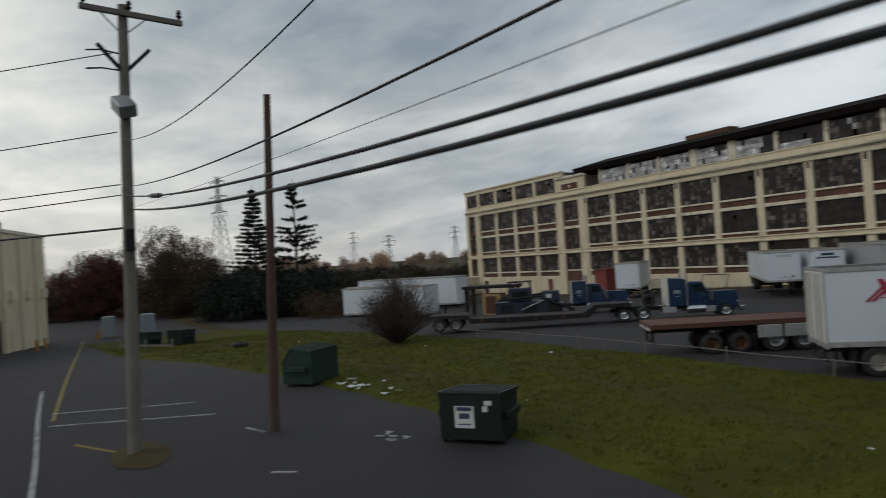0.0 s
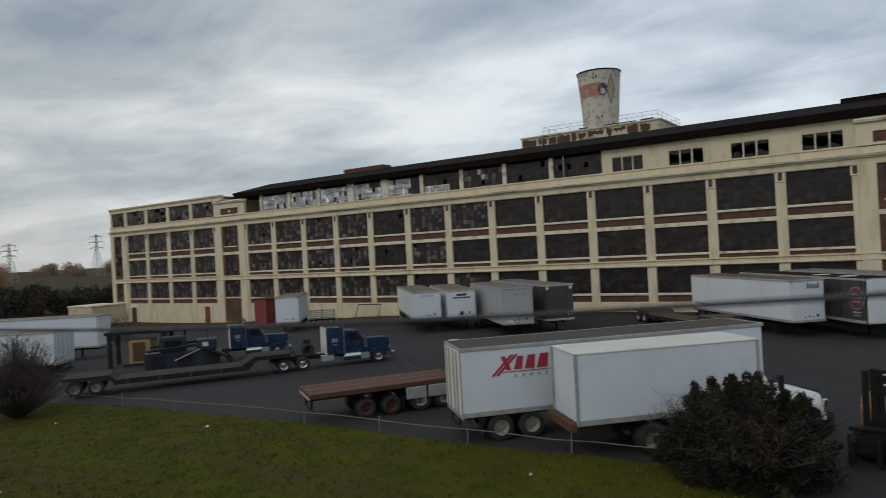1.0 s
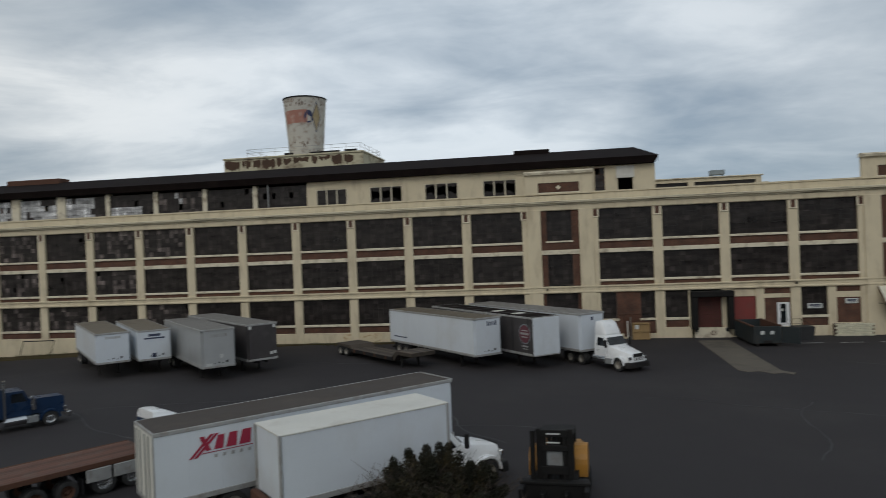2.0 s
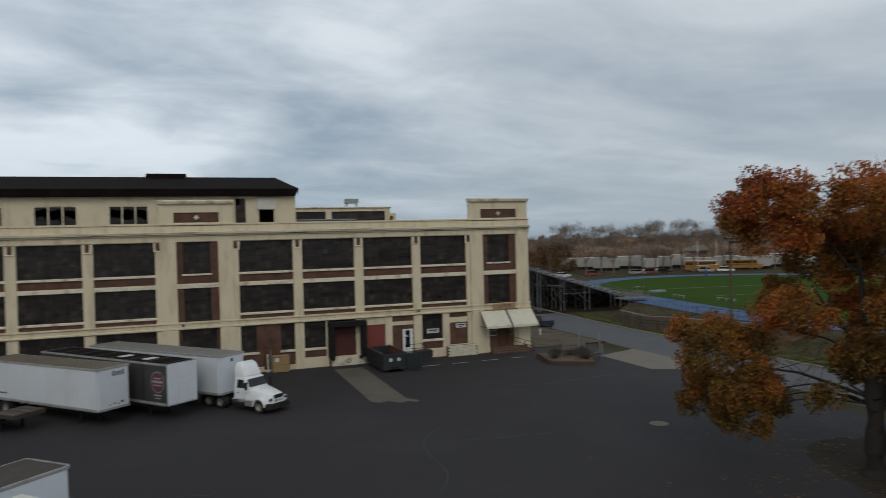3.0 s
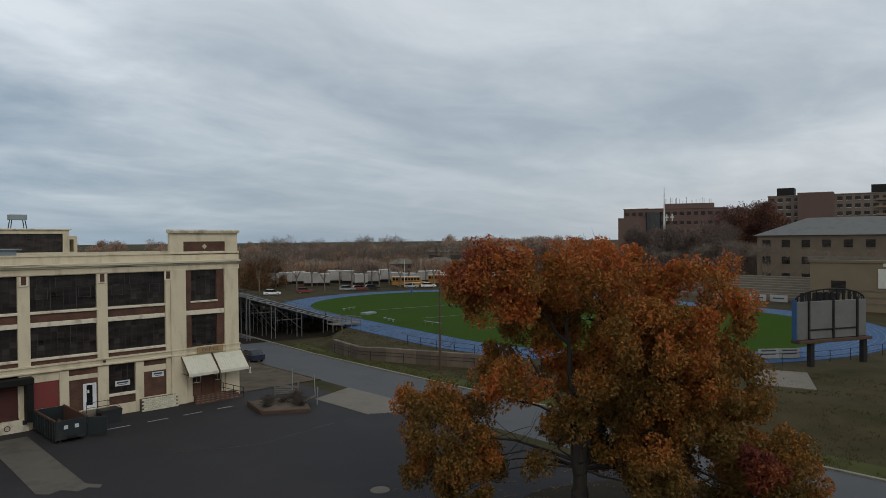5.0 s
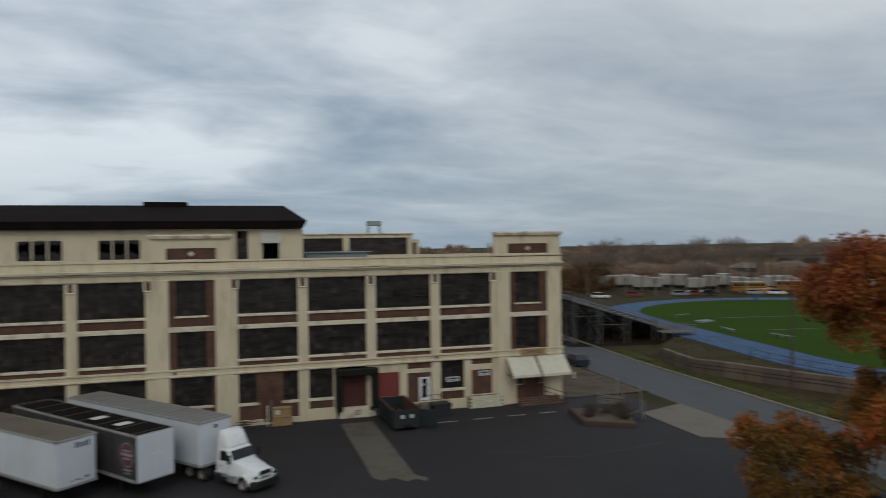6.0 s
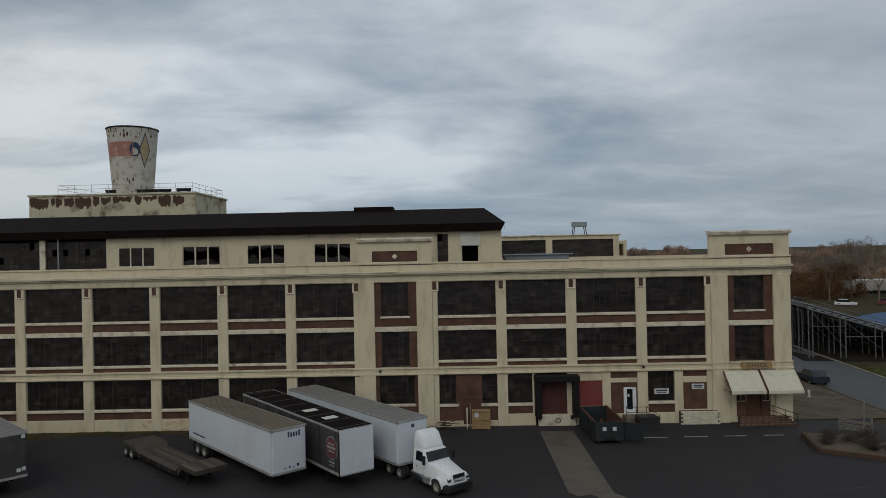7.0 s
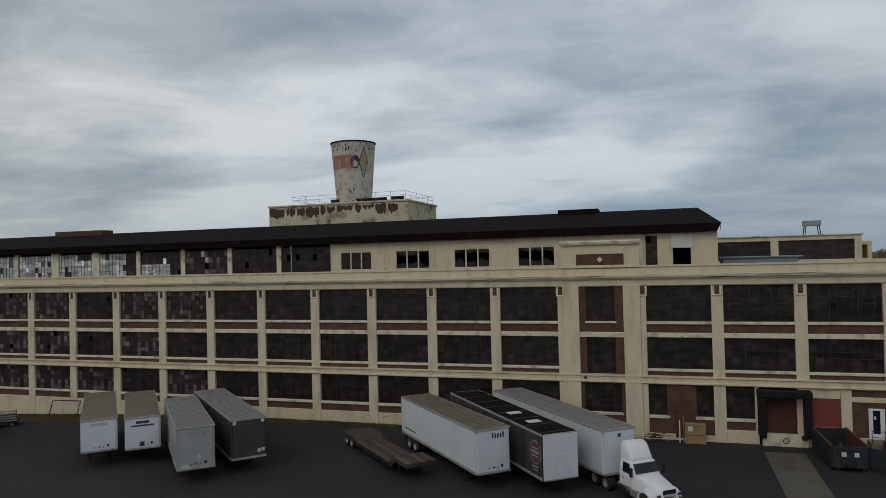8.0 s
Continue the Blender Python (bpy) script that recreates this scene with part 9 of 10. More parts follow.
def oval(r, n=26):
    """Outline of the track at a distance r from the axis of its straights."""
    pts = []
    for k in range(n + 1):
        a = math.pi * k / n
        pts.append(C0 + AX * (HALF + r * math.sin(a)) + PX * (r * math.cos(a)))
    for k in range(n + 1):
        a = math.pi + math.pi * k / n
        pts.append(C0 + AX * (-HALF + r * math.sin(a)) + PX * (r * math.cos(a)))
    return pts


def ring(r0, r1, z, thick=0.06):
    a, b = oval(r0), oval(r1)
    n = len(a)
    g = Geo()
    g.v = [(p.x, p.y, z) for p in a] + [(p.x, p.y, z) for p in b] + [(p.x, p.y, z - thick) for p in a] + [(p.x, p.y, z - thick) for p in b]
    for i in range(n):
        j = (i + 1) % n
        g.f += [(i, j, n + j, n + i), (n + i, n + j, 3 * n + j, 3 * n + i), (i, 2 * n + i, 2 * n + j, j)]
    return g


solid("running_track", ring(RAD, RAD + 7.2, ZF + 0.02), M_track, "bright blue rubber running track", "track", kind="structure")
g = Geo()
o = oval(RAD)
g.v = [(p.x, p.y, ZF + 0.03) for p in o] + [(C0.x, C0.y, ZF + 0.25)]
g.f = [(i, (i + 1) % len(o), len(o)) for i in range(len(o))]
solid("playing_field", g, M_turf, "green artificial turf playing field", "field", kind="structure", smooth=True)
for k in range(1, 8):
    solid("lane_line", ring(RAD + k * 0.9, RAD + k * 0.9 + 0.05, ZF + 0.026, 0.004), M_white, "thin white lane line of the track", "marking", kind="structure")
for k in (-2, 0, 2):
    c = C0 + AX * (k * 9.0)
    solid("yard_line", Geo().box(-24, 24, -0.06, 0.06, 0, 0.02), M_white, "white yard line on the turf", "marking", kind="structure", m=pose(c.x, c.y, ZF + 0.06 + 0.14, 0, 0, heading(PX.x, PX.y)))
# jumping mats and boards near the curve
for x, y, rz, m, lab in ((47.0, 40.0, 12, M_greyblue, "grey landing mat beside the track"),):
    solid("landing_mat", Geo().cbox(-1.5, 1.5, -0.8, 0.8, 0, 0.4, 0.06), m, lab, "mat", m=pose(x, y, ZF + 0.03, 0, 0, rz))
for x, y, rz in ((49.3, 49.6, 20), (42.6, 28.4, 76), (44.3, 19.0, 88)):
    be = thing("team_bench", "low pale aluminium bench beside the track", "bench", pose(x, y, ZF + 0.04, 0, 0, rz), "benches by the track")
    part("seat", Geo().cbox(-2.2, 2.2, -0.14, 0.14, 0.40, 0.45, 0.015), M_galv, be)
    for k in (-1.8, 0.0, 1.8):
        part("leg", Geo().cbox(k - 0.03, k + 0.03, -0.14, 0.14, 0, 0.41, 0.01), M_galv, be)
for s in (-1,):
    c = C0 + AX * 50 + PX * 3.6
    gp = thing("goal_post", "white football goal post with blue padded foot", "goal post", pose(c.x, c.y, ZF))
    part("pad", Geo().cyl((0, 0, 0), (0, 0, 2.0), 0.25, n=12), M_track, gp, "blue foam pad")
    part("neck", Geo().tube([(0, 0, 1.9), (0, -0.6, 3.0)], 0.09, 8), M_sheet, gp)
    part("crossbar", Geo().cyl((-2.9, -0.6, 3.05), (2.9, -0.6, 3.05), 0.08, n=8), M_sheet, gp)
    for k in (-2.85, 2.85):
        part("upright", Geo().cyl((k, -0.6, 3.05), (k, -0.6, 9.2), 0.06, n=8), M_sheet, gp)

rim = [(33.6, -38.6), (41.4, -34.8), (43.0, -39.8), (35.0, -43.4)]
solid("concrete_pad", Geo().add([(x, y, ZF - 0.4) for x, y in rim] + [(x, y, ZF + 0.03) for x, y in rim], [(0, 1, 5, 4), (1, 2, 6, 5), (2, 3, 7, 6), (3, 0, 4, 7), (4, 5, 6, 7)]), M_concrete, "pale concrete pad beside the scoreboard", "pavement", kind="structure")

# fence round the track
tf = thing("track_fence", "dark chain-link fence posts along the track", "fence", pose(0, 0, 0))
line = [p for p in oval(RAD + 8.6, 40)]
posts_ = [p for p in line if p.x < C0.x + 6 and p.y < 66 or p.y < -34]
for a, b in zip(posts_, posts_[1:]):
    if (a - b).length > 30:
        continue
    n = max(1, int((b - a).length / 2.6))
    for k in range(n):
        p = a.lerp(b, k / n)
        part("post", Geo().cyl((p.x, p.y, ZF - 0.2), (p.x, p.y, ZF + 1.3), 0.035, n=6), M_chassis, tf)
    for z in (0.7, 1.28):
        part("rail", Geo().cyl((a.x, a.y, ZF + z), (b.x, b.y, ZF + z), 0.02, n=5), M_chassis, tf)

# rough stone wall at the terrace's edge
rw = thing("retaining_wall", "long rough brown stone retaining wall beside the road", "wall", pose(0, 0, 0))
ys = np.arange(-12, 17, 2.0)
for a, b in zip(ys, ys[1:]):
    xa, xb = float(wall_line(a)) - 0.35, float(wall_line(b)) - 0.35
    n = math.hypot(xb - xa, b - a)
    part("wall_section", Geo().cbox(0, n + 0.03, -0.3, 0.3, -0.4, ZF + 0.18 + rng.uniform(-0.04, 0.04), 0.05), M_rubble, rw).matrix_local = pose(xa, a, 0, 0, 0, heading(xb - xa, b - a))

for z in (0.75, 1.15):
    part("rail_wire", Geo().tube([(float(wall_line(y)) - 0.72, y, z + 0.03 * math.sin(y * 0.7)) for y in np.arange(-12, 16, 1.0)], 0.022, 5), M_chassis, rw, "dark sagging wire")
for y in np.arange(-12, 16, 4.5):
    x = float(wall_line(y)) - 0.72
    part("wire_post", Geo().cyl((x, y, -0.1), (x, y, 1.3), 0.03, n=6), M_chassis, rw)

# grandstand: stepped seating on steel frames, its open south end towards the yard
gs = thing("grandstand", "grey steel grandstand on many thin props, seen from behind", "grandstand", pose(0, 0, 0))
EAST, NORTH = Vector((math.cos(radians(10)), -math.sin(radians(10)))), Vector((math.sin(radians(10)), math.cos(radians(10))))
CORNER, DEPTH, LONG = Vector((35.2, 31.6)), 16.6, 58.0
rows = 16
rise = lambda s: 1.75 + 5.2 * s / DEPTH
stand_m = lambda p, z: pose(p.x, p.y, z, 0, 0, heading(NORTH.x, NORTH.y))
for k in range(rows):
    s = DEPTH * (k + 0.5) / rows
    m = stand_m(CORNER - EAST * s, rise(s))
    part("seat_plank", Geo().cbox(0, LONG, -0.17, 0.17, 0.38, 0.44, 0.01), M_standsteel, gs).matrix_local = m
    part("tread", Geo().cbox(0, LONG, -0.50, 0.50, -0.05, 0.0, 0.01), M_standsteel, gs).matrix_local = m
    part("riser", Geo().cbox(0, LONG, 0.48, 0.50, 0.0, 0.30, 0.004), M_standsteel, gs).matrix_local = m
nb = 14
for i in range(nb):
    p = CORNER + NORTH * (LONG * i / (nb - 1))
    q0 = p - EAST * DEPTH
    part("raker_beam", Geo().tube([(p.x, p.y, rise(0) - 0.25), (q0.x, q0.y, rise(DEPTH) - 0.25)], 0.13, 6), M_standsteel, gs)
    for f in (0.22, 0.45, 0.50, 0.72, 0.76, 0.97, 1.0):
        c = p.lerp(q0, f)
        part("prop", Geo().cyl((c.x, c.y, terrain(c.x, c.y) - 0.1), (c.x, c.y, rise(DEPTH * f) - 0.2), 0.085, n=6), M_standsteel, gs)
    for f0, f1 in ((0.45, 0.72), (0.72, 0.97)):
        a, b = p.lerp(q0, f0), p.lerp(q0, f1)
        part("cross_brace", Geo().tube([(a.x, a.y, 1.2), (b.x, b.y, rise(DEPTH * f1) - 0.6)], 0.045, 4), M_standsteel, gs)
        part("girt", Geo().tube([(a.x, a.y, rise(DEPTH * f0) - 1.2), (b.x, b.y, rise(DEPTH * f0) - 1.2)], 0.05, 4), M_standsteel, gs)
for f in (0.0, 1.0):
    for z in (0.55, 1.05):
        a, b = CORNER - EAST * DEPTH * f, CORNER - EAST * DEPTH * f + NORTH * LONG
        part("rail", Geo().cyl((a.x, a.y, rise(DEPTH * f) + z), (b.x, b.y, rise(DEPTH * f) + z), 0.03, n=5), M_standsteel, gs)
    for i in range(30):
        c = CORNER - EAST * DEPTH * f + NORTH * (LONG * i / 29)
        part("rail_post", Geo().cyl((c.x, c.y, rise(DEPTH * f) - 0.1), (c.x, c.y, rise(DEPTH * f) + 1.05), 0.025, n=5), M_standsteel, gs)
e0, e1 = CORNER, CORNER - EAST * DEPTH
for z in (0.6, 1.1):
    part("rail", Geo().cyl((e0.x, e0.y, rise(0) + z), (e1.x, e1.y, rise(DEPTH) + z), 0.03, n=5), M_standsteel, gs)
for i in range(9):
    c = e0.lerp(e1, i / 8)
    part("rail_post", Geo().cyl((c.x, c.y, rise(DEPTH * i / 8) - 0.1), (c.x, c.y, rise(DEPTH * i / 8) + 1.1), 0.025, n=5), M_standsteel, gs)
# soil sheet coloured near-black: the stand's shade is in its colour
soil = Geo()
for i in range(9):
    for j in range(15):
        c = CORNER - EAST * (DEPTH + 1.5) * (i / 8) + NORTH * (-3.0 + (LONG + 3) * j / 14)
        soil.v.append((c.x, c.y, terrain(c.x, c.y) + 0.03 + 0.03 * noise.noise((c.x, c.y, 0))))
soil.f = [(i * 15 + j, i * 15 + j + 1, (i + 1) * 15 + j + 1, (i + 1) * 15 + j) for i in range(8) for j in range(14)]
solid("bare_soil", soil, mat("shade_darkened_soil", (0.022, 0.017, 0.012), 0.97, var=0.35, scale=0.6, fine=8, bump=0.5, dist=0.05, spec=0.1), "bare soil coloured near-black for the shade under the grandstand", "earth", kind="structure", smooth=True)
# dark brush added among the props to deepen the shade below the seats
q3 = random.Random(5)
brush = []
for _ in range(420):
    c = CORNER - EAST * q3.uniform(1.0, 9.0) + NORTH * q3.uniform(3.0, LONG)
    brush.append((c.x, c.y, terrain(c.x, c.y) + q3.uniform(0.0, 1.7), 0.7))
solid("brush", leaves(brush, 46, 0.30, 79, -0.4, 0.2), leaf_mat("shade_dark_brush", (0.016, 0.013, 0.008), (0.026, 0.020, 0.012), (0.036, 0.026, 0.014), 0.3), "added dark brush standing in for the shade under the grandstand", "brush", kind="stuff")
ramp = thing("timber_landing", "weathered grey timber landing with rails beside the grandstand", "landing", pose(33.0, 28.2, terrain(33.0, 28.2), 0, 0, -10))
part("deck", Geo().cbox(-2.6, 2.6, -1.2, 1.2, 0.55, 0.68, 0.02), M_wood, ramp)
for x in (-2.5, -0.9, 0.8, 2.5):
    for y in (-1.1, 1.1):
        part("post", Geo().cbox(x - 0.06, x + 0.06, y - 0.06, y + 0.06, -0.6, 1.7, 0.01), M_wood, ramp)
for y in (-1.1, 1.1):
    for z in (1.05, 1.35, 1.65):
        part("rail", Geo().cbox(-2.6, 2.6, y - 0.03, y + 0.03, z, z + 0.1, 0.01), M_wood, ramp)

# scoreboard seen from behind
M_scoreback = mat("grey_scoreboard_sheet", (0.125, 0.125, 0.118), 0.7, var=0.15, scale=0.8, fine=8, dirt=(0.075, 0.062, 0.05), dirt_amt=0.5, dirt_scale=0.5)
sb = thing("scoreboard", "grey scoreboard on steel posts, seen from behind", "scoreboard", pose(49.8, -39.85, ZF - 0.3, 0, 0, -24))
for x in (-2.8, 4.9):
    part("post", Geo().cbox(x - 0.28, x + 0.28, -0.28, 0.28, -0.3, 3.2, 0.03), M_chassis, sb)
    part("footing", Geo().cbox(x - 0.6, x + 0.6, -0.6, 0.6, -0.3, 0.25, 0.05), M_concrete, sb)
part("panel", Geo().cbox(-5.0, 5.0, -0.3, 0.3, 3.25, 7.35, 0.05), M_scoreback, sb, "grey sheet back panel")
part("base_beam", Geo().cbox(-5.0, 5.6, -0.6, 0.6, 2.85, 3.2, 0.04), M_bare, sb)
for x in (-3.4, 0.1, 3.6):
    part("back_rib", Geo().cbox(x - 0.12, x + 0.12, -0.45, -0.3, 3.2, 7.7, 0.02), M_chassis, sb)
part("back_rib", Geo().cbox(-3.4, 3.6, -0.42, -0.3, 4.2, 4.35, 0.02), M_chassis, sb)
part("side_trim", Geo().cbox(-5.12, -5.0, -0.32, 0.32, 3.2, 7.6, 0.02), M_track, sb, "blue side trim")
g = Geo()
arch = [(5.0 * math.cos(a), 7.4 + 1.2 * math.sin(a)) for a in np.linspace(math.pi, 0, 17)]
g.tube([(x, 0, z) for x, z in arch], 0.09, 5)
for x, z in arch[1:-1]:
    g.tube([(x, 0, 7.3), (x, 0, z)], 0.06, 4)
for (x0_, z0_), (x1_, z1_) in zip(arch[1:-2:2], arch[2:-1:2]):
    g.tube([(x0_, 0, 7.35), (x1_, 0, z1_)], 0.05, 4)
part("arch_frame", g, M_black, sb, "black steel arch")
for k in range(10):
    part("letter_back", Geo().cbox(-4.2 + k * 0.85, -3.75 + k * 0.85, -0.06, 0.06, 7.36, 8.3, 0.03), M_black, sb)
# advertising boards along the track's near and far side
for k in range(2):
    p = Vector((48.9, -33.6)) + Vector((0.78, -0.63)) * (2.55 * k)
    b = solid("advertising_board", Geo().cbox(-1.24, 1.24, -0.04, 0.04, 0, 1.15, 0.02), M_oldwhite, "white advertising board with unreadable bars", "board", group="advertising boards", m=pose(p.x, p.y, ZF, 0, 0, -39))
    for z in (0.45, 0.85):
        part("bar", Geo().box(-0.9, 0.85, -0.05, -0.04, z, z + 0.14), M_bar, b)
for k in range(4):
    p = Vector((121.0, 6.0)) + Vector((0.1, -1.0)) * (4.3 * k)
    b = solid("advertising_board", Geo().cbox(-1.9, 1.9, -0.04, 0.04, 0, 1.5, 0.02), M_oldwhite, "white advertising board with unreadable bars", "board", group="advertising boards", m=pose(p.x, p.y, ZF, 0, 0, -96))
    part("bar", Geo().box(-1.3, 1.2, -0.05, -0.04, 0.6, 0.9), M_track, b)
# concrete seating bank on the far side
bank = thing("concrete_terrace", "pale stepped concrete seating on the far side", "terrace", pose(0, 0, 0))
for k in range(9):
    part("terrace_step", Geo().cbox(0, 46, 0, 1.2, ZF - 0.2, ZF + 0.8 + 0.5 * k, 0.02), M_concrete, bank).matrix_local = pose(127 + 1.15 * k, 26, 0, 0, 0, -92)


def block(label, at, rz, w, d, h, wall_m, storeys, cols, roof="flat", roof_m=None, win_h=0.45, name="building", trim=None, win_w=0.62):
    """A far building: walls, storeys of windows with sills, and a roof."""
    ob = thing(name, label, "building", pose(*at, 0, 0, rz), "distant buildings")
    part("wall", Geo().cbox(-w / 2, w / 2, 0, d, -6, h, 0.05), wall_m, ob)
    fh = h / storeys
    wg = Geo()
    for i in range(storeys):
        for k in range(cols):
            x = -w / 2 + w * (k + 0.5) / cols
            ww = w / cols * win_w / 2
            z = fh * (i + 0.5)
            win = part("window", Geo().box(x - ww, x + ww, -0.06, 0.02, z - fh * win_h / 2, z + fh * win_h / 2), M_pane, ob)
            part("window_sill", Geo().box(x - ww - 0.1, x + ww + 0.1, -0.14, -0.06, z - fh * win_h / 2 - 0.15, z - fh * win_h / 2), trim or wall_m, win)
    if roof == "hip":
        o_ = 0.8
        part("roof", Geo().add([(-w / 2 - o_, -o_, h), (w / 2 + o_, -o_, h), (w / 2 + o_, d + o_, h), (-w / 2 - o_, d + o_, h), (-w / 2 + d * 0.45, d / 2, h + d * 0.22), (w / 2 - d * 0.45, d / 2, h + d * 0.22)], [(0, 1, 5, 4), (1, 2, 5), (2, 3, 4, 5), (3, 0, 4), (3, 2, 1, 0)]), roof_m or M_troofgrey, ob)
    else:
        part("roof", Geo().cbox(-w / 2 - 0.2, w / 2 + 0.2, -0.2, d + 0.2, h, h + 0.5, 0.05), roof_m or wall_m, ob)
    return ob


# far brick and concrete greyed and lightened, haze included in the colour
M_fbrick = mat("hazy_far_brick", (0.125, 0.078, 0.064), 0.9, var=0.15, scale=0.2, fine=2)
M_fbrown = mat("hazy_far_brown_concrete", (0.165, 0.130, 0.108), 0.9, var=0.15, scale=0.2, fine=2)
M_ftan = mat("tan_brick_wall", (0.195, 0.148, 0.095), 0.9, var=0.14, scale=0.4, fine=6)
M_fstone = mat("grey_stone_wall", (0.155, 0.122, 0.088), 0.9, var=0.2, scale=0.5, fine=5)
FX, FY = -34.8, -68.3


def far(bear, dist):
    x, y = polar(bear, dist, FX, FY)
    return x, y, terrain(x, y)


# hospital on the rise
x, y, z = far(28.3, 430)
hosp = block("broad red-brick hospital block on the hill", (x, y, z + 4.0), 28.3 - 90, 58, 30, 27, M_fbrick, 5, 15, name="hospital_building", win_h=0.38, trim=M_fbrown)
part("lower_wing", Geo().cbox(-32, -14, -4, 20, -6, 22, 0.05), M_fbrick, hosp)
part("glass_drum", Geo().cyl((-12, -2, 0), (-12, -2, 25), 4.5, n=20), M_screen, hosp, "dark glass stair drum")
part("roof_plant", Geo().cbox(-6, 22, 8, 24, 27, 30.5, 0.1), M_fbrick, hosp)
part("roof_plant", Geo().cbox(-22, -15, 8, 18, 22, 28, 0.1), M_fbrown, hosp)
g = Geo()
for k in range(16):
    xx = -5 + k * 1.7 + rng.uniform(-1, 1)
    g.cyl((xx, 12, 30.5), (xx, 12, 32.0 + rng.uniform(0, 2.5)), 0.12, n=4)
part("antenna", g, M_galv, hosp, kind="stuff")
for sx in (-4.5, -1.5):
    part("cross", Geo().box(sx - 0.3, sx + 0.3, -0.3, -0.1, 20, 24).box(sx - 1.0, sx + 1.0, -0.3, -0.1, 21.9, 22.6), M_decal, hosp, "pale wall cross")
# apartment tower
x, y, z = far(14.6, 400)
apt = block("long brown apartment block with balconies", (x, y, 36.4 - 22.5), 14.6 - 90, 100, 18, 22.5, M_fbrown, 6, 26, name="apartment_building", win_h=0.5, trim=M_sheet)
part("stair_tower", Geo().cbox(-36, -20, -3, 10, -6, 24, 0.1), M_fbrick, apt)
part("roof_plant", Geo().cbox(-46, -38, 2, 12, 22.5, 27, 0.1), M_chassis, apt)
part("roof_plant", Geo().cbox(-4, 4, 2, 12, 22.5, 27, 0.1), M_chassis, apt)
for i in range(6):
    for a, b in ((-2, 14), (24, 42)):
        part("balcony", Geo().cbox(a, b, -1.4, 0, i * 3.75 + 0.4, i * 3.75 + 1.4, 0.05), M_ftan, apt)
# stone school with hipped roof, and tan gymnasium
x, y, z = far(13.4, 205)
block("grey stone school hall with slate hipped roof", (x, y, 16.0 - 13.5), 13.4 - 100, 70, 22, 13.5, M_fstone, 3, 14, "hip", M_scoreback, name="school_building", win_w=0.42)
x, y, z = far(10.2, 150)
gym = block("low tan-brick gymnasium beside the track", (x, y, ZF), 10.2 - 98, 50, 26, 9.0, M_ftan, 1, 5, name="gymnasium_building", win_h=0.25, win_w=0.25)
part("upper_block", Geo().cbox(2, 26, 6, 24, 10.5, 15.5, 0.06), M_ftan, gym)
part("door", Geo().box(-24, -20, -0.1, 0.02, 0, 3.2), M_chassis, gym)
part("coping", Geo().cbox(-25.3, 25.3, -0.35, 0.0, 9.6, 10.2, 0.03), M_concrete, gym)
for z in (1.4, 2.6, 3.8):
    part("pale_band", Geo().box(-19.5, 25.0, -0.10, 0.01, z, z + 0.22), M_concrete, gym, "pale stone band")
doors = part("double_door", Geo().cbox(-13.4, -8.8, -0.22, 0.0, 4.4, 8.0, 0.04), M_sheet, gym, "white double panel")
part("door_stripe", Geo().box(-11.7, -10.5, -0.26, -0.222, 4.5, 7.9), M_track, doors)
part("sign", Geo().cbox(-12.6, -9.6, -0.2, 0.0, 8.4, 9.0, 0.03), M_sheet, gym)
# tall mast
x, y, z = far(29.1, 400)
mast = thing("antenna_mast", "thin pale antenna mast", "mast", pose(x, y, z))
part("shaft", Geo().tube([(0, 0, 0), (0, 0, 24), (0, 0, 42)], [0.7, 0.5, 0.12], 6), M_sheet, mast)

# parked vehicles and low sheds beyond the field
def car(label, at, rz, paint, group="parked cars", bus=False):
    ob = thing("school_bus" if bus else "car", label, "bus" if bus else "car", pose(*at, 0, 0, rz), group)
    if bus:
        part("body", Geo().prism([(-5.2, 0.6), (3.8, 0.6), (3.8, 1.6), (3.3, 3.0), (-5.2, 3.05)], -1.2, 1.2), paint, ob)
        part("hood", Geo().cbox(3.8, 5.0, -1.0, 1.0, 0.6, 1.6, 0.1), paint, ob)
        for s in (-1, 1):
            for k in range(9):
                part("window", Geo().box(-4.9 + k * 0.92, -4.15 + k * 0.92, min(s * 1.2, s * 1.215), max(s * 1.2, s * 1.215), 1.95, 2.7), M_screen, ob)
            part("stripe", Geo().box(-5.2, 3.8, min(s * 1.2, s * 1.22), max(s * 1.2, s * 1.22), 1.55, 1.65), M_chassis, ob)
        part("roof", Geo().cbox(-5.2, 3.3, -1.15, 1.15, 3.0, 3.15, 0.06), M_sheet, ob)
        axs, r = (-3.2, 4.0), 0.48
    else:
        part("body", Geo().prism([(-2.2, 0.35), (2.2, 0.35), (2.25, 0.75), (1.2, 0.92), (-2.2, 0.98)], -0.88, 0.88), paint, ob)
        part("cabin", Geo().prism([(-2.0, 0.95), (1.15, 0.92), (0.45, 1.45), (-1.5, 1.5)], -0.76, 0.76), M_screen, ob)
        part("roof", Geo().prism([(-1.5, 1.46), (0.42, 1.42), (0.3, 1.5), (-1.4, 1.54)], -0.74, 0.74), paint, ob)
        for s in (-1, 1):
            part("headlight", Geo().cbox(2.15, 2.27, s * 0.65 - 0.15, s * 0.65 + 0.15, 0.58, 0.74, 0.02), M_decal, ob)
        axs, r = (-1.35, 1.4), 0.33
    for x in axs:
        for s in (-1, 1):
            wheel(ob, x, s * (1.05 if bus else 0.8), r, s, r=r, w=0.22)
    return ob


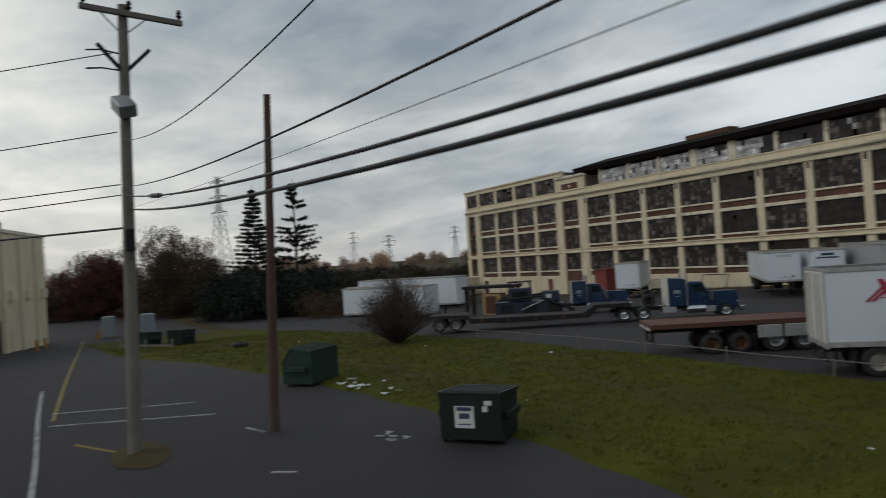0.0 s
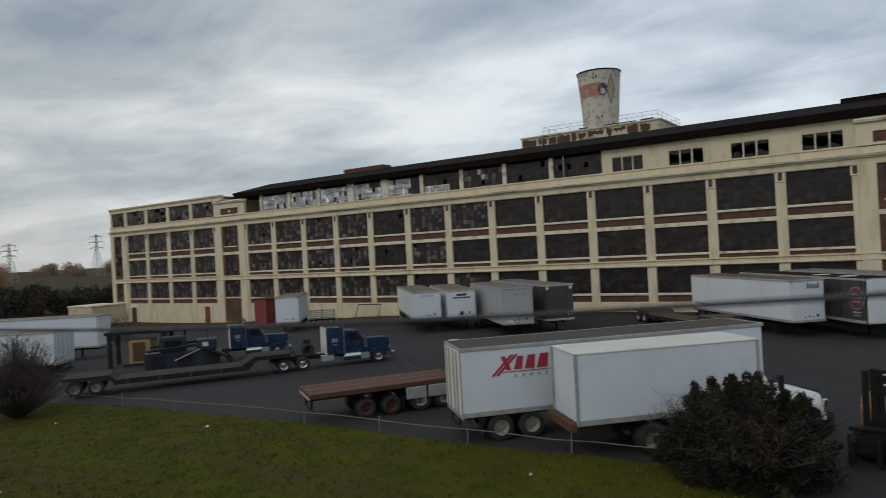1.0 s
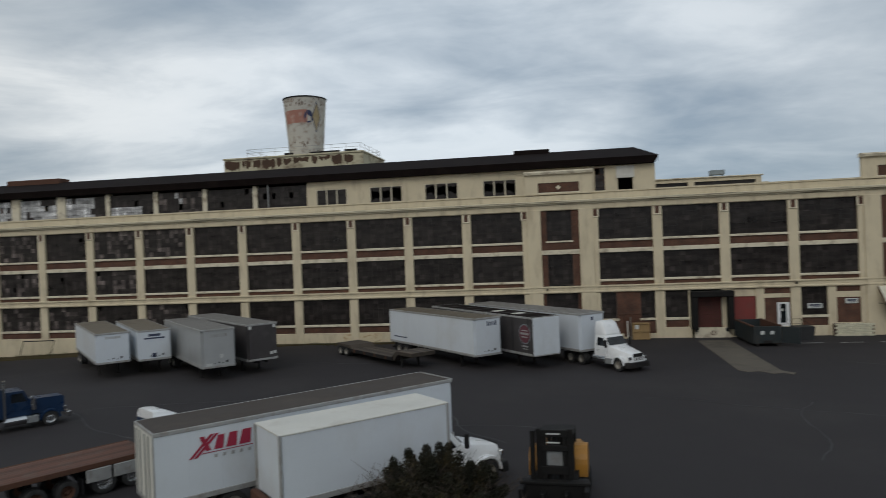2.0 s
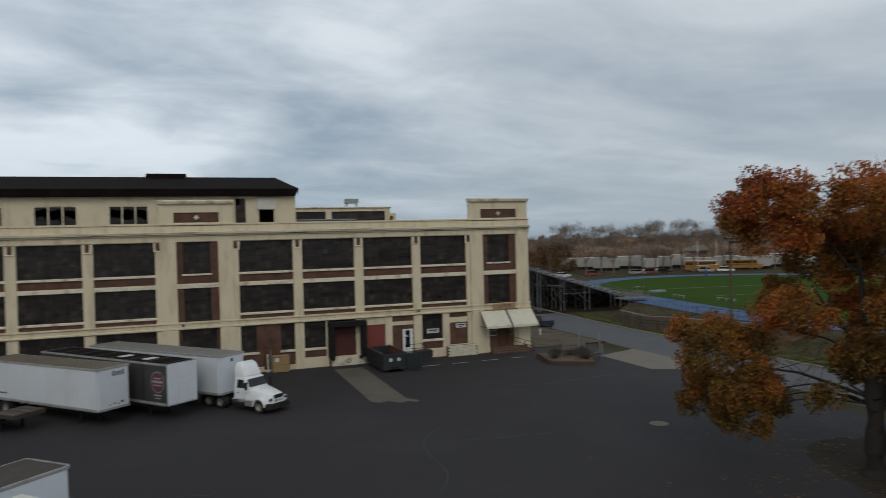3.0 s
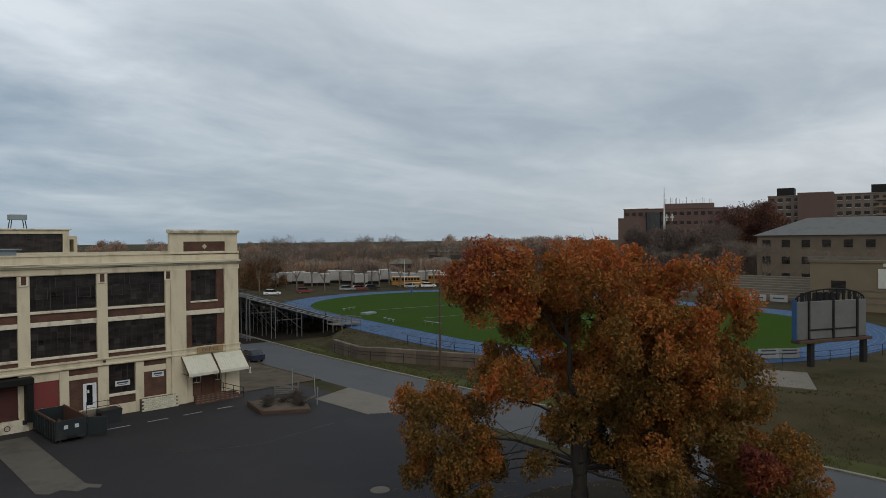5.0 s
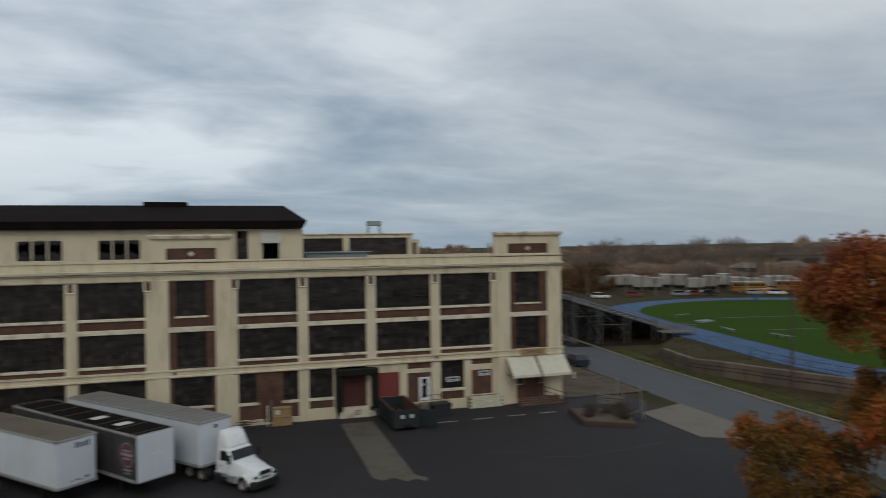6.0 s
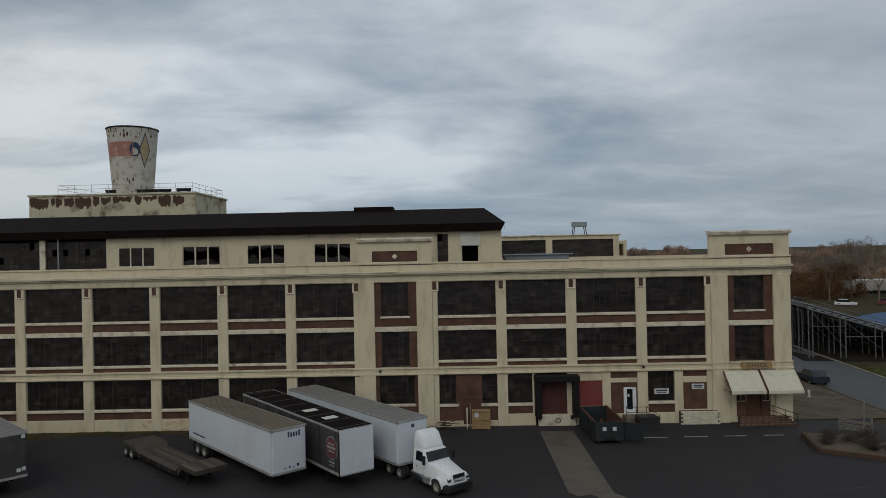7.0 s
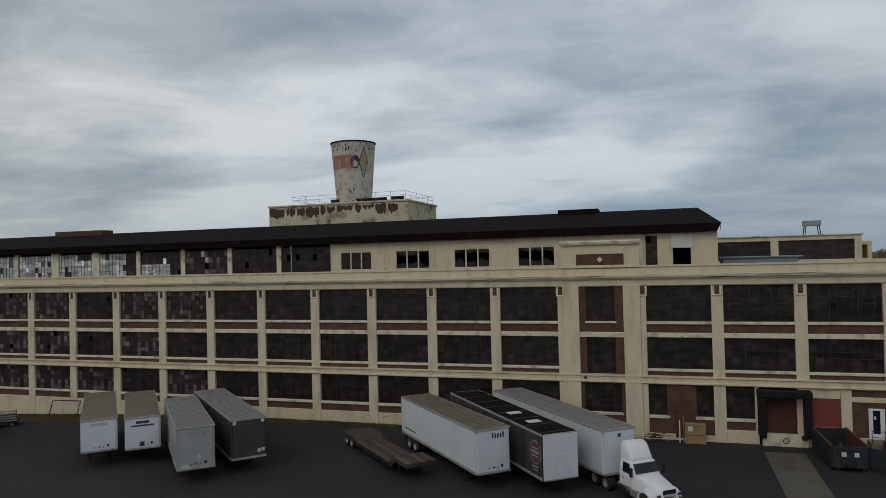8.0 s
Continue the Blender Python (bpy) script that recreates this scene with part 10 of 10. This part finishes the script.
paints = [M_cab, M_navy, M_galv, M_red, M_chassis, M_tsilver]
car("dark blue estate car on the road", (10.6, 17.5, -0.02), 88, M_navy)
for k, (b, d) in enumerate(((60.5, 190), (58.0, 196), (54.6, 200), (53.6, 201), (52.6, 203), (49.4, 208), (48.0, 209))):
    x, y, z = far(b, d)
    car("parked car beyond the track", (x, y, z), b - 84 + rng.uniform(-8, 8), paints[k % 6] if k != 1 else M_red)
for b, d, lab in ((49.6, 214, "white and orange bus beyond the field"), (46.7, 222, "yellow school bus beyond the field")):
    x, y, z = far(b, d)
    car(lab, (x, y, z), b - 90, M_lift, "buses", True)
for k in range(9):
    x, y, z = far(25.2 - 0.62 * k, 178 + (k % 2) * 8)
    car("car parked by the school", (x, y, z), 25 - 70 + rng.uniform(-10, 10), paints[(k * 5) % 6])
for k in range(22):
    b = 63.5 - k * 1.0
    d = 232 + 8 * math.sin(k * 1.7)
    x, y, z = far(b, d)
    sh = thing("storage_trailer", "white storage trailer in a long row", "trailer", pose(x, y, z, 0, 0, b - 90 + rng.uniform(-10, 10)), "storage trailers")
    part("body", Geo().cbox(-2.05, 2.05, -1.3, 6.0, 0.9, 3.9 + rng.uniform(-0.4, 0.4), 0.05), M_oldwhite, sh)
    part("skirt", Geo().box(-1.9, 1.9, -1.1, 5.8, 0, 0.9), M_chassis, sh)
for k, (b, d, w, h) in enumerate(((57.5, 285, 12, 4.6), (53.0, 288, 11, 4.8), (50.0, 290, 12, 4.4), (47.0, 292, 14, 4.6), (44.0, 300, 44, 9))):
    x, y, z = far(b, d)
    block("pale house beyond the sports ground" if k < 4 else "long grey warehouse beyond the trees", (x, y, z), b - 90, w, 10, h, M_fbrown, 2, 5, "hip", M_troof, name="house" if k < 4 else "warehouse")
x, y, z = far(30.6, 330)
block("brick house below the hospital", (x, y, z), -62, 18, 12, 8, M_fbrick, 2, 6, "hip", M_roof, name="house")

# street furniture along the road
for x, y in ((23.4, -5.2),):
    lp = thing("utility_pole", "slim brown utility pole on the bank", "utility pole", pose(x, y, terrain(x, y)))
    part("shaft", Geo().cyl((0, 0, -0.4), (0, 0, 11.2), 0.15, 0.1, n=10), M_brownwood, lp)
    part("bracket", Geo().cbox(-0.5, 0.5, -0.05, 0.05, 10.0, 10.12, 0.01), M_chassis, lp)
hy = thing("fire_hydrant", "small pale fire hydrant at the kerb", "hydrant", pose(6.2, 9.5, 0.05))
part("barrel", Geo().lathe([(0.16, 0), (0.16, 0.06), (0.11, 0.08), (0.11, 0.5), (0.14, 0.52), (0.12, 0.65), (0.0, 0.74)], 14), M_sheet, hy)
for s in (-1, 1):
    part("outlet", Geo().cyl((0, s * 0.1, 0.4), (0, s * 0.2, 0.4), 0.05, n=8), M_sheet, hy)
# woods behind the sports ground
def fmass(b0, b1, d0, d1, h0, h1, n, seed, r=1.6):
    return mass(b0, b1, d0, d1, h0, h1, n, seed, FX, FY, r)


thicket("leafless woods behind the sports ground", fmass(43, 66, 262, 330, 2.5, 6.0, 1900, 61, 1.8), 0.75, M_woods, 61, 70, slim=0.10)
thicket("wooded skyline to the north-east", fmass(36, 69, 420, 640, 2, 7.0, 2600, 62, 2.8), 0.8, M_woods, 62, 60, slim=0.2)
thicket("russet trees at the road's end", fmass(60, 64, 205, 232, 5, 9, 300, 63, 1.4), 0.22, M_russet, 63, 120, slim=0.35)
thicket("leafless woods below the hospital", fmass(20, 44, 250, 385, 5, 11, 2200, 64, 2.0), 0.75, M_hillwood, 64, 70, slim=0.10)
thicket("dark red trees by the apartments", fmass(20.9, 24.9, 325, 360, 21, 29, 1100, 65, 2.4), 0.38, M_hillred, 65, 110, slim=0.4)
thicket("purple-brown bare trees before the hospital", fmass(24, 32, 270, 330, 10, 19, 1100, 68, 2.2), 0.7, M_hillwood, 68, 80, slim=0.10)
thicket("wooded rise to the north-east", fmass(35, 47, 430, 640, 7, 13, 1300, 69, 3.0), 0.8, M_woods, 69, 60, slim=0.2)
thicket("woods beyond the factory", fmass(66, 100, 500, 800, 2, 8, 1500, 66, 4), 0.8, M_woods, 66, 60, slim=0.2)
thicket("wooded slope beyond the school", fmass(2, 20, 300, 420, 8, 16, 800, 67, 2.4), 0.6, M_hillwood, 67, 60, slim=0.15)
spots = [(60.2, 222, 14), (57.4, 220, 15), (53.2, 221, 14), (51.2, 222, 15), (49.0, 224, 14), (59.4, 224, 13), (48.2, 228, 15), (45.4, 230, 14), (61.5, 204, 13), (58.6, 207, 15), (56.4, 203, 14), (54.2, 208, 16), (52.0, 206, 14), (50.3, 212, 15), (47.6, 214, 16), (46.2, 220, 15), (63.0, 215, 13), (29.0, 240, 12), (26.4, 215, 14), (24.2, 212, 15), (22.2, 200, 14), (18.5, 178, 13), (15.2, 176, 12), (44.6, 226, 15), (55.2, 218, 15), (31.5, 255, 13), (62.2, 224, 12), (60.8, 214, 13), (57.0, 226, 12), (52.6, 226, 13), (49.6, 218, 14), (53.7, 228, 12)]
for k, (b, d, h) in enumerate(spots):
    x, y, z = far(b, d)
    bare_tree((x, y, z), 15.0, 70 + k % 4, "grey leafless tree beside the sports ground", h / 17.5, rz=40 * k)

# cream industrial building beyond the car park
lb = thing("car_park_building", "cream painted industrial building with yellow bollards", "building", pose(-118.5, -75.9, land(-120, 0) - 0.2, 0, 0, 165))
part("wall", Geo().cbox(-24, 13, 0, 30, -1, 12.6, 0.05), M_cream, lb)
part("parapet", Geo().cbox(-24.1, 13.15, -0.15, 30.1, 12.6, 13.0, 0.04), M_trim, lb)
for k in range(4):
    part("pier", Geo().cbox(-6 + k * 5, -5.2 + k * 5, -0.35, 0.0, -1, 12.4, 0.04), M_cream, lb)
    part("vent", Geo().cbox(-4 + k * 5, -3 + k * 5, -0.5, 0.0, 5.5, 6.6, 0.04), M_trim, lb)
part("roller_door", Geo().cbox(-3.8, -1.6, -0.1, 0.0, -1, 3.6, 0.03), M_chassis, lb)
part("roof_vent", Geo().tube([(8, 3, 12.9), (8, 3, 14.2), (7, 3, 14.6)], 0.3, 8), M_chassis, lb)
# weeds and moss along the foot of the factory wall
q2 = random.Random(77)
cl = []
for _ in range(520):
    x = q2.uniform(-118, -31)
    dense = noise.noise((x * 0.12, 4, 0))
    if q2.random() > 0.45 + 1.2 * dense:
        continue
    cl.append((x, -0.35 - abs(q2.gauss(0, 0.7)), land(x, 0) + 0.03, q2.uniform(0.10, 0.32)))
g = leaves(cl, 40, 0.075, 78, -0.6, 0.22)
g.v = [(x, min(y, -0.12), max(z, land(x, 0) + 0.005)) for x, y, z in g.v]
solid("wall_weeds", g, M_olive, "olive weeds and moss along the foot of the wall", "weeds", kind="stuff")

# pale stones of the office's base: single pieces
STONE = Geo().cbox(-0.19, 0.19, -0.06, 0.06, -0.085, 0.085, 0.03).mesh("stone", M_stone)
for r in range(7):
    for k in range(9):
        x = -9.75 + k * 0.375 + (0.18 if r % 2 else 0)
        if x > -6.75:
            continue
        ob = new("stone", STONE)
        ob.parent = stone_bay
        ob.matrix_local = pose(x, -0.57, 0.08 + r * 0.165, rng.uniform(-4, 4), rng.uniform(-6, 6), rng.uniform(-5, 5))
